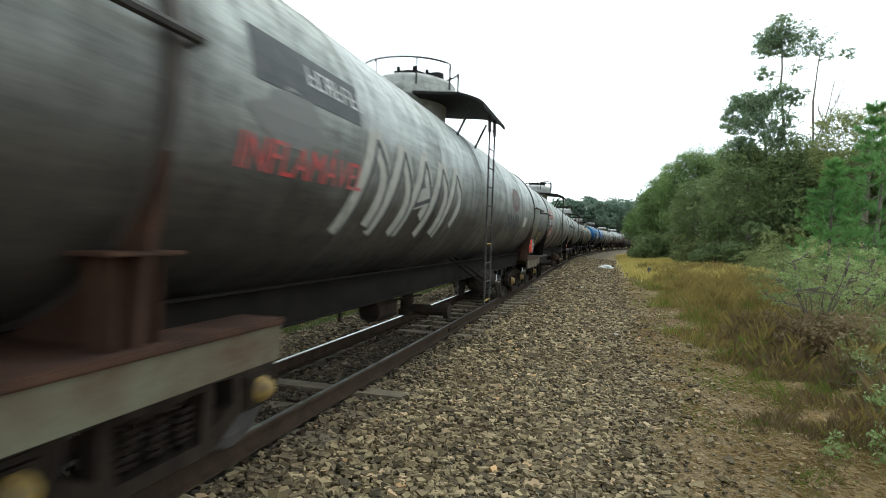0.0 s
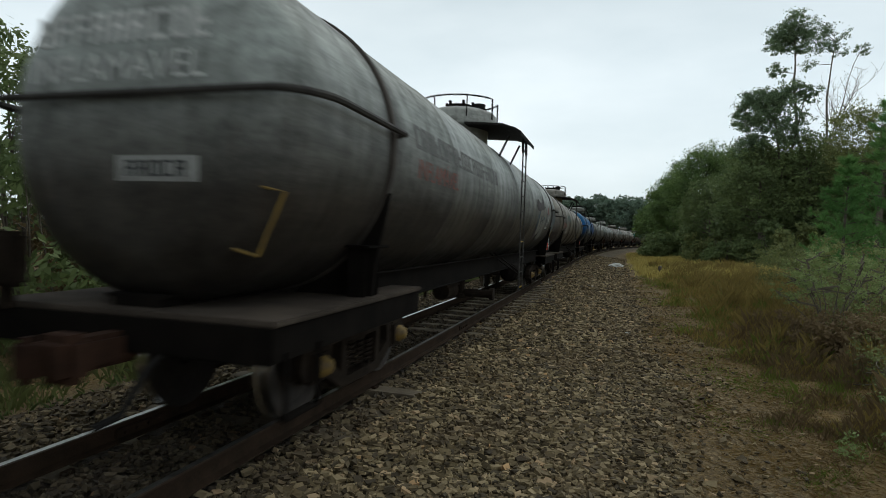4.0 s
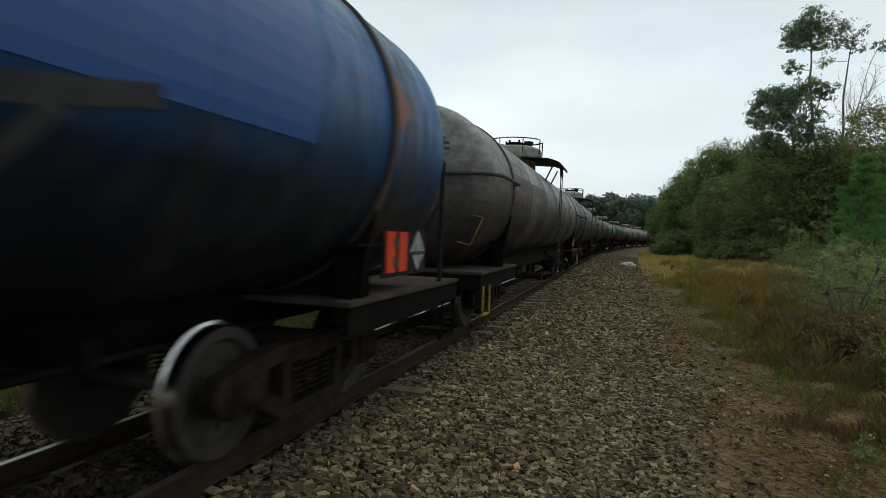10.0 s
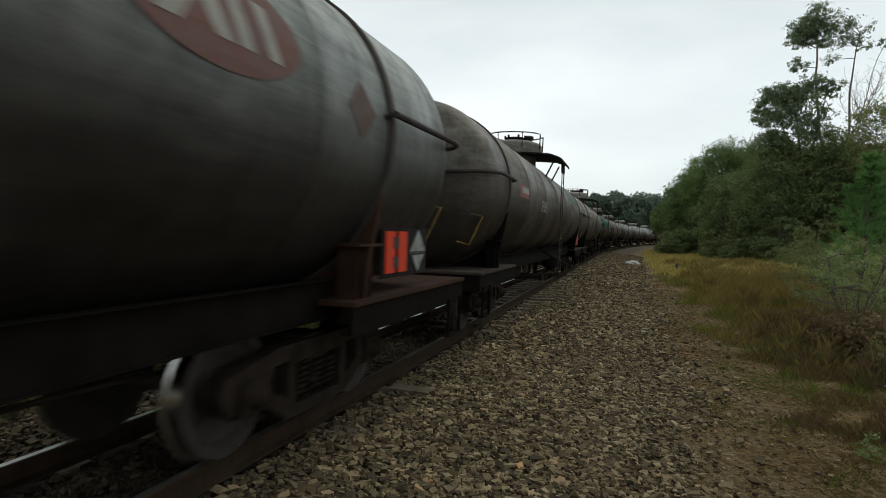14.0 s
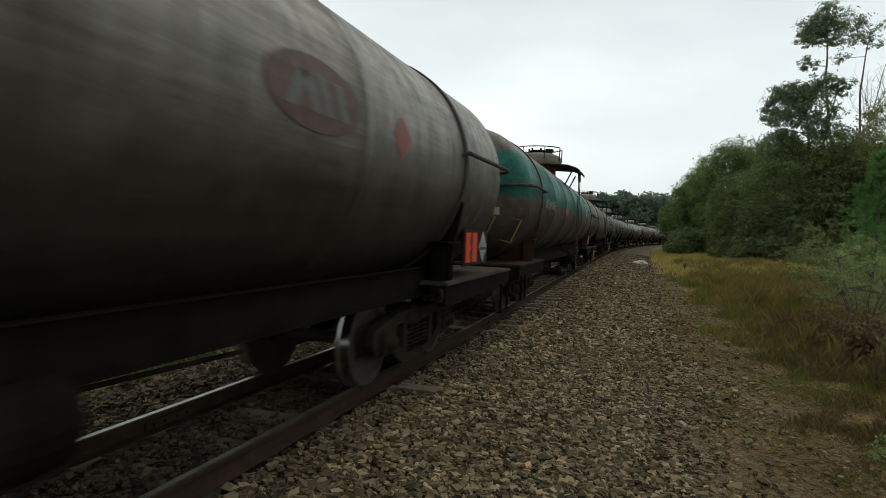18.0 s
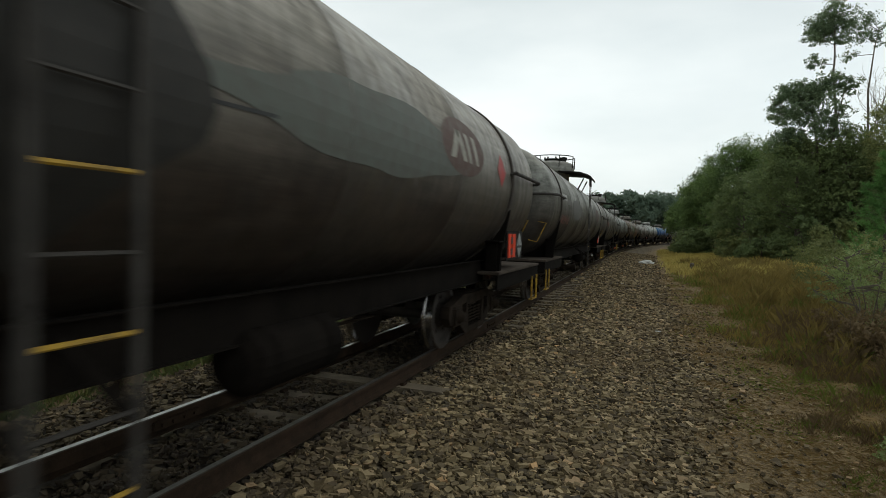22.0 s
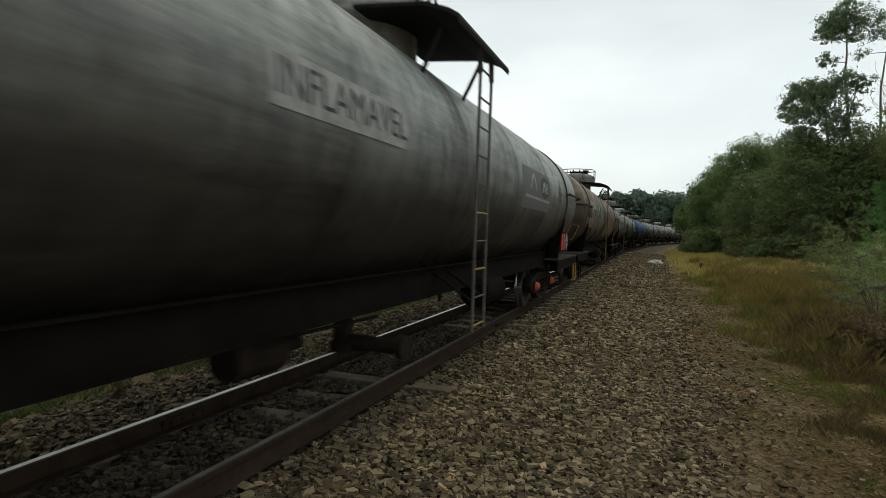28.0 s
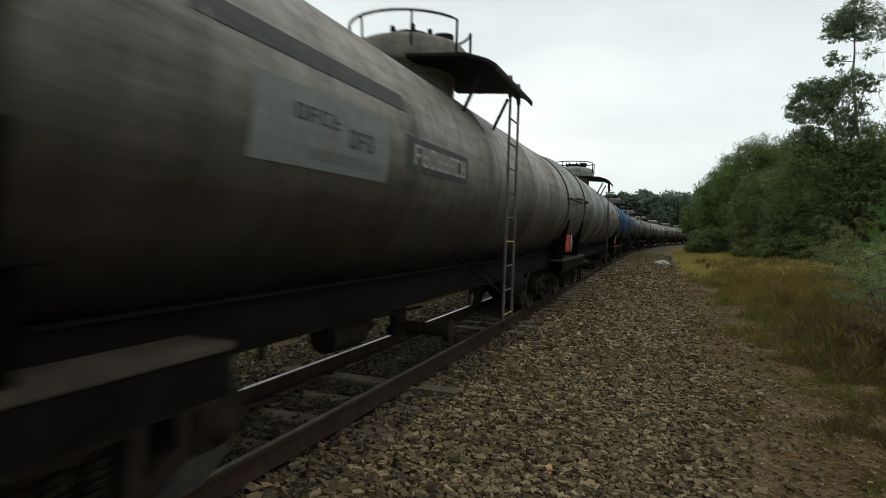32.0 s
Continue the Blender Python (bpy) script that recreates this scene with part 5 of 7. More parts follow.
t = wagon(11, "green-banded tank wagon with brown dusty top and base", P_GREEN, frame_mat=M_RUSTY, saddle=M_RUSTY, far=-0.75, sign=0.35)
put(t, "end", ("bars", 9), -0.1, 0.46, (1.4, 0.20), M_INK, 1)
put(t, "end", ("panel",), -0.1, 0.46, (1.5, 0.24), M_TAN)
put(t, "end", ("panel",), -0.2, 0.0, (1.2, 0.2), M_DIRTYWHITE)
put(t, "end", ("text", "INFLAM\u00c1VEL"), -0.2, 0.0, 0.15, M_INK, 1)
put(t, "end", ("panel",), 0.3, -0.3, (0.8, 0.13), M_DIRTYWHITE)
put(t, "end", ("bars", 6), 0.3, -0.3, (0.7, 0.10), M_INK, 1)
warning(t, -5.3, -0.06, M_DIRTYWHITE, 0.19)
put(t, "side", ("diamond",), -2.2, -0.06, (0.75, 0.36), M_FADERED)
put(t, "side", ("panel",), 4.60, 0.22, (1.3, 0.46), flat_paint("yellowed_white_paint", (0.36, 0.34, 0.22)))
put(t, "side", ("bars", 3), 4.60, 0.25, (1.1, 0.3), flat_paint("green_letter_paint", (0.015, 0.14, 0.10)), 1)
put(t, "side", ("ellipse",), 5.10, 0.0, (1.4, 0.5), M_MAROON, 2)
put(t, "side", ("slants",), 5.10, 0.0, (1.0, 0.26), M_TEAL, 3)
put(t, "side", ("panel",), 3.92, 0.1, (0.2, 0.8), M_TAN)
put(t, "side", ("bars", 8), 5.50, -0.42, (0.9, 0.08), M_DIM)
put(t, "side", ("diamond",), 7.20, -0.1, (0.4, 0.4), M_DIRTYWHITE, 1)

t = wagon(12, "grey tank wagon with a brown company name and red word", P_TAN[1], step=M_YELLOW, near=0.15, hook=M_YELLOW)
end_marks(t, M_RED, M_RED, M_TAN)
company(t, -5.9, -1.5, 0.21, M_FADERED)
warning(t, -5.35, -0.06, M_RED, 0.185)
washed = flat_paint("grey_green_washed_paint", (0.098, 0.111, 0.097), 0.7, 0.9, (0.082, 0.078, 0.066))
put(t, "side", ("blob", 33), 2.9, 0.04, (3.6, 0.50), washed)
put(t, "side", ("blob", 38), -4.0, 0.22, (4.6, 0.85), flat_paint("pale_washed_paint", (0.128, 0.130, 0.116), 0.7, 0.9, (0.105, 0.10, 0.088)), -0.8)
put(t, "side", ("blob", 35), -0.1, 0.25, (2.1, 2.3), flat_paint("tarry_spill_stain", (0.016, 0.015, 0.013), 0.75, 0.8, (0.028, 0.025, 0.021)), 1, label="black spill stain below the dome")
logo(t, 4.70, 0.20, 1.34, M_MAROON, M_TAN)
put(t, "side", ("diamond",), 6.25, 0.12, (0.45, 0.42), M_RED)
put(t, "side", ("strokes", [[(-1.0, -0.2), (1.5, -0.1)]]), 0, 0, 0.02, M_INK)

t = wagon(13, "dark grey tank wagon with red words on a white panel", P_GREY[3], step=M_YELLOW, hook=M_YELLOW, near=0.1, far=0.1, sign=0.1)
end_marks(t, M_MAROON, M_MAROON, M_DIRTYWHITE, M_MAROON)
put(t, "side", ("panel",), -5.9, 0.2, (0.9, 0.14), M_DIRTYWHITE)
put(t, "side", ("panel",), -4.9, 0.12, (0.8, 0.12), M_DIM)
put(t, "side", ("text", "INFLAM\u00c1VEL"), -5.5, -0.34, 0.19, M_FADERED)
put(t, "side", ("blob", 14), -3.0, 0.0, (2.4, 0.5), M_DIM)
logo(t, 4.80, 0.1, 1.2, M_MAROON, M_DIM)
put(t, "side", ("blob", 17), 3.60, 0.3, (1.5, 0.3), M_DIM)

t = wagon(14, "grey tank wagon with faded lettering and orange word", P_GREY[1], step=M_YELLOW, caps=M_RUSTY)
end_marks(t, M_DIM, M_DIM, None, M_RED)
put(t, "end", ("panel",), 0.22, -0.32, (0.56, 0.14), M_DIRTYWHITE)
put(t, "side", ("panel",), -5.6, 0.36, (0.6, 0.16), M_DIRTYWHITE)
company(t, -6.1, -2.2, 0.2, M_DIM)
put(t, "side", ("text", "INFLAM\u00c1VEL"), -5.4, -0.08, 0.2, M_FADERED, 1)
put(t, "side", ("bars", 5), -5.5, -0.4, (1.2, 0.14), M_DIM)
logo(t, 4.40, 0.12, 1.15, M_MAROON, M_TAN)

t = wagon(15, "grey-green tank wagon with a black word on white", P_PALE[0], caps=M_CAPORANGE, step=M_YELLOW, ladder=M_PALEPIPE)
end_marks(t, M_INK, M_INK)
warning(t, -2.35, 0.08, M_INK, 0.2, M_DIRTYWHITE)
put(t, "side", ("bars", 5), -5.5, 0.1, (1.1, 0.3), M_DIM)
put(t, "side", ("panel",), 3.70, 0.0, (2.2, 0.62), M_DIM)
put(t, "side", ("strokes", [[(2.2, -0.12), (4.2, -0.14)]]), 0.6, 0, 0.04, M_TAN, 1)
put(t, "side", ("strokes", [[(2.5, 0.0), (2.75, 0.28), (2.95, 0.0)]]), 0.6, 0, 0.07, M_TAN, 1)
logo(t, 4.30, 0.08, 0.8, M_INK, M_DIRTYWHITE)
put(t, "side", ("diamond",), 5.95, 0.1, (0.42, 0.42), M_MAROON)

t = wagon(16, "rust-stained tank wagon covered in coloured spray paint", P_RUST, near=-0.08, air=1.1, tub=M_BOGIE, ladder=M_PIPE, stile=M_HUB, hazard=("red",), caps=M_RUSTY)
end_marks(t, M_MAROON, M_MAROON, M_TAN)
put(t, "side", ("panel",), -5.3, 0.24, (1.75, 0.22), M_DIRTYWHITE, 2)
put(t, "side", ("text", "INFLAM\u00c1VEL"), -5.35, 0.24, 0.15, M_FADERED, 3)
put(t, "side", ("panel",), -5.85, -0.32, (2.1, 0.30), flat_paint("dusty_pale_panel_paint", (0.16, 0.14, 0.115), 0.7, 0.9))
put(t, "side", ("text", "INFLAM\u00c1VEL"), -5.72, -0.38, 0.185, M_RED, 1)
put(t, "side", ("panel",), -6.0, -0.68, (1.5, 0.2), M_INK)
rusty = flat_paint("rust_orange_stain", (0.165, 0.074, 0.018), 0.7, 0.8, (0.07, 0.042, 0.022))
ochre = flat_paint("ochre_fill_spray", (0.14, 0.098, 0.053), 0.7, 0.8, (0.10, 0.08, 0.055))
for k, (u, v, w, h) in enumerate(((-5.3, -0.03, 1.2, 0.30), (-4.6, -0.2, 0.8, 0.6), (-4.0, -0.1, 1.0, 0.5), (-3.6, 0.3, 0.6, 0.45), (-3.8, -0.42, 1.1, 0.5), (-2.4, -0.3, 1.2, 0.6), (-1.5, -0.15, 1.2, 0.6))):
    put(t, "side", ("blob", 21 + k), u, v, (w, h), ochre)
put(t, "side", ("blob", 44), -4.1, 0.25, (0.62, 0.36), M_TEAL, 1)
put(t, "side", ("blob", 45), -5.45, 0.08, (0.4, 0.22), M_TAN, 1)
put(t, "side", ("blob", 46), -2.9, 0.2, (0.36, 0.7), M_DIRTYWHITE, 1)
put(t, "side", ("strokes", [[(-5.09, 0.07), (-4.97, 0.02), (-4.76, -0.03), (-4.51, 0.07)], [(-3.9, 0.57), (-3.43, 0.59), (-3.2, 0.42), (-3.16, 0.19), (-3.15, -0.15), (-3.19, -0.43), (-3.33, -0.67)],
    [(-4.29, 0.1), (-4.37, -0.11), (-4.47, -0.26)], [(-4.74, -0.04), (-4.78, -0.24)], [(-3.9, -0.09), (-3.22, -0.1)], [(-5.56, 0.01), (-5.44, -0.05), (-5.31, 0.0), (-5.24, 0.12)]]), 0, 0, 0.075, M_INK, 2)
put(t, "side", ("strokes", [[(-3.98, -0.24), (-3.55, -0.23), (-3.53, -0.49), (-4.01, -0.58), (-4.25, -0.53)], [(-2.68, -0.58), (-2.99, -0.25), (-2.49, -0.07)], [(-3.05, 0.02), (-2.6, -0.14)], [(-3.0, -0.14), (-2.65, 0.06)], [(-2.85, 0.12), (-2.8, -0.2)]]), 0, 0, 0.04, M_INK, 2)
put(t, "side", ("strokes", [[(-2.36, -0.35), (-2.36, 0.41)], [(-2.5, 0.36), (-1.9, 0.42), (-1.56, 0.34), (-1.69, -0.01), (-2.3, -0.05)], [(-1.15, -0.25), (-1.2, 0.3), (-0.5, 0.34), (-0.3, 0.0), (-0.54, -0.2), (-1.15, -0.25)]]), 0, 0, 0.09, M_GREEN, 3)
put(t, "side", ("blob", 47), -2.35, 0.02, (0.35, 0.22), M_GREEN, 3)
for k, (u, v, w, h) in enumerate(((2.2, -0.30, 1.6, 0.95), (3.1, -0.36, 1.6, 0.90), (3.9, -0.42, 1.3, 0.75), (4.6, -0.34, 1.0, 0.62), (5.2, -0.46, 0.8, 0.5), (1.5, -0.42, 1.2, 0.8))):
    put(t, "side", ("blob", 25 + k), u, v, (w, h), rusty, 0.4 * k)
put(t, "side", ("ellipse",), 4.25, 0.16, (1.1, 0.42), M_DIM, 2)
put(t, "side", ("slants",), 4.25, 0.16, (0.8, 0.24), M_TAN, 3)
put(t, "side", ("diamond",), 5.90, 0.1, (0.5, 0.48), M_FADERED)

t = wagon(17, "brown-grey shorter tank wagon with a pale patch and panel", P_TAN[1], cut=1.1, slim=0.95, ladder=M_PALEPIPE)
end_marks(t, M_INK, M_INK, None, M_DIM)
put(t, "end", ("panel",), 0.22, -0.32, (0.56, 0.14), M_DIRTYWHITE)
put(t, "side", ("panel",), -3.6, -0.05, (1.5, 0.46), flat_paint("pale_teal_patch_paint", (0.15, 0.172, 0.16), 0.7, 0.9))
put(t, "side", ("bars", 4), -3.75, 0.03, (0.5, 0.09), M_INK, 1)
put(t, "side", ("bars", 3), -3.25, -0.04, (0.34, 0.12), M_INK, 1)
put(t, "side", ("bars", 6), -3.4, -0.19, (0.9, 0.07), M_DIM, 1)
put(t, "side", ("panel",), -3.6, 0.40, (2.2, 0.14), M_INK)
put(t, "side", ("panel",), -1.8, 0.0, (1.5, 0.28), M_INK)
put(t, "side", ("bars", 8), -1.75, 0.0, (1.3, 0.17), M_TAN, 1)

FAR_SKINS = [P_PALE[1], P_BLUE, P_GREY[0], P_GREY[1], P_PALE[0], P_GREY[3], P_TAN[0], P_GREY[2], P_DARK[1], P_PALE[1], P_GREY[0]]
for k in range(18, len(PASSES)):
    skin = FAR_SKINS[k - 18]
    word = "blue" if skin is P_BLUE else "grey"
    t = wagon(k, "%s weathered tank wagon with dome far along the train" % word, skin)
    end_marks(t, M_RED if k % 2 else M_INK, M_RED if k % 2 else M_INK, None)
    warning(t, -5.3, -0.1, M_FADERED if k % 3 else M_INK)
    logo(t, 3.6, 0.12, 1.2, M_MAROON, M_DIRTYWHITE)


# ---------------------------------------------------------------- ballast stones
def mesh_from(name, verts, faces, mats, index=None, smooth=False):
    me = bpy.data.meshes.new(name)
    verts, faces = np.asarray(verts, np.float32), np.asarray(faces, np.int32)
    k = faces.shape[1]
    me.vertices.add(len(verts))
    me.vertices.foreach_set("co", verts.ravel())
    me.loops.add(faces.size)
    me.loops.foreach_set("vertex_index", faces.ravel())
    me.polygons.add(len(faces))
    me.polygons.foreach_set("loop_start", np.arange(len(faces), dtype=np.int32) * k)
    if index is not None:
        me.polygons.foreach_set("material_index", np.asarray(index, np.int32))
    me.polygons.foreach_set("use_smooth", [smooth] * len(faces))
    me.update(calc_edges=True)
    for m in mats:
        me.materials.append(m)
    return me


def stone_material(name="crushed_grey_stone", dust=0.0):
    m, n, l, b = material(name, 0.9)
    g = n.new("ShaderNodeNewGeometry")
    v = object_vec(n, l)
    tone = ramp_node(n, l, g.outputs["Random Per Island"], [(0.0, (0.055, 0.042, 0.022)), (0.3, (0.150, 0.116, 0.062)), (0.65, (0.300, 0.236, 0.130)), (0.9, (0.50, 0.405, 0.238)), (0.985, (0.56, 0.46, 0.28)), (1.0, (0.60, 0.44, 0.21))])
    fine = noise_node(n, l, v, 45.0, 6.0, 0.7)
    col = mix_node(n, l, 0.5, tone, ramp_node(n, l, fine, [(0.25, (0.061, 0.048, 0.032)), (0.75, (0.268, 0.218, 0.153))]), "OVERLAY")
    dirt = ramp_node(n, l, noise_node(n, l, v, 0.8, 6.0, 0.7), [(0.45, (0, 0, 0)), (0.7, (0.6,) * 3)])
    col = mix_node(n, l, dirt, col, (0.091, 0.057, 0.025))
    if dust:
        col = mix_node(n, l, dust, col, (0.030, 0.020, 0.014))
    l.new(col, b.inputs["Base Color"])
    bump(n, l, b, fine, 0.5, 0.008)
    return m


M_STONE = stone_material()
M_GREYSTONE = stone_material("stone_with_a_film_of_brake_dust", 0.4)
# the darkest stone carries the train's shade as well as dust and oil
M_BEDSTONE = stone_material("stone_under_dust_oil_and_shade", 0.72)


def rock_shapes(rng, count=24):
    """Angular broken stones: a block with knocked-off corners."""
    v = np.array([(x, y, z) for z in (-1, 1) for y in (-1, 1) for x in (-1, 1)], float) * 0.72
    f = np.array([(0, 2, 3), (0, 3, 1), (4, 5, 7), (4, 7, 6), (0, 1, 5), (0, 5, 4), (2, 6, 7), (2, 7, 3), (0, 4, 6), (0, 6, 2), (1, 3, 7), (1, 7, 5)])
    out = []
    for _ in range(count):
        w = v * rng.uniform(0.45, 1.3, (8, 3))
        for _ in range(3):
            d = rng.normal(size=3)
            d /= np.linalg.norm(d)
            s = w @ d
            w = w - np.outer(np.maximum(s - 0.62, 0), d)
        out.append(w * np.array([1.25, rng.uniform(0.6, 1.0), rng.uniform(0.4, 0.75)]))
    return out, f


def scatter_stones(name, x, y, size, rng, sink=0.25, mat=None):
    shapes, f = rock_shapes(rng)
    n = len(x)
    kind = rng.integers(0, len(shapes), n)
    base = np.stack(shapes)[kind]
    a, c = rng.uniform(0, 2 * np.pi, n), rng.normal(0, 0.75, n)
    ca, sa, cc, sc = np.cos(a), np.sin(a), np.cos(c), np.sin(c)
    X, Y, Z = base[..., 0], base[..., 1], base[..., 2]
    Y, Z = Y * cc[:, None] - Z * sc[:, None], Y * sc[:, None] + Z * cc[:, None]
    X, Y = X * ca[:, None] - Y * sa[:, None], X * sa[:, None] + Y * ca[:, None]
    s = size[:, None]
    z0 = ground_z(x, y) + size * (0.42 - sink) + rng.uniform(-0.014, 0.022, n)
    V = np.stack([X * s + x[:, None], Y * s + y[:, None], Z * s + z0[:, None]], -1).reshape(-1, 3)
    F = (f[None] + 8 * np.arange(n)[:, None, None]).reshape(-1, 3)
    return mesh_from(name, V, F, [mat or M_STONE])


def build_ballast():
    rng = np.random.default_rng(11)

    def field(n, y0, y1, u0, u1, lo, hi):
        y = rng.uniform(y0, y1, n)
        u = rng.uniform(u0, u1, n)
        # the shoulder ends in an uneven line, thinning out into the earth path
        edge = 3.72 + 0.16 * np.sin(0.9 * y + 0.4) + 0.12 * np.sin(2.7 * y + 2.0) + 0.10 * np.sin(6.1 * y) + np.clip((y - 14) * 0.012, 0, 0.35)
        keep = rng.random(n) < np.clip((edge + 0.12 - u) / 0.42, 0.04, 1)
        off = np.abs(np.abs(u) - GAUGE / 2)
        keep &= off > 0.07
        # one sleeper lies bare, the others have stones on them
        k = np.round((y - 5.66) / 0.66)
        on = (np.abs((y - 5.66) / 0.66 - k) < 0.2) & (np.abs(u) < 1.05)
        keep &= ~on | (rng.random(n) < np.where((k == 0) | (y > 9), 0.06, np.where((k == -1) | (k == -2), 0.45, 1.0)))
        y, u = y[keep], u[keep]
        return u + track_x(y), y, np.exp(rng.normal(math.log((lo + hi) / 2), 0.28, len(y))).clip(lo * 0.7, hi * 1.3)

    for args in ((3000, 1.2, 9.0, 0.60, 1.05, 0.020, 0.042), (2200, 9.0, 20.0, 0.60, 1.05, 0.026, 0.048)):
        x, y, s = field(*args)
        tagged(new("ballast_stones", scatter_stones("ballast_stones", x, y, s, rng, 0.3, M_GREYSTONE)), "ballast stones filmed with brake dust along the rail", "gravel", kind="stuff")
    for args in ((34000, 1.6, 9.0, 1.0, 4.5, 0.018, 0.041), (26000, 9.0, 20.0, 1.0, 4.6, 0.023, 0.046), (15000, 20.0, 60.0, 0.62, 4.8, 0.04, 0.075)):
        x, y, s = field(*args)
        tagged(new("ballast_stones", scatter_stones("ballast_stones", x, y, s, rng)), "loose crushed grey ballast stones beside the rails", "gravel", kind="stuff")
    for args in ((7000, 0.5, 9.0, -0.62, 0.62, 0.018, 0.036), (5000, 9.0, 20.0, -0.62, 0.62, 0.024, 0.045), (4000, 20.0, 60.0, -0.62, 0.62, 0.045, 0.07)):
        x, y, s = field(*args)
        tagged(new("ballast_stones", scatter_stones("ballast_stones", x, y, s, rng, 0.35, M_BEDSTONE)), "ballast stones darkened by brake dust and painted shade between the rails", "gravel", kind="stuff")
    for args in ((9000, -2.0, 9.0, -2.4, -0.62, 0.02, 0.042), (5000, 9.0, 22.0, -2.4, -0.62, 0.026, 0.05), (3000, 22.0, 60.0, -2.2, -0.62, 0.045, 0.075)):
        x, y, s = field(*args)
        tagged(new("ballast_stones", scatter_stones("ballast_stones", x, y, s, rng, 0.25, M_GREYSTONE)), "loose crushed ballast stones beyond the rails", "gravel", kind="stuff")
    # strays on the path
    n = 3800
    y = rng.uniform(2.2, 22, n)
    u = rng.normal(3.8, 0.8, n).clip(2.0, 6.0)
    s = rng.uniform(0.008, 0.028, n)
    tagged(new("path_pebbles", scatter_stones("path_pebbles", u + track_x(y), y, s, rng)), "small pebbles strewn on the bare earth path", "gravel", kind="stuff")
    for px, py, sz in ((-0.883, 4.08, 0.06), (1.124, 5.80, 0.065), (0.573, 7.09, 0.075), (-0.75, 4.0, 0.045)):
        one = scatter_stones("stone", np.array([px]), np.array([py]), np.array([sz]), rng, 0.2)
        tagged(new("stone", one), "larger pale stone lying on the gravel shoulder", "stone")


build_ballast()


# ---------------------------------------------------------------- plants
def leaf_material(name, lo, mid, hi, rough=0.6):
    m, n, l, b = material(name, rough)
    g = n.new("ShaderNodeNewGeometry")
    v = object_vec(n, l)
    r = ramp_node(n, l, g.outputs["Random Per Island"], [(0.0, tuple(0.6 * a + 0.4 * c for a, c in zip(lo, mid))), (0.55, mid), (1.0, tuple(0.4 * c + 0.6 * d for c, d in zip(mid, hi)))])
    big = noise_node(n, l, v, 0.45, 4.0)
    col = mix_node(n, l, 0.45, r, ramp_node(n, l, big, [(0.35, lo), (0.65, hi)]))
    l.new(col, b.inputs["Base Color"])
    b.inputs["Specular IOR Level"].default_value = 0.3
    thin = n.new("ShaderNodeBsdfTranslucent")
    l.new(col, thin.inputs["Color"])
    both = n.new("ShaderNodeMixShader")
    both.inputs[0].default_value = 0.4
    l.new(b.outputs[0], both.inputs[1])
    l.new(thin.outputs[0], both.inputs[2])
    l.new(both.outputs[0], n["Material Output"].inputs["Surface"])
    return m


L_EUC = leaf_material("eucalyptus_leaves", (0.070, 0.115, 0.066), (0.150, 0.215, 0.118), (0.250, 0.320, 0.165))
L_ROUND = leaf_material("broadleaf_leaves", (0.050, 0.092, 0.030), (0.125, 0.198, 0.060), (0.235, 0.320, 0.100))
L_DULL = leaf_material("dull_scrub_leaves", (0.094, 0.116, 0.044), (0.193, 0.226, 0.079), (0.319, 0.341, 0.127))
# shade of the wood and the train put into this leaf colour
L_SHADE = leaf_material("shaded_olive_leaves", (0.067, 0.099, 0.040), (0.143, 0.190, 0.072), (0.237, 0.293, 0.108))
L_PINE = leaf_material("pine_needles", (0.060, 0.150, 0.042), (0.135, 0.285, 0.080), (0.230, 0.400, 0.120))
L_DARKPINE = leaf_material("dark_pine_needles", (0.040, 0.056, 0.038), (0.080, 0.100, 0.062), (0.130, 0.150, 0.090))
L_SHRUB = leaf_material("shrub_leaves", (0.116, 0.165, 0.057), (0.248, 0.319, 0.110), (0.407, 0.484, 0.198))
# air haze put into the far grove's leaf colour, paler and bluer
L_FAR = leaf_material("haze_tinted_leaves", (0.078, 0.120, 0.090), (0.125, 0.180, 0.128), (0.175, 0.230, 0.160))
L_BROWN = leaf_material("dry_brown_brush", (0.110, 0.074, 0.038), (0.220, 0.155, 0.078), (0.380, 0.280, 0.150))
L_GRASS = leaf_material("long_dry_grass", (0.171, 0.133, 0.041), (0.332, 0.255, 0.080), (0.514, 0.396, 0.139))
L_STRAW = leaf_material("flattened_straw", (0.150, 0.100, 0.040), (0.270, 0.182, 0.075), (0.450, 0.320, 0.140))
L_MEADOW = leaf_material("pale_meadow_grass", (0.330, 0.265, 0.080), (0.580, 0.475, 0.150), (0.750, 0.640, 0.240))
L_GREENGRASS = leaf_material("green_grass", (0.100, 0.140, 0.024), (0.200, 0.250, 0.050), (0.330, 0.360, 0.085))
M_BARK = worn("grey_bark", (0.16, 0.135, 0.105), (0.055, 0.045, 0.035), 0.95, 0, 6, 0.6)
M_PALEBARK = worn("pale_smooth_bark", (0.20, 0.175, 0.14), (0.07, 0.058, 0.044), 0.85, 0, 4, 0.4)
M_DEADWOOD = worn("dead_grey_twigs", (0.19, 0.16, 0.12), (0.07, 0.055, 0.04), 0.95, 0, 8, 0.3)


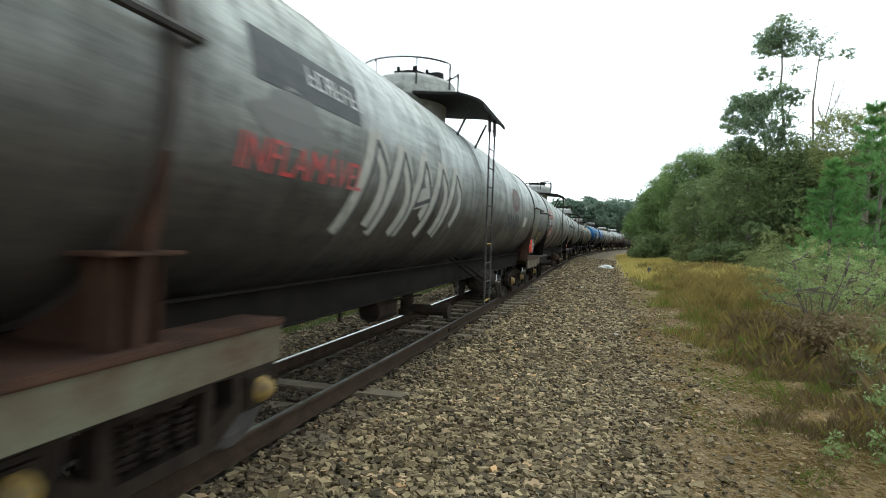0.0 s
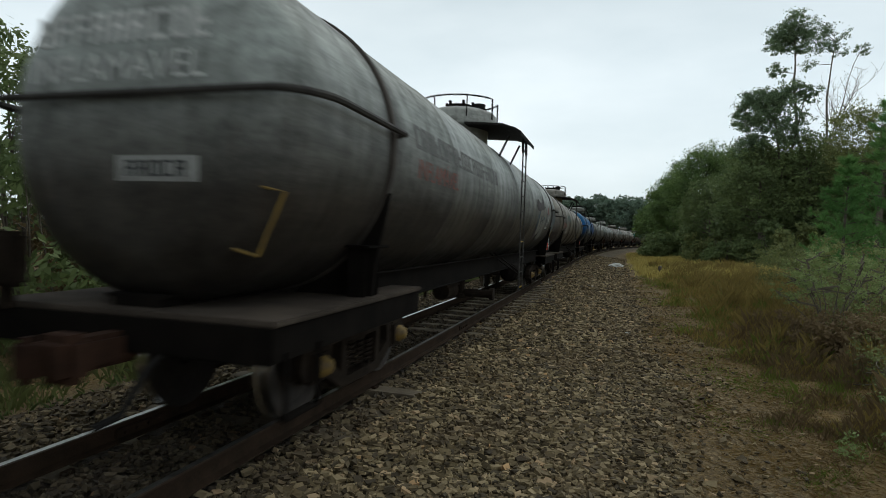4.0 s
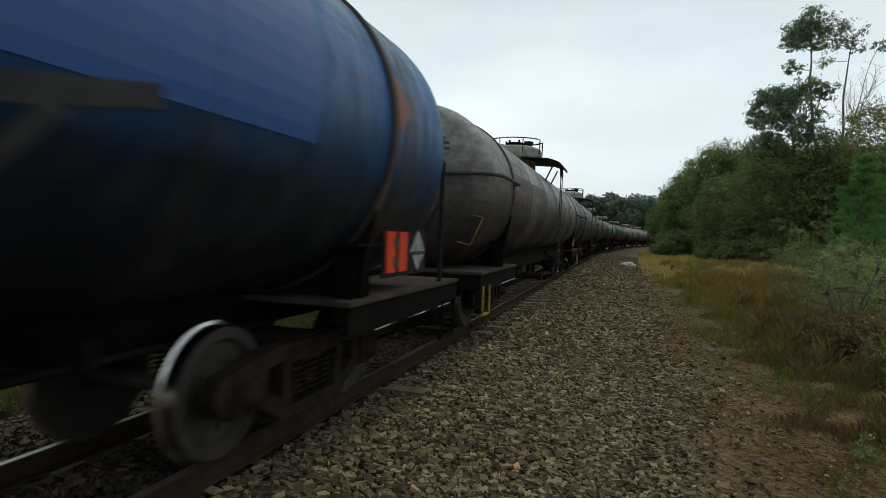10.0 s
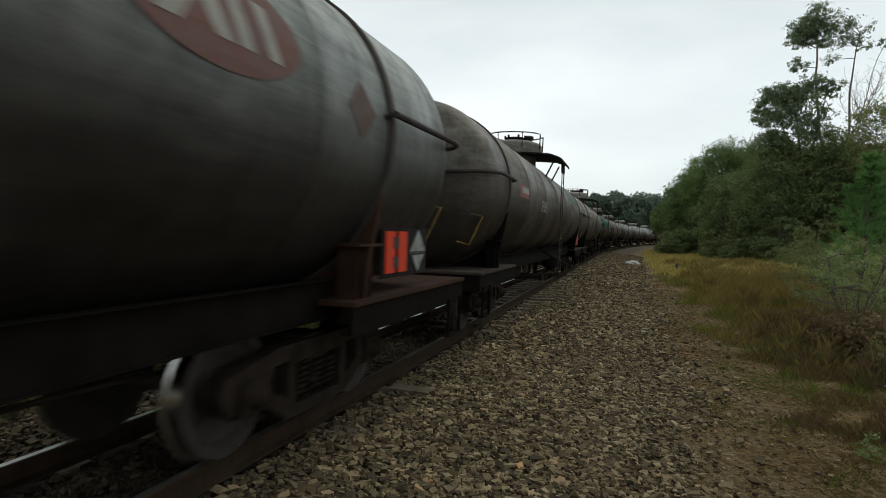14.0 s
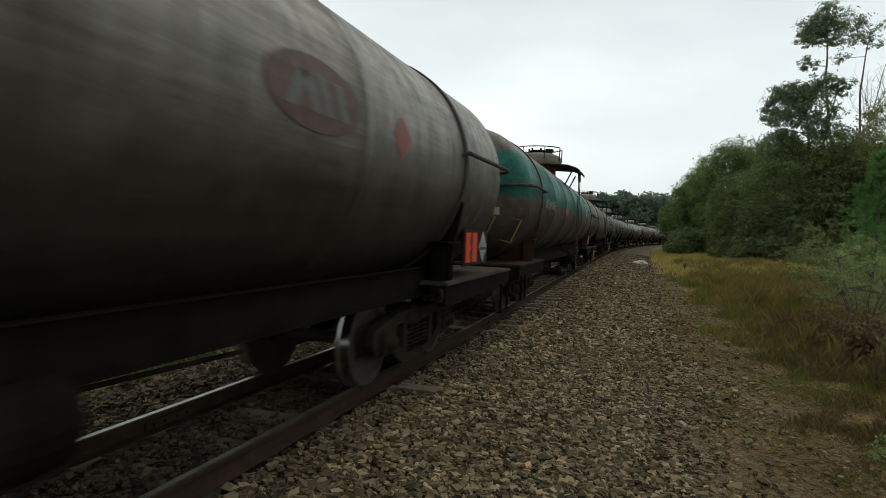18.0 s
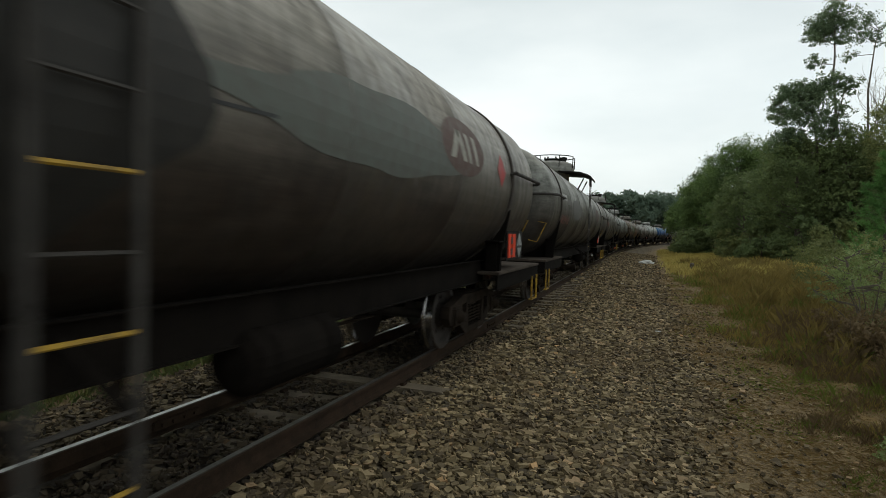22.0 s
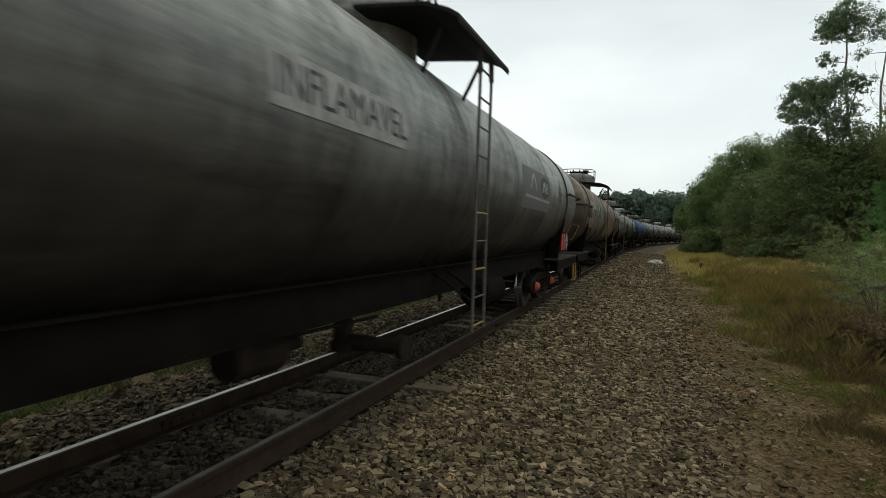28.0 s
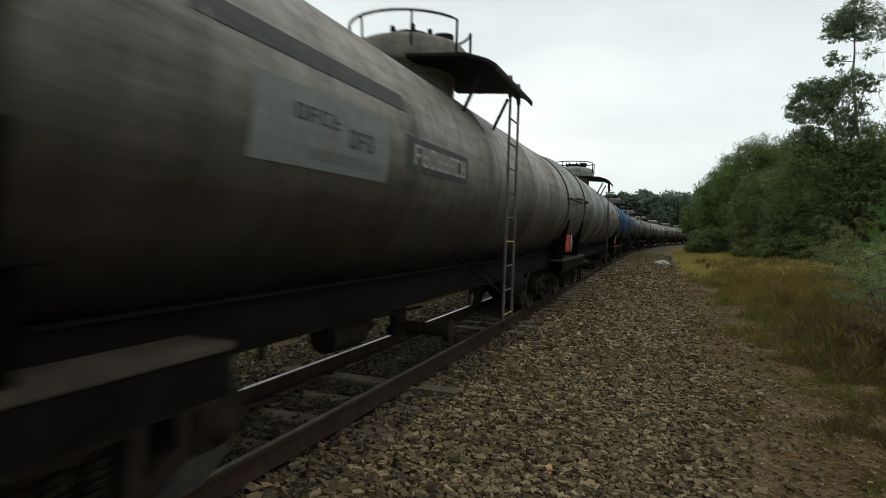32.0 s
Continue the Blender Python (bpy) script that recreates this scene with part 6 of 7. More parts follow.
def leaves_in(rng, blobs, per, size, droop=0.3, shell=0.6):
    """Leaf cards in many small ragged sprays round the ends of the limbs, most of them turned outwards and up."""
    P, N = [], []
    for (cx, cy, cz), (rx, ry, rz), k in blobs:
        sprays = max(7, int(34 * k ** 0.5))
        d = rng.normal(size=(sprays, 3))
        d /= np.linalg.norm(d, axis=1)[:, None]
        c = d * rng.uniform(0.15, 1.05, (sprays, 1)) ** shell
        n = int(per * k)
        pick = rng.integers(0, sprays, n)
        wide = rng.uniform(0.10, 0.26, sprays)[pick][:, None]
        p = c[pick] + rng.normal(size=(n, 3)) * wide * np.array([1, 1, 0.7])
        P.append(p * np.array([rx, ry, rz]) + np.array([cx, cy, cz]))
        N.append(p * 0.8 + np.array([0, -0.1, 0.2]) + rng.normal(size=(n, 3)) * 0.55)
    P, N = np.concatenate(P), np.concatenate(N)
    n = len(P)
    N /= np.linalg.norm(N, axis=1)[:, None] + 1e-9
    a = rng.normal(size=(n, 3))
    a[:, 2] -= droop
    a -= N * (a * N).sum(1)[:, None]
    a /= np.linalg.norm(a, axis=1)[:, None] + 1e-9
    b = np.cross(N, a)
    s = size * rng.uniform(0.6, 1.4, (n, 1))
    q = np.stack([P - a * s, P + b * s * 0.42, P + a * s, P - b * s * 0.42], 1)
    F = np.arange(n * 4).reshape(n, 4)
    return q.reshape(-1, 3), F


def limb(bm, rng, p0, p1, r0, r1, bend=0.12, k=6, seg=7):
    p0, p1 = Vector(p0), Vector(p1)
    ln = (p1 - p0).length
    off = [Vector((rng.normal(), rng.normal(), rng.normal() * 0.3)) * bend * ln * 0.3 for _ in range(2)]
    rings = []
    pts = []
    for i in range(k + 1):
        t = i / k
        pts.append(p0.lerp(p1, t) + off[0] * math.sin(math.pi * t) + off[1] * math.sin(2 * math.pi * t) * 0.5)
    for i, p in enumerate(pts):
        d = (pts[min(i + 1, k)] - pts[max(i - 1, 0)]).normalized()
        sd = d.orthogonal().normalized()
        up = d.cross(sd)
        r = r0 + (r1 - r0) * (i / k)
        rings.append([bm.verts.new(p + (sd * math.cos(j * 2 * math.pi / seg) + up * math.sin(j * 2 * math.pi / seg)) * r) for j in range(seg)])
    for a, b in zip(rings, rings[1:]):
        for j in range(seg):
            bm.faces.new((a[j], a[(j + 1) % seg], b[(j + 1) % seg], b[j]))
    bm.faces.new(rings[-1])
    return pts


def tree(name, label, x, y, height, spread, crown_from, leaf, bark, seed, per=900, size=0.16, clumps=14, stems=1, r0=0.16, lumpy=1.0, top=0.5, group=""):
    """A tapered trunk with limbs that end in clumps of leaves."""
    rng = np.random.default_rng(seed)
    z0 = float(ground_z(x, y)) - 0.1
    root = tagged(new(name), label, "tree" if name != "shrub" else "shrub", group=group)
    root.location = (x, y, z0)
    bm = bmesh.new()
    blobs = []
    tops = []
    tall = name == "eucalyptus"
    for s in range(stems):
        if tall and s:
            part("trunk", bm, bark, root)
            bm = bmesh.new()
        lean = Vector((rng.normal() * 0.10 * height, rng.normal() * 0.08 * height, height * rng.uniform(0.82, 0.95)))
        base = Vector((rng.normal() * 0.12 * (stems > 1), rng.normal() * 0.12 * (stems > 1), 0))
        tops.append(limb(bm, rng, base, base + lean, r0, r0 * 0.18, 0.10, 10, 4 if name == "shrub" else 7))
    for c in range(clumps):
        if tall:
            part("branch" if c else "trunk", bm, bark, root)
            bm = bmesh.new()
        trunk = tops[c % stems]
        f = rng.uniform(crown_from, 1.0)
        a = trunk[min(10, int(f * 10 * 0.85))]
        ang = c * 2.4 + rng.uniform(-0.5, 0.5)
        wide = spread * (1 - top * abs((f - crown_from) / max(1e-3, 1 - crown_from) - 0.35)) * rng.uniform(0.45, 1.0)
        b = Vector((a.x + math.cos(ang) * wide, a.y + math.sin(ang) * wide, f * height + rng.uniform(-0.04, 0.05) * height))
        limb(bm, rng, a, b, r0 * (0.5 - 0.3 * f), r0 * 0.06, 0.2, 4, 3 if name == "shrub" else 5)
        rad = spread * rng.uniform(0.30, 0.52) * lumpy
        blobs.append((tuple(b), (rad, rad, rad * rng.uniform(0.75, 1.05)), (rad / spread / 0.4) ** 2))
    part("branch" if tall else "trunk", bm, bark, root)
    V, F = leaves_in(rng, blobs, per, size)
    part("crown", mesh_from("crown", V, F, []), leaf, root)
    return root


def shaped_tree(name, label, root_at, trunks, clumps, leaf, bark, seed, per, size, group="", twigs=0, shell=0.6, plump=1.0):
    """A tree with given stems and puffs of leaves. trunks: runs of (x, y, z, radius); clumps: (x, y, z, radius, thickness)."""
    rng = np.random.default_rng(seed)
    x0, y0 = root_at
    z0 = float(ground_z(x0, y0)) - 0.1
    root = tagged(new(name), label, "tree" if name != "shrub" else "shrub", group=group)
    root.location = (x0, y0, z0)
    stems = []
    for run in trunks:
        bm = bmesh.new()
        pts = []
        for a, b in zip(run, run[1:]):
            pts += limb(bm, rng, Vector(a[:3]) - root.location, Vector(b[:3]) - root.location, a[3], b[3], 0.05, 5, 7)
        stems.append(pts)
        part("trunk", bm, bark, root)
    blobs = []
    for cx, cy, cz, r, thick in clumps:
        c = Vector((cx, cy, cz)) - root.location
        # the limb leaves the nearest stem below the puff
        spots = [q for pts in stems for q in pts if q.z < c.z - 0.2 * r] or stems[0]
        a = min(spots, key=lambda q: (q - c).length + 0.4 * abs(c.z - q.z - r))
        bm = bmesh.new()
        limb(bm, rng, a, c, 0.022 + 0.012 * r, 0.012, 0.2, 4, 4)
        for _ in range(3):
            d = Vector((rng.normal(), rng.normal(), rng.normal() * 0.6)).normalized() * r * 0.8
            limb(bm, rng, a.lerp(c, 0.6), c + d, 0.012, 0.005, 0.2, 3, 3)
        part("branch", bm, bark, root)
        r *= plump
        blobs.append((tuple(c), (r, r, r * 0.92), thick * r * r))
    for _ in range(twigs):
        pts = stems[-1]
        a = pts[int(rng.uniform(0.45, 0.95) * (len(pts) - 1))]
        d = Vector((rng.normal() * 0.7 + 0.25, rng.normal() * 0.5, rng.uniform(1.0, 2.0)))
        bm = bmesh.new()
        ends = limb(bm, rng, a, a + d * rng.uniform(0.8, 1.7), 0.02, 0.006, 0.2, 5, 3)
        for q in ends[2:]:
            limb(bm, rng, q, q + Vector((rng.normal() * 0.4, rng.normal() * 0.4, rng.uniform(0.3, 0.9))), 0.008, 0.004, 0.1, 2, 3)
        part("bare_twig", bm, bark, root)
    V, F = leaves_in(rng, blobs, per, size, shell=shell)
    part("crown", mesh_from("crown", V, F, []), leaf, root)
    return root


def dome_tree(name, label, x, y, z, rx, ry, rz, leaf, bark, seed, per, size, knobs=46, knob=0.30, group=""):
    """A dense rounded crown, knobbly like cauliflower, its middle z over the ground's zero, on a short trunk."""
    rng = np.random.default_rng(seed)
    clumps = []
    for k in range(knobs):
        t = (k + 0.5) / knobs
        c, a = 1 - 1.55 * t, k * 2.39996 + rng.uniform(-0.35, 0.35)
        r = math.sqrt(max(0.0, 1 - c * c))
        w = rng.uniform(0.80, 1.06)
        clumps.append((x + rx * r * math.cos(a) * w, y + ry * r * math.sin(a) * w, z + rz * c * w, (rx + rz) / 2 * knob * rng.uniform(0.75, 1.3), 1.0))
    g = float(ground_z(x, y)) - 0.1
    return shaped_tree(name, label, (x, y), [[(x, y, g, 0.2), (x + 0.1, y, z - rz * 0.3, 0.14), (x - 0.1, y, z + rz * 0.5, 0.05)]], clumps, leaf, bark, seed, per, size, group)


def pine(name, label, x, y, height, reach, leaf, seed, length, thin, tufts=9, whorls=11, needles=46, first=0.18, group=""):
    """A pine: whorls of up-curved branches set with tufts of needles."""
    rng = np.random.default_rng(seed)
    z0 = float(ground_z(x, y)) - 0.1
    root = tagged(new(name), label, "tree", group=group)
    root.location = (x, y, z0)
    bm = bmesh.new()
    limb(bm, rng, (0, 0, 0), (rng.normal() * 0.15, rng.normal() * 0.15, height), 0.02 + 0.012 * height, 0.012, 0.05, 8, 7)
    part("trunk", bm, M_BARK, root)
    C, D = [np.array((0, 0, height))], [np.array((0, 0, 1.0))]
    for w in range(whorls):
        f = first + (0.97 - first) * w / (whorls - 1)
        long = reach * (1.05 - f) ** 0.75 * 1.1
        bm = bmesh.new()
        for k in range(4):
            a = w * 1.1 + k * 1.571 + rng.uniform(-0.3, 0.3)
            out = Vector((math.cos(a), math.sin(a), 0))
            ln = long * rng.uniform(0.6, 1.1)
            p0 = Vector((0, 0, f * height))
            p1 = p0 + out * ln + Vector((0, 0, ln * rng.uniform(0.15, 0.5)))
            pts = limb(bm, rng, p0, p1, 0.012 + 0.006 * long, 0.005, 0.12, 5, 4)
            for t in range(tufts):
                g = 0.25 + 0.75 * (t + rng.random()) / tufts
                q = pts[min(4, int(g * 5))].lerp(pts[min(5, int(g * 5) + 1)], g * 5 % 1)
                side = Vector((rng.normal(), rng.normal(), rng.normal() * 0.5)) * 0.10 * ln
                C.append(np.array(q + side))
                d = (p1 - p0).normalized() * 0.8 + Vector((rng.normal() * 0.4, rng.normal() * 0.4, 0.5))
                D.append(np.array(d.normalized()))
        part("branch", bm, M_BARK, root)
    C, D = np.repeat(np.array(C), needles, 0), np.repeat(np.array(D), needles, 0)
    n = len(C)
    d = D + rng.normal(size=(n, 3)) * 0.55
    d /= np.linalg.norm(d, axis=1)[:, None]
    b = np.cross(d, rng.normal(size=(n, 3)))
    b *= thin / (np.linalg.norm(b, axis=1)[:, None] + 1e-9)
    C = C + D * rng.uniform(-1.0, 0.6, (n, 1)) * length
    tip = C + d * length * rng.uniform(0.6, 1.15, (n, 1))
    q = np.stack([C - b, C + b, tip + b * 0.3, tip - b * 0.3], 1)
    part("needles", mesh_from("needles", q.reshape(-1, 3), np.arange(n * 4).reshape(n, 4), []), leaf, root)
    return root


def build_trees():
    # the tall thin eucalypts over the scrub
    shaped_tree("eucalyptus", "tall thin eucalyptus with small dense puffs of leaves at its top", (12.8, 45.0),
                [[(12.8, 45, 0.2, 0.15), (11.9, 45, 6.6, 0.12), (11.2, 45, 10.0, 0.09), (10.9, 45, 12.5, 0.07), (10.9, 45, 15.6, 0.03)]],
                [(10.1, 45.2, 16.0, 0.85, 1.0), (10.8, 44.8, 16.5, 0.75, 1.0), (11.5, 45.0, 15.8, 0.65, 0.8), (9.8, 45.0, 15.1, 0.65, 1.0), (10.6, 45.5, 15.5, 0.85, 1.0), (11.2, 44.6, 14.7, 0.55, 0.8), (10.0, 45.0, 13.3, 0.55, 0.6), (9.7, 45.3, 13.4, 0.35, 0.6)],
                L_EUC, M_PALEBARK, 3, 2300, 0.075, "tall eucalypts", plump=1.12)
    shaped_tree("eucalyptus", "tall thin eucalyptus with an airy crown and bare twigs", (13.0, 46.0),
                [[(13.0, 46, 0.2, 0.12), (13.0, 46, 5.0, 0.10), (13.3, 46, 8.4, 0.08), (13.2, 46, 11.6, 0.06), (13.6, 46, 15.4, 0.025)], [(13.3, 46, 8.0, 0.05), (14.0, 46, 10.5, 0.035), (14.6, 46, 13.5, 0.015)], [(13.25, 46, 7.4, 0.05), (13.9, 46.2, 9.6, 0.035), (15.2, 46.3, 12.6, 0.012)]],
                [(12.5, 46.0, 16.5, 0.65, 0.6), (13.3, 46.2, 16.3, 0.55, 0.4), (12.4, 45.8, 15.1, 0.70, 0.6), (13.3, 46.0, 15.0, 0.50, 0.6), (14.0, 46.3, 14.8, 0.45, 0.5), (14.2, 46.0, 15.8, 0.50, 0.25), (15.1, 46.0, 14.8, 0.45, 0.8), (12.1, 46.0, 14.0, 0.45, 0.6), (13.0, 46.2, 15.7, 0.45, 0.4)],
                L_EUC, M_PALEBARK, 8, 1700, 0.07, "tall eucalypts", twigs=30, plump=1.2)
    shaped_tree("eucalyptus", "eucalyptus with a dense grey-green lower crown", (10.6, 44.0),
                [[(10.6, 44, 0.2, 0.14), (10.4, 44, 5.0, 0.11), (9.9, 44, 8.6, 0.07), (9.6, 44, 11.0, 0.03)], [(10.4, 44, 6.0, 0.08), (11.0, 44, 9.0, 0.05), (11.4, 44, 11.4, 0.02)]],
                [(8.0, 44.0, 11.0, 0.75, 1.0), (7.8, 44.2, 9.8, 0.80, 1.0), (8.8, 43.8, 11.2, 0.90, 1.0), (8.9, 44.0, 10.0, 0.95, 1.0), (9.8, 44.2, 11.6, 0.80, 1.0), (10.0, 43.8, 10.5, 0.90, 0.9), (10.9, 44.0, 11.7, 0.75, 0.9), (11.7, 44.2, 11.5, 0.65, 0.7), (11.3, 44.0, 9.9, 0.60, 0.5), (10.1, 44.0, 9.0, 0.90, 0.9), (8.7, 44.0, 8.8, 0.90, 1.0), (10.9, 44.0, 8.8, 0.80, 0.7), (8.2, 44.4, 8.0, 0.9, 0.9)],
                L_EUC, M_BARK, 12, 1900, 0.085, "tall eucalypts", plump=1.15)
    # the rounded trees at the wood's edge
    edge = "broadleaf trees along the wood's edge"
    for k, (x, y, z, rx, ry, rz) in enumerate(((8.4, 66, 6.3, 3.9, 3.4, 4.4), (5.6, 70, 4.6, 2.6, 2.6, 3.6), (12.2, 64, 6.0, 3.8, 3.4, 4.4), (3.9, 80, 3.6, 1.9, 2.2, 2.5), (16.5, 58, 5.2, 4.0, 3.4, 4.0), (21.0, 54, 5.2, 4.2, 3.6, 4.2), (26.0, 50, 5.2, 4.4, 3.8, 4.4), (7.2, 84, 4.6, 3.6, 3.2, 3.6))):
        dome_tree("broadleaf_tree", "dark green broadleaf tree with a dense rounded crown", x, y, z, rx, ry, rz, L_ROUND, M_BARK, 40 + k, 620 if k < 4 else 300, 0.10 if k < 4 else 0.16, 52, 0.30, edge)
    dome_tree("broadleaf_tree", "olive broadleaf tree with a wide open crown", 14.6, 40.5, 7.2, 2.7, 2.4, 2.6, L_DULL, M_BARK, 71, 560, 0.075, 40, 0.30, edge)
    dome_tree("broadleaf_tree", "olive broadleaf tree with a wide open crown", 19.2, 37.5, 6.8, 3.0, 2.6, 2.8, L_DULL, M_BARK, 72, 420, 0.085, 40, 0.30, edge)
    for k, (x, y, z, rx, ry, rz) in enumerate(((9.1, 44.6, 4.6, 2.5, 1.9, 3.4), (12.0, 44.2, 4.7, 2.4, 1.9, 3.5), (14.9, 44.0, 4.2, 2.4, 2.0, 3.3), (7.0, 52.0, 3.6, 2.0, 2.0, 2.9), (10.6, 52.5, 4.6, 2.4, 2.2, 3.6), (14.0, 51.0, 4.6, 2.4, 2.2, 3.6), (18.2, 44.0, 3.9, 2.4, 2.2, 3.2), (21.4, 41.0, 3.8, 2.6, 2.2, 3.1))):
        dome_tree("broadleaf_tree", "shaded olive tree in the thick lower wood", x, y, z, rx, ry, rz, L_SHADE, M_BARK, 90 + k, 460, 0.10, 40, 0.32, "lower wood below the eucalypts")
    # young pines by the path
    pine("young_pine", "bright green young pine with soft needles at the scrub's edge", 6.95, 21.5, 4.5, 1.5, L_PINE, 81, 0.16, 0.0045, 10, 12, 60)
    pine("young_pine", "taller bright green young pine at the scrub's edge", 8.5, 22.8, 6.4, 1.7, L_PINE, 82, 0.17, 0.005, 10, 13, 56)
    # scrub below the trees
    rng = np.random.default_rng(5)
    k = 0
    for y in (41, 45, 49, 54, 60, 66, 74, 84):
        for i in range(5):
            x = 6.6 + 2.5 * i + rng.uniform(-0.8, 0.8) + max(0, 46 - y) * 0.4
            if y > 58:
                x -= 3.2
            if x - float(track_x(y)) < 6.5:
                continue
            tree("shrub", "dense scrub bush in the shade under the trees", x, y + rng.uniform(-1.5, 1.5), rng.uniform(1.8, 3.4), rng.uniform(1.3, 2.0), 0.12, (L_SHADE, L_DULL, L_SHADE)[k % 3], M_BARK, 100 + k, 260, 0.12, 14, 3, 0.04, 1.0, 0.5, "scrub under the trees")
            k += 1
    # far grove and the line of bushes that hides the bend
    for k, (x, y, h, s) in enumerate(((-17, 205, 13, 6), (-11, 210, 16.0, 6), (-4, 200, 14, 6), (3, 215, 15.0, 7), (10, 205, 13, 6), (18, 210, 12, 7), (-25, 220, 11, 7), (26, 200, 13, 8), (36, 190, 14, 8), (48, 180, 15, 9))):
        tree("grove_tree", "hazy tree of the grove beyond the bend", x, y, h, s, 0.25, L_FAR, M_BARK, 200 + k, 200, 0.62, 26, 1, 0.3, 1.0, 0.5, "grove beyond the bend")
    for k, (x, y, h, s) in enumerate(((6.2, 92, 5.2, 2.8), (7.6, 100, 5.6, 3), (8.5, 112, 5.4, 3), (11, 122, 6, 3.2), (9.5, 104, 4.6, 2.6), (14, 132, 6, 3.4), (5.6, 82, 3.4, 2.0))):
        tree("shrub", "rounded bush at the bend of the line", x, y, h, s, 0.12, L_DULL if k % 2 else L_ROUND, M_BARK, 230 + k, 330, 0.26, 16, 3, 0.05, 1.0, 0.5, "bushes at the bend")
    # the shrub beside the path: a fan of bare stems under an airy roof of small leaves
    for x, y, h, w, seed, k in ((3.75, 11.8, 1.75, 1.0, 301, 26), (4.95, 13.3, 1.7, 1.1, 302, 26), (5.6, 12.4, 1.45, 0.8, 303, 16)):
        r = np.random.default_rng(seed)
        g = float(ground_z(x, y))
        stems, puffs = [], []
        for i in range(k):
            a, f = i * 2.4, math.sqrt((i + 0.5) / k)
            px, py, pz = x + w * f * math.cos(a) * r.uniform(0.8, 1.1), y + 0.8 * w * f * math.sin(a), g + h * (1.0 - 0.42 * f * f) * r.uniform(0.82, 1.0)
            puffs.append((px, py, pz, 0.17 * r.uniform(0.8, 1.4), 1.0))
            if i % 2 == 0:
                stems.append([(x + 0.12 * math.cos(a), y + 0.12 * math.sin(a), g - 0.05, 0.013), (x + 0.45 * (px - x), y + 0.45 * (py - y), g + 0.55 * (pz - g), 0.010), (px, py, pz, 0.004)])
        shaped_tree("shrub", "grey-green small-leaved shrub on a fan of bare stems", (x, y), stems, puffs, L_SHRUB, M_DEADWOOD, seed, 5200, 0.022, "shrubs beside the path", shell=0.4)
    tree("shrub", "rust-brown dead bush with few leaves", 3.4, 11.1, 0.75, 0.55, 0.15, L_BROWN, M_DEADWOOD, 306, 300, 0.03, 16, 9, 0.008, 0.8, 0.4)
    for x, y, h, w, seed in ((4.5, 10.8, 1.0, 0.9, 307), (6.2, 18.0, 1.7, 1.4, 304), (6.6, 25.0, 1.9, 1.6, 305)):
        tree("shrub", "straggly brown bush with few leaves", x, y, h, w, 0.15, L_BROWN if y < 12 else L_DULL, M_DEADWOOD, seed, 400, 0.04, 20, 9, 0.012, 0.8, 0.4)
    # a heap of thin dead branches in the grass
    r = np.random.default_rng(77)
    for k in range(16):
        x, y = 3.35 + 0.7 * r.random() , 8.1 + 1.6 * r.random()
        g = float(ground_z(x, y))
        bm = bmesh.new()
        a, ln = math.radians(r.normal(20, 28)), r.uniform(0.5, 1.1)
        d = Vector((math.cos(a), math.sin(a) * 0.6, 0)) * ln
        c = Vector((0, 0, 0.06 + 0.2 * r.random()))
        pts = limb(bm, r, c - d * 0.5, c + d * 0.5 + Vector((0, 0, 0.12 * r.normal())), 0.009, 0.003, 0.5, 8, 5)
        for q in pts[2:7:2]:
            limb(bm, r, q, q + Vector((r.normal() * 0.16, r.normal() * 0.12, r.normal() * 0.06)), 0.004, 0.002, 0.2, 3, 4)
        ob = part("fallen_branch", bm, M_DEADWOOD, None, at=Matrix.Translation((x, y, g)))
        tagged(ob, "thin pale dead branch lying in the dry grass", "branch", group="heap of dead branches")
    rng = np.random.default_rng(9)
    for k in range(26):
        y = 5.5 + 0.52 * k + rng.uniform(-0.2, 0.2)
        x = 0.25 + y * 0.30 + rng.uniform(-0.1, 1.0) + (0.5 if y < 9 else 0)
        tall = 0.35 + 0.045 * y * rng.uniform(0.5, 1.2)
        tree("shrub", "low dry brown weed beside the path" if k % 3 else "low green weed beside the path", x, y, tall, tall * 0.75, 0.12, L_SHRUB if k % 3 == 0 else (L_BROWN, L_DULL)[k % 2], M_DEADWOOD, 330 + k, 170, 0.024, 12, 7, 0.006, 1.0, 0.4, "low weeds beside the path")
    # beyond the track
    for k, (x, y, h, s) in enumerate(((-13, 7, 4.9, 1.5), (-14, 12, 5.4, 1.6), (-15.5, 17, 6.4, 1.8), (-16, 23, 9.6, 3.0), (-16, 29, 8.6, 3.2), (-17, 36, 7.5, 3.4), (-18, 45, 7.5, 4), (-19, 56, 7, 4), (-20, 70, 7, 4), (-13, 1, 6.2, 2.2), (-14, -6, 7, 2.6), (-15, -14, 8, 3), (-22, 90, 7, 4))):
        if k in (0, 1, 2, 9):
            pine("pine_tree", "dark pine with ragged branches behind the railway", x, y, h, s, L_DARKPINE, 320 + k, 0.30, 0.012, 8, 13, 34, 0.22, "trees behind the railway")
        else:
            tree("broadleaf_tree", "dark broadleaf tree behind the railway", x, y, h, s, 0.2, L_SHADE, M_BARK, 320 + k, 260, 0.16, 30, 1, 0.11, 0.8, 0.5, "trees behind the railway")
    rng = np.random.default_rng(16)
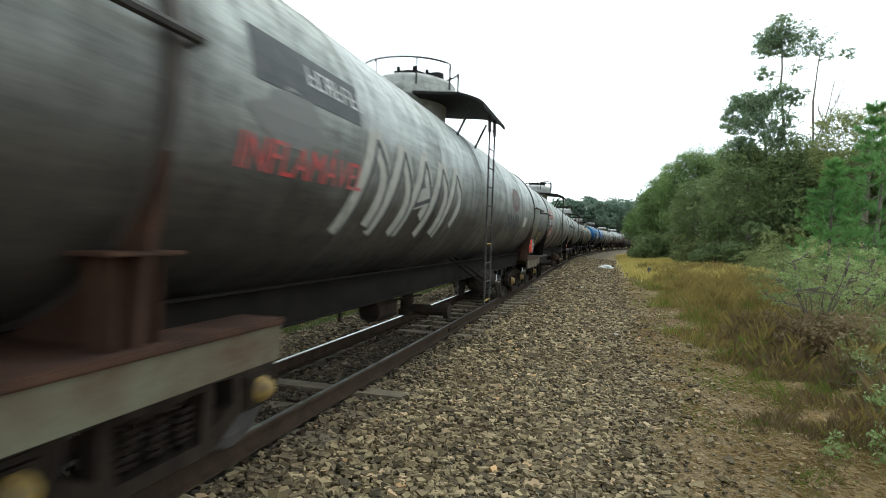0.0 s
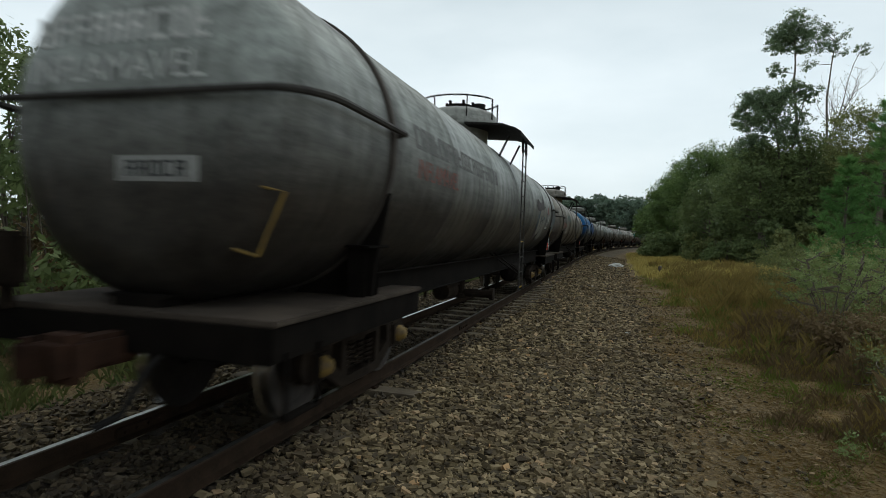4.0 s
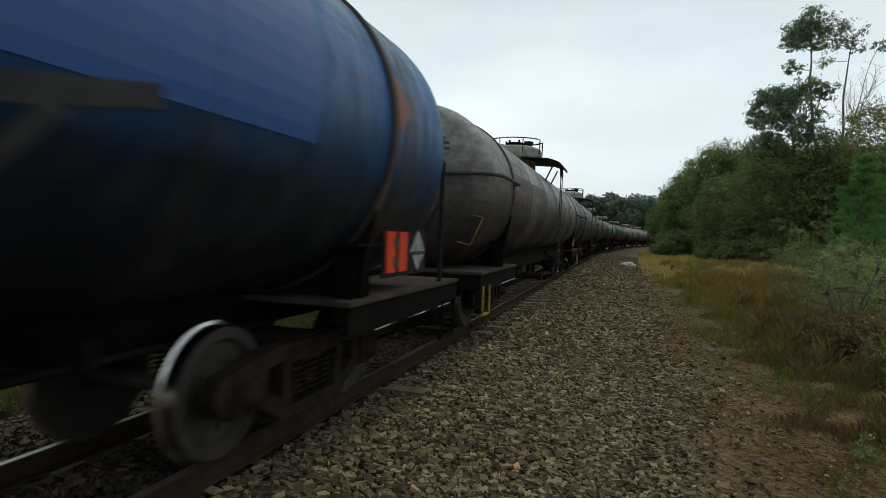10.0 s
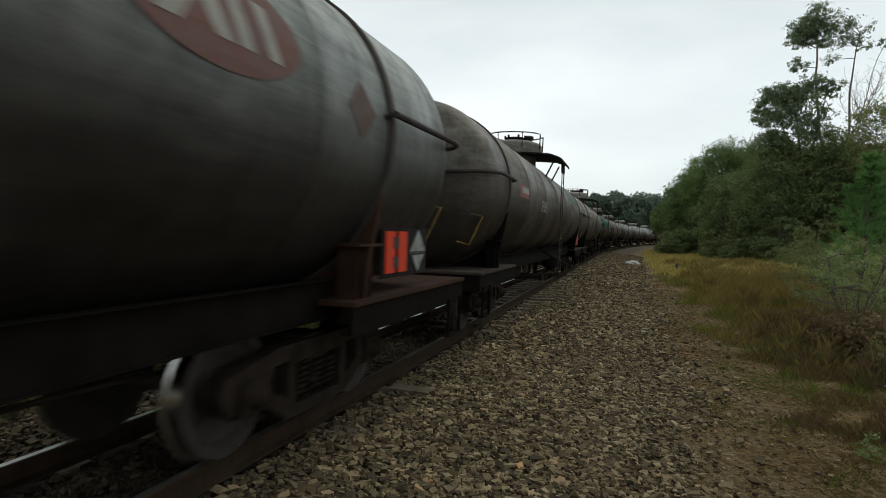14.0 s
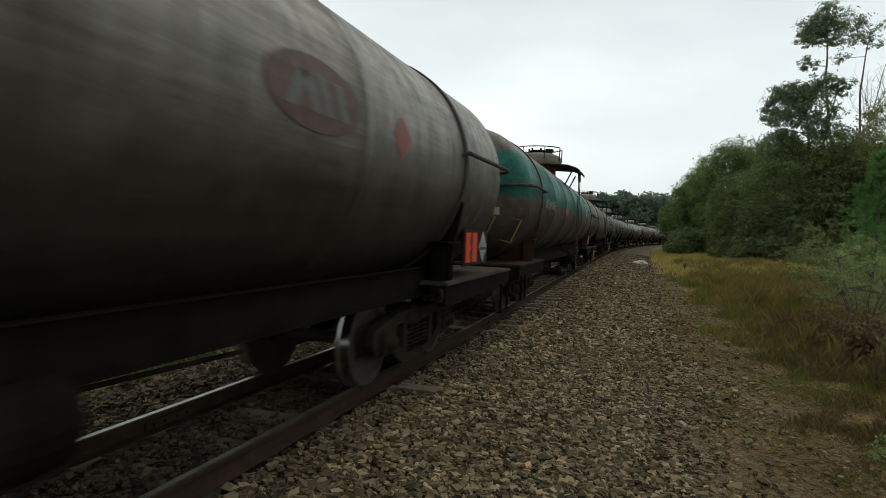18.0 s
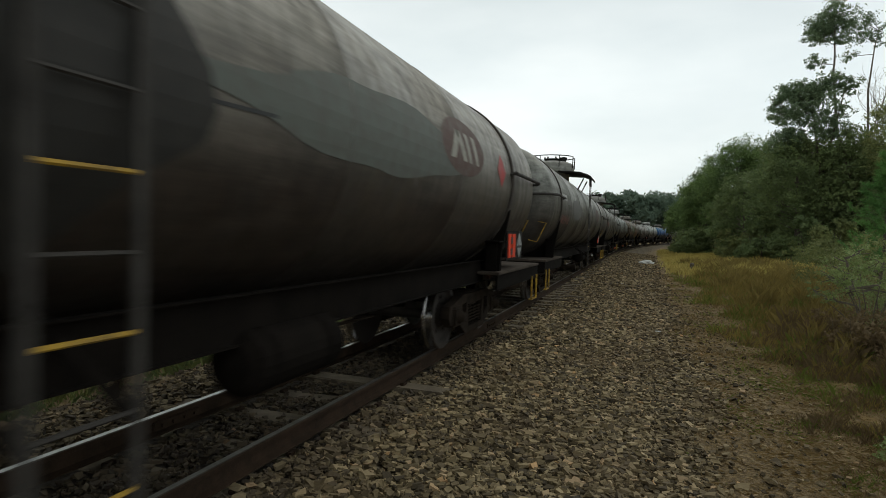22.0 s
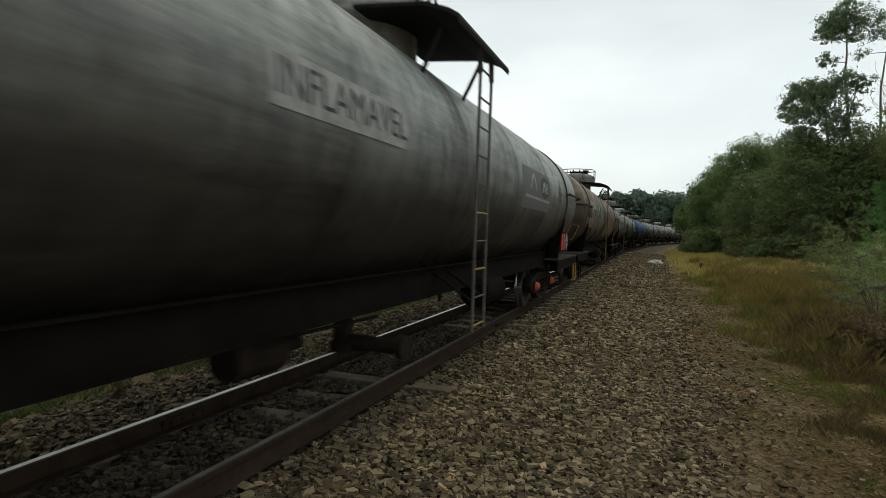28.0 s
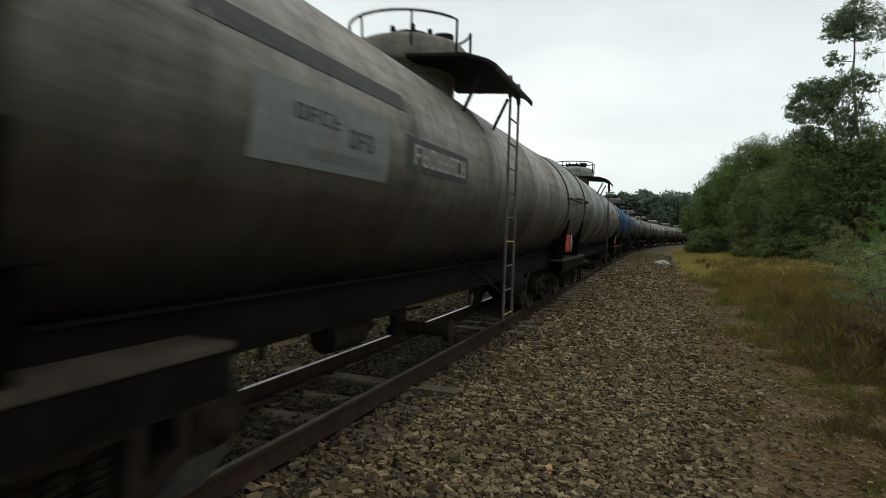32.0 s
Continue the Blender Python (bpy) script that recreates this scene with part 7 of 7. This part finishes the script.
    for k in range(15):
        y = 1.0 + 2.1 * k
        tree("broadleaf_tree", "dark thicket tree behind the railway", -12.2 - 0.5 * (k % 2) + rng.uniform(-0.4, 0.4), y, rng.uniform(4.2, 5.6), rng.uniform(1.5, 2.0), 0.1, (L_SHADE, L_DULL)[k % 3 == 2], M_BARK, 360 + k, 330, 0.085, 24, 2, 0.07, 0.9, 0.5, "thicket behind the railway")
    rng = np.random.default_rng(6)
    for k in range(26):
        y = -12 + k * 3.2
        tree("shrub", "brown and olive bush behind the railway", -9.6 + rng.uniform(-1.2, 0.9), y, rng.uniform(2.4, 3.9), rng.uniform(1.4, 2.1), 0.1, (L_SHADE, L_BROWN, L_DULL)[k % 3], M_DEADWOOD, 400 + k, 190, 0.09, 18, 4, 0.03, 1.0, 0.5, "bushes behind the railway")


build_trees()


def blades(name, label, rng, x, y, h, w, mat, lean=0.35):
    """Grass blades as thin bent strips."""
    n = len(x)
    z = ground_z(x, y) - 0.02
    a = rng.uniform(0, 2 * np.pi, n)
    d = np.stack([np.cos(a), np.sin(a), np.zeros(n)], 1)
    s = np.stack([-np.sin(a), np.cos(a), np.zeros(n)], 1) * (w / 2)[:, None]
    base = np.stack([x, y, z], 1)
    ln = (lean * rng.uniform(0.2, 1.6, n) * h)[:, None]
    mid = base + np.array([0, 0, 1]) * (h * 0.55)[:, None] + d * ln * 0.3
    tip = base + np.array([0, 0, 1]) * (h * rng.uniform(0.75, 1.0, n))[:, None] + d * ln
    V = np.stack([base - s, base + s, mid + s * 0.7, tip, mid - s * 0.7], 1).reshape(-1, 3)
    F = np.arange(n * 5).reshape(n, 5)
    me = mesh_from(name, V, F, [mat])
    return tagged(new(name, me), label, "grass", kind="stuff")


def build_grass():
    rng = np.random.default_rng(21)

    def tufts(n, per, y0, y1, edge, far, spread=0.10, power=1.0):
        y = y0 + (y1 - y0) * rng.random(n) ** power
        u = edge + (far - edge) * rng.random(n)
        x = u + track_x(np.minimum(y, 30.0))
        x = np.repeat(x, per) + rng.normal(0, spread, n * per)
        y = np.repeat(y, per) + rng.normal(0, spread, n * per)
        return x, y

    def rise(x, y, start, full):
        """How tall plants may stand: low at the trodden edge, full farther off."""
        e = start + 0.3 * np.sin(y * 0.9) + 0.3 * np.sin(y * 2.3 + 1) + 0.15 * np.sin(y * 5.1 + 2)
        patch = 0.55 + 0.5 * np.sin(3.1 * x + 1.3 * y) * np.sin(2.3 * y - 1.1 * x + 0.5) + 0.35 * np.sin(6.3 * x - 4.1 * y) + rng.normal(0, 0.12, len(x))
        tall = np.clip((x - track_x(np.minimum(y, 30.0)) - e) / full, 0.0, 1.0)
        return tall * np.clip(patch, 0.0, 1.2)

    # long dry grass along the path, taller away from it
    x, y = tufts(2000, 30, 6.0, 44.0, 4.1, 10.5, 0.14, 1.5)
    k = rise(x, y, 4.7 + np.clip((12 - y) * 0.09, 0, 0.6), 1.3)
    keep = k > 0.06
    x, y, k = x[keep], y[keep], k[keep]
    blades("grass", "long yellow-green grass beside the path", rng, x, y, (0.10 + 0.5 * k) * rng.uniform(0.45, 1.1, len(x)), rng.uniform(0.004, 0.010, len(x)), L_GRASS)
    x, y = tufts(520, 34, 8.0, 44.0, 4.2, 9.5, 0.16, 1.3)
    k = rise(x, y, 4.2, 1.2)
    blades("grass", "tufts of green grass among the dry stalks", rng, x, y, (0.06 + 0.3 * k) * rng.uniform(0.5, 1.1, len(x)), rng.uniform(0.004, 0.009, len(x)), L_GREENGRASS)
    x, y = tufts(800, 26, 30.0, 78.0, 4.4, 11.5, 0.25)
    blades("grass", "pale dry meadow grass before the trees", rng, x, y, rng.uniform(0.2, 0.5, len(x)), rng.uniform(0.02, 0.045, len(x)), L_MEADOW)
    # brown tangle close to the camera
    x, y = tufts(1100, 36, 2.4, 14.0, 4.8, 9.5, 0.13)
    k = rise(x, y, 5.0, 1.1)
    keep = k > 0.05
    x, y, k = x[keep], y[keep], k[keep]
    blades("dry_stalks", "tangled brown dry stalks and dead grass", rng, x, y, (0.06 + 0.45 * k) * rng.uniform(0.3, 1.1, len(x)), rng.uniform(0.002, 0.005, len(x)), L_BROWN, 0.4)
    x, y = tufts(1250, 30, 2.4, 12.0, 4.3, 7.5, 0.07)
    k = rise(x, y, 4.6, 1.5)
    blades("grass", "short fresh green grass by the path's edge", rng, x, y, (0.03 + 0.16 * k) * rng.uniform(0.5, 1.2, len(x)), rng.uniform(0.002, 0.006, len(x)), L_GREENGRASS, 0.5)
    x, y = tufts(1150, 26, 2.4, 13.0, 4.2, 8.0, 0.10)
    k = rise(x, y, 4.6, 1.2)
    blades("grass", "dry brown grass by the path's edge", rng, x, y, (0.03 + 0.3 * k) * rng.uniform(0.4, 1.2, len(x)), rng.uniform(0.002, 0.005, len(x)), L_BROWN, 0.45)
    # the trodden strip: straw, dead leaves and wisps of grass
    n = 110000
    y = 2.2 + 30 * rng.random(n) ** 1.6
    u = rng.normal(4.2, 0.8, n)
    clump = np.sin(y * 1.7 + u * 2.1) + np.sin(y * 0.6 - u * 3.3 + 1) + rng.normal(0, 0.8, n)
    keep = (u > 2.7) & (clump > -1.2)
    x, y = u[keep] + track_x(y[keep]), y[keep]
    blades("grass", "flattened straw and short dry grass on the path", rng, x, y, rng.uniform(0.01, 0.045, len(x)), rng.uniform(0.004, 0.010, len(x)), L_STRAW, 2.6)
    n = 26000
    y = 2.2 + 22 * rng.random(n) ** 1.6
    u = rng.normal(4.4, 0.8, n)
    clump = np.sin(y * 1.1 - u * 1.7) + np.sin(y * 2.6 + u * 2.3) + rng.normal(0, 0.5, n)
    keep = (u > 2.6) & (clump > 0.7)
    x, y = u[keep] + track_x(y[keep]), y[keep]
    blades("grass", "low green grass creeping over the path", rng, x, y, rng.uniform(0.012, 0.06, len(x)), rng.uniform(0.003, 0.007, len(x)), L_GREENGRASS, 1.6)
    n = 9000
    y = 2.2 + 20 * rng.random(n) ** 1.5
    u = rng.uniform(2.2, 6.2, n)
    P = np.stack([u + track_x(y), y, ground_z(u + track_x(y), y) + rng.uniform(0.01, 0.035, n)], 1)
    a = rng.normal(size=(n, 3)) * np.array([1, 1, 0.25])
    a /= np.linalg.norm(a, axis=1)[:, None]
    b = np.cross(a, rng.normal(size=(n, 3)) * np.array([0.3, 0.3, 1]))
    b /= np.linalg.norm(b, axis=1)[:, None]
    sz = rng.uniform(0.01, 0.026, (n, 1))
    q = np.stack([P - a * sz, P + b * sz * 0.45, P + a * sz, P - b * sz * 0.45], 1)
    tagged(new("dead_leaves", mesh_from("dead_leaves", q.reshape(-1, 3), np.arange(n * 4).reshape(n, 4), [L_BROWN])), "dead brown leaves strewn on path and gravel", "leaf litter", kind="stuff")
    # beyond the rails
    # the low weeds have the train's shade in their leaf colour
    x, y = tufts(700, 26, -2.0, 30.0, -6.5, -2.4, 0.14)
    blades("grass", "low weeds on the far side of the track", rng, x, y, rng.uniform(0.03, 0.16, len(x)), rng.uniform(0.004, 0.010, len(x)), L_SHADE, 0.8)
    x, y = tufts(900, 26, -2.0, 40.0, -8.5, -2.6, 0.2)
    blades("grass", "dry grass on the far side of the track", rng, x, y, rng.uniform(0.06, 0.36, len(x)), rng.uniform(0.005, 0.011, len(x)), L_DULL, 0.6)


build_grass()


# ---------------------------------------------------------------- small things along the line
def build_litter():
    z = float(ground_z(-0.1, 40.2))
    bm = bmesh.new()
    bmesh.ops.create_icosphere(bm, subdivisions=3, radius=1.0)
    rng = random.Random(3)
    for v in bm.verts:
        v.co = Vector((v.co.x * 0.46, v.co.y * 0.25, max(v.co.z, -0.4) * 0.20)) * (1 + 0.35 * noise.noise(v.co * 2.1))
    bag = part("plastic_bag", bm, M_WHITE, None, at=Matrix.Translation((-0.1, 40.2, z + 0.08)))
    tagged(bag, "crumpled white plastic bag lying beside the track", "litter")
    for x, y, w, turn in ((-0.82, 21.9, 0.09, 20), (0.35, 11.8, 0.05, 70)):
        bm = bmesh.new()
        bmesh.ops.create_grid(bm, x_segments=5, y_segments=4, size=w)
        for v in bm.verts:
            v.co.z += 0.35 * w * noise.noise(v.co * 9.0 / w * 0.2) + 0.02
        bmesh.ops.solidify(bm, geom=list(bm.faces), thickness=0.002)
        scrap = part("paper_scrap", bm, M_WHITE, None, at=Matrix.Translation((x, y, float(ground_z(x, y)) + 0.03)) @ Matrix.Rotation(radians(turn), 4, "Z"))
        tagged(scrap, "crumpled scrap of white paper on the gravel", "litter", group="paper scraps on the gravel")
    z = float(ground_z(2.15, 32.3))
    bm = bmesh.new()
    lathe(bm, [(-0.1, 0.12), (0.25, 0.10), (0.48, 0.085), (0.52, 0.05), (0.53, 0.0)], "z", 10)
    for v in bm.verts:
        v.co += Vector((rng.uniform(-1, 1), rng.uniform(-1, 1), rng.uniform(-1, 1))) * 0.012
    stump = part("stump", bm, M_BARK, None, at=Matrix.Translation((2.15, 32.3, z)))
    tagged(stump, "short dark wooden stump standing in the grass", "stump")
    # fallen stalks by the rail
    for k, (x, y, a) in enumerate(((-1.75, 15.2, 25), (-1.85, 16.6, 50), (-0.35, 36.5, 80), (-1.6, 14.4, -20))):
        bm = bmesh.new()
        tube(bm, [(-0.35, 0, 0.03), (0.0, 0.03, 0.09), (0.38, 0.0, 0.05)], 0.018, 6)
        s = part("stick", bm, M_DEADWOOD if k != 1 else M_TIMBER, None, at=Matrix.Translation((x, y, float(ground_z(x, y)) + 0.02)) @ Matrix.Rotation(radians(a), 4, "Z"))
        tagged(s, "dry pale stick lying on the ballast", "stick")
    # the small building with a pale roof beyond the bushes
    hut = tagged(new("hut"), "small building with a pale roof beyond the bend", "building")
    hut.location = (3.4, 150.0, 0.3)
    bm = bmesh.new()
    box(bm, (0, 0, 1.3), (3.0, 3.0, 2.6), 0.02)
    part("wall", bm, worn("dirty_plaster", (0.35, 0.33, 0.29), (0.2, 0.18, 0.15), 0.9), hut)
    bm = bmesh.new()
    extrude(bm, [(-1.9, 2.55), (-1.9, 2.65), (0.0, 3.35), (1.9, 2.65), (1.9, 2.55), (0.0, 3.22)], -1.8, 1.8)
    part("roof", bm, M_WHITE, hut, "pale metal roof")


build_litter()


# ---------------------------------------------------------------- what moves
def wagon_pose(passes, t):
    y = wagon_y(passes, t)
    x = float(track_x(y))
    lean = math.atan2(float(track_x(y + 3) - track_x(y - 3)), 6.0)
    return Matrix.Translation((x, y, 0)) @ Matrix.Rotation(-lean, 4, "Z")


def motions():
    for passes, wagon, tank, sets in WAGONS:
        walk(wagon, [(t, wagon_pose(passes, t)) for t in np.arange(0, 32.01, 1.0).tolist()])
        # the wheels are keyed turn by turn while the wagon is near
        t0 = max(0.0, passes - (45.0 - MARK_Y) / SPEED)
        t1 = min(32.0, passes + (MARK_Y + 12.0) / SPEED)
        if t0 >= t1:
            continue
        frames = list(range(frame(t0), frame(t1) + 1, 2))
        times = sorted({0.0, *[(f - 1) / FPS for f in frames], 32.0})
        for ws, y in sets:
            rows = []
            for t in times:
                turn = SPEED * (min(max(t, t0), t1) - t0) / WHEEL_R
                rows.append((t, Matrix.Translation((0, y, WHEEL_R)) @ Matrix.Rotation(turn, 4, "X")))
            walk(ws, rows)


motions()
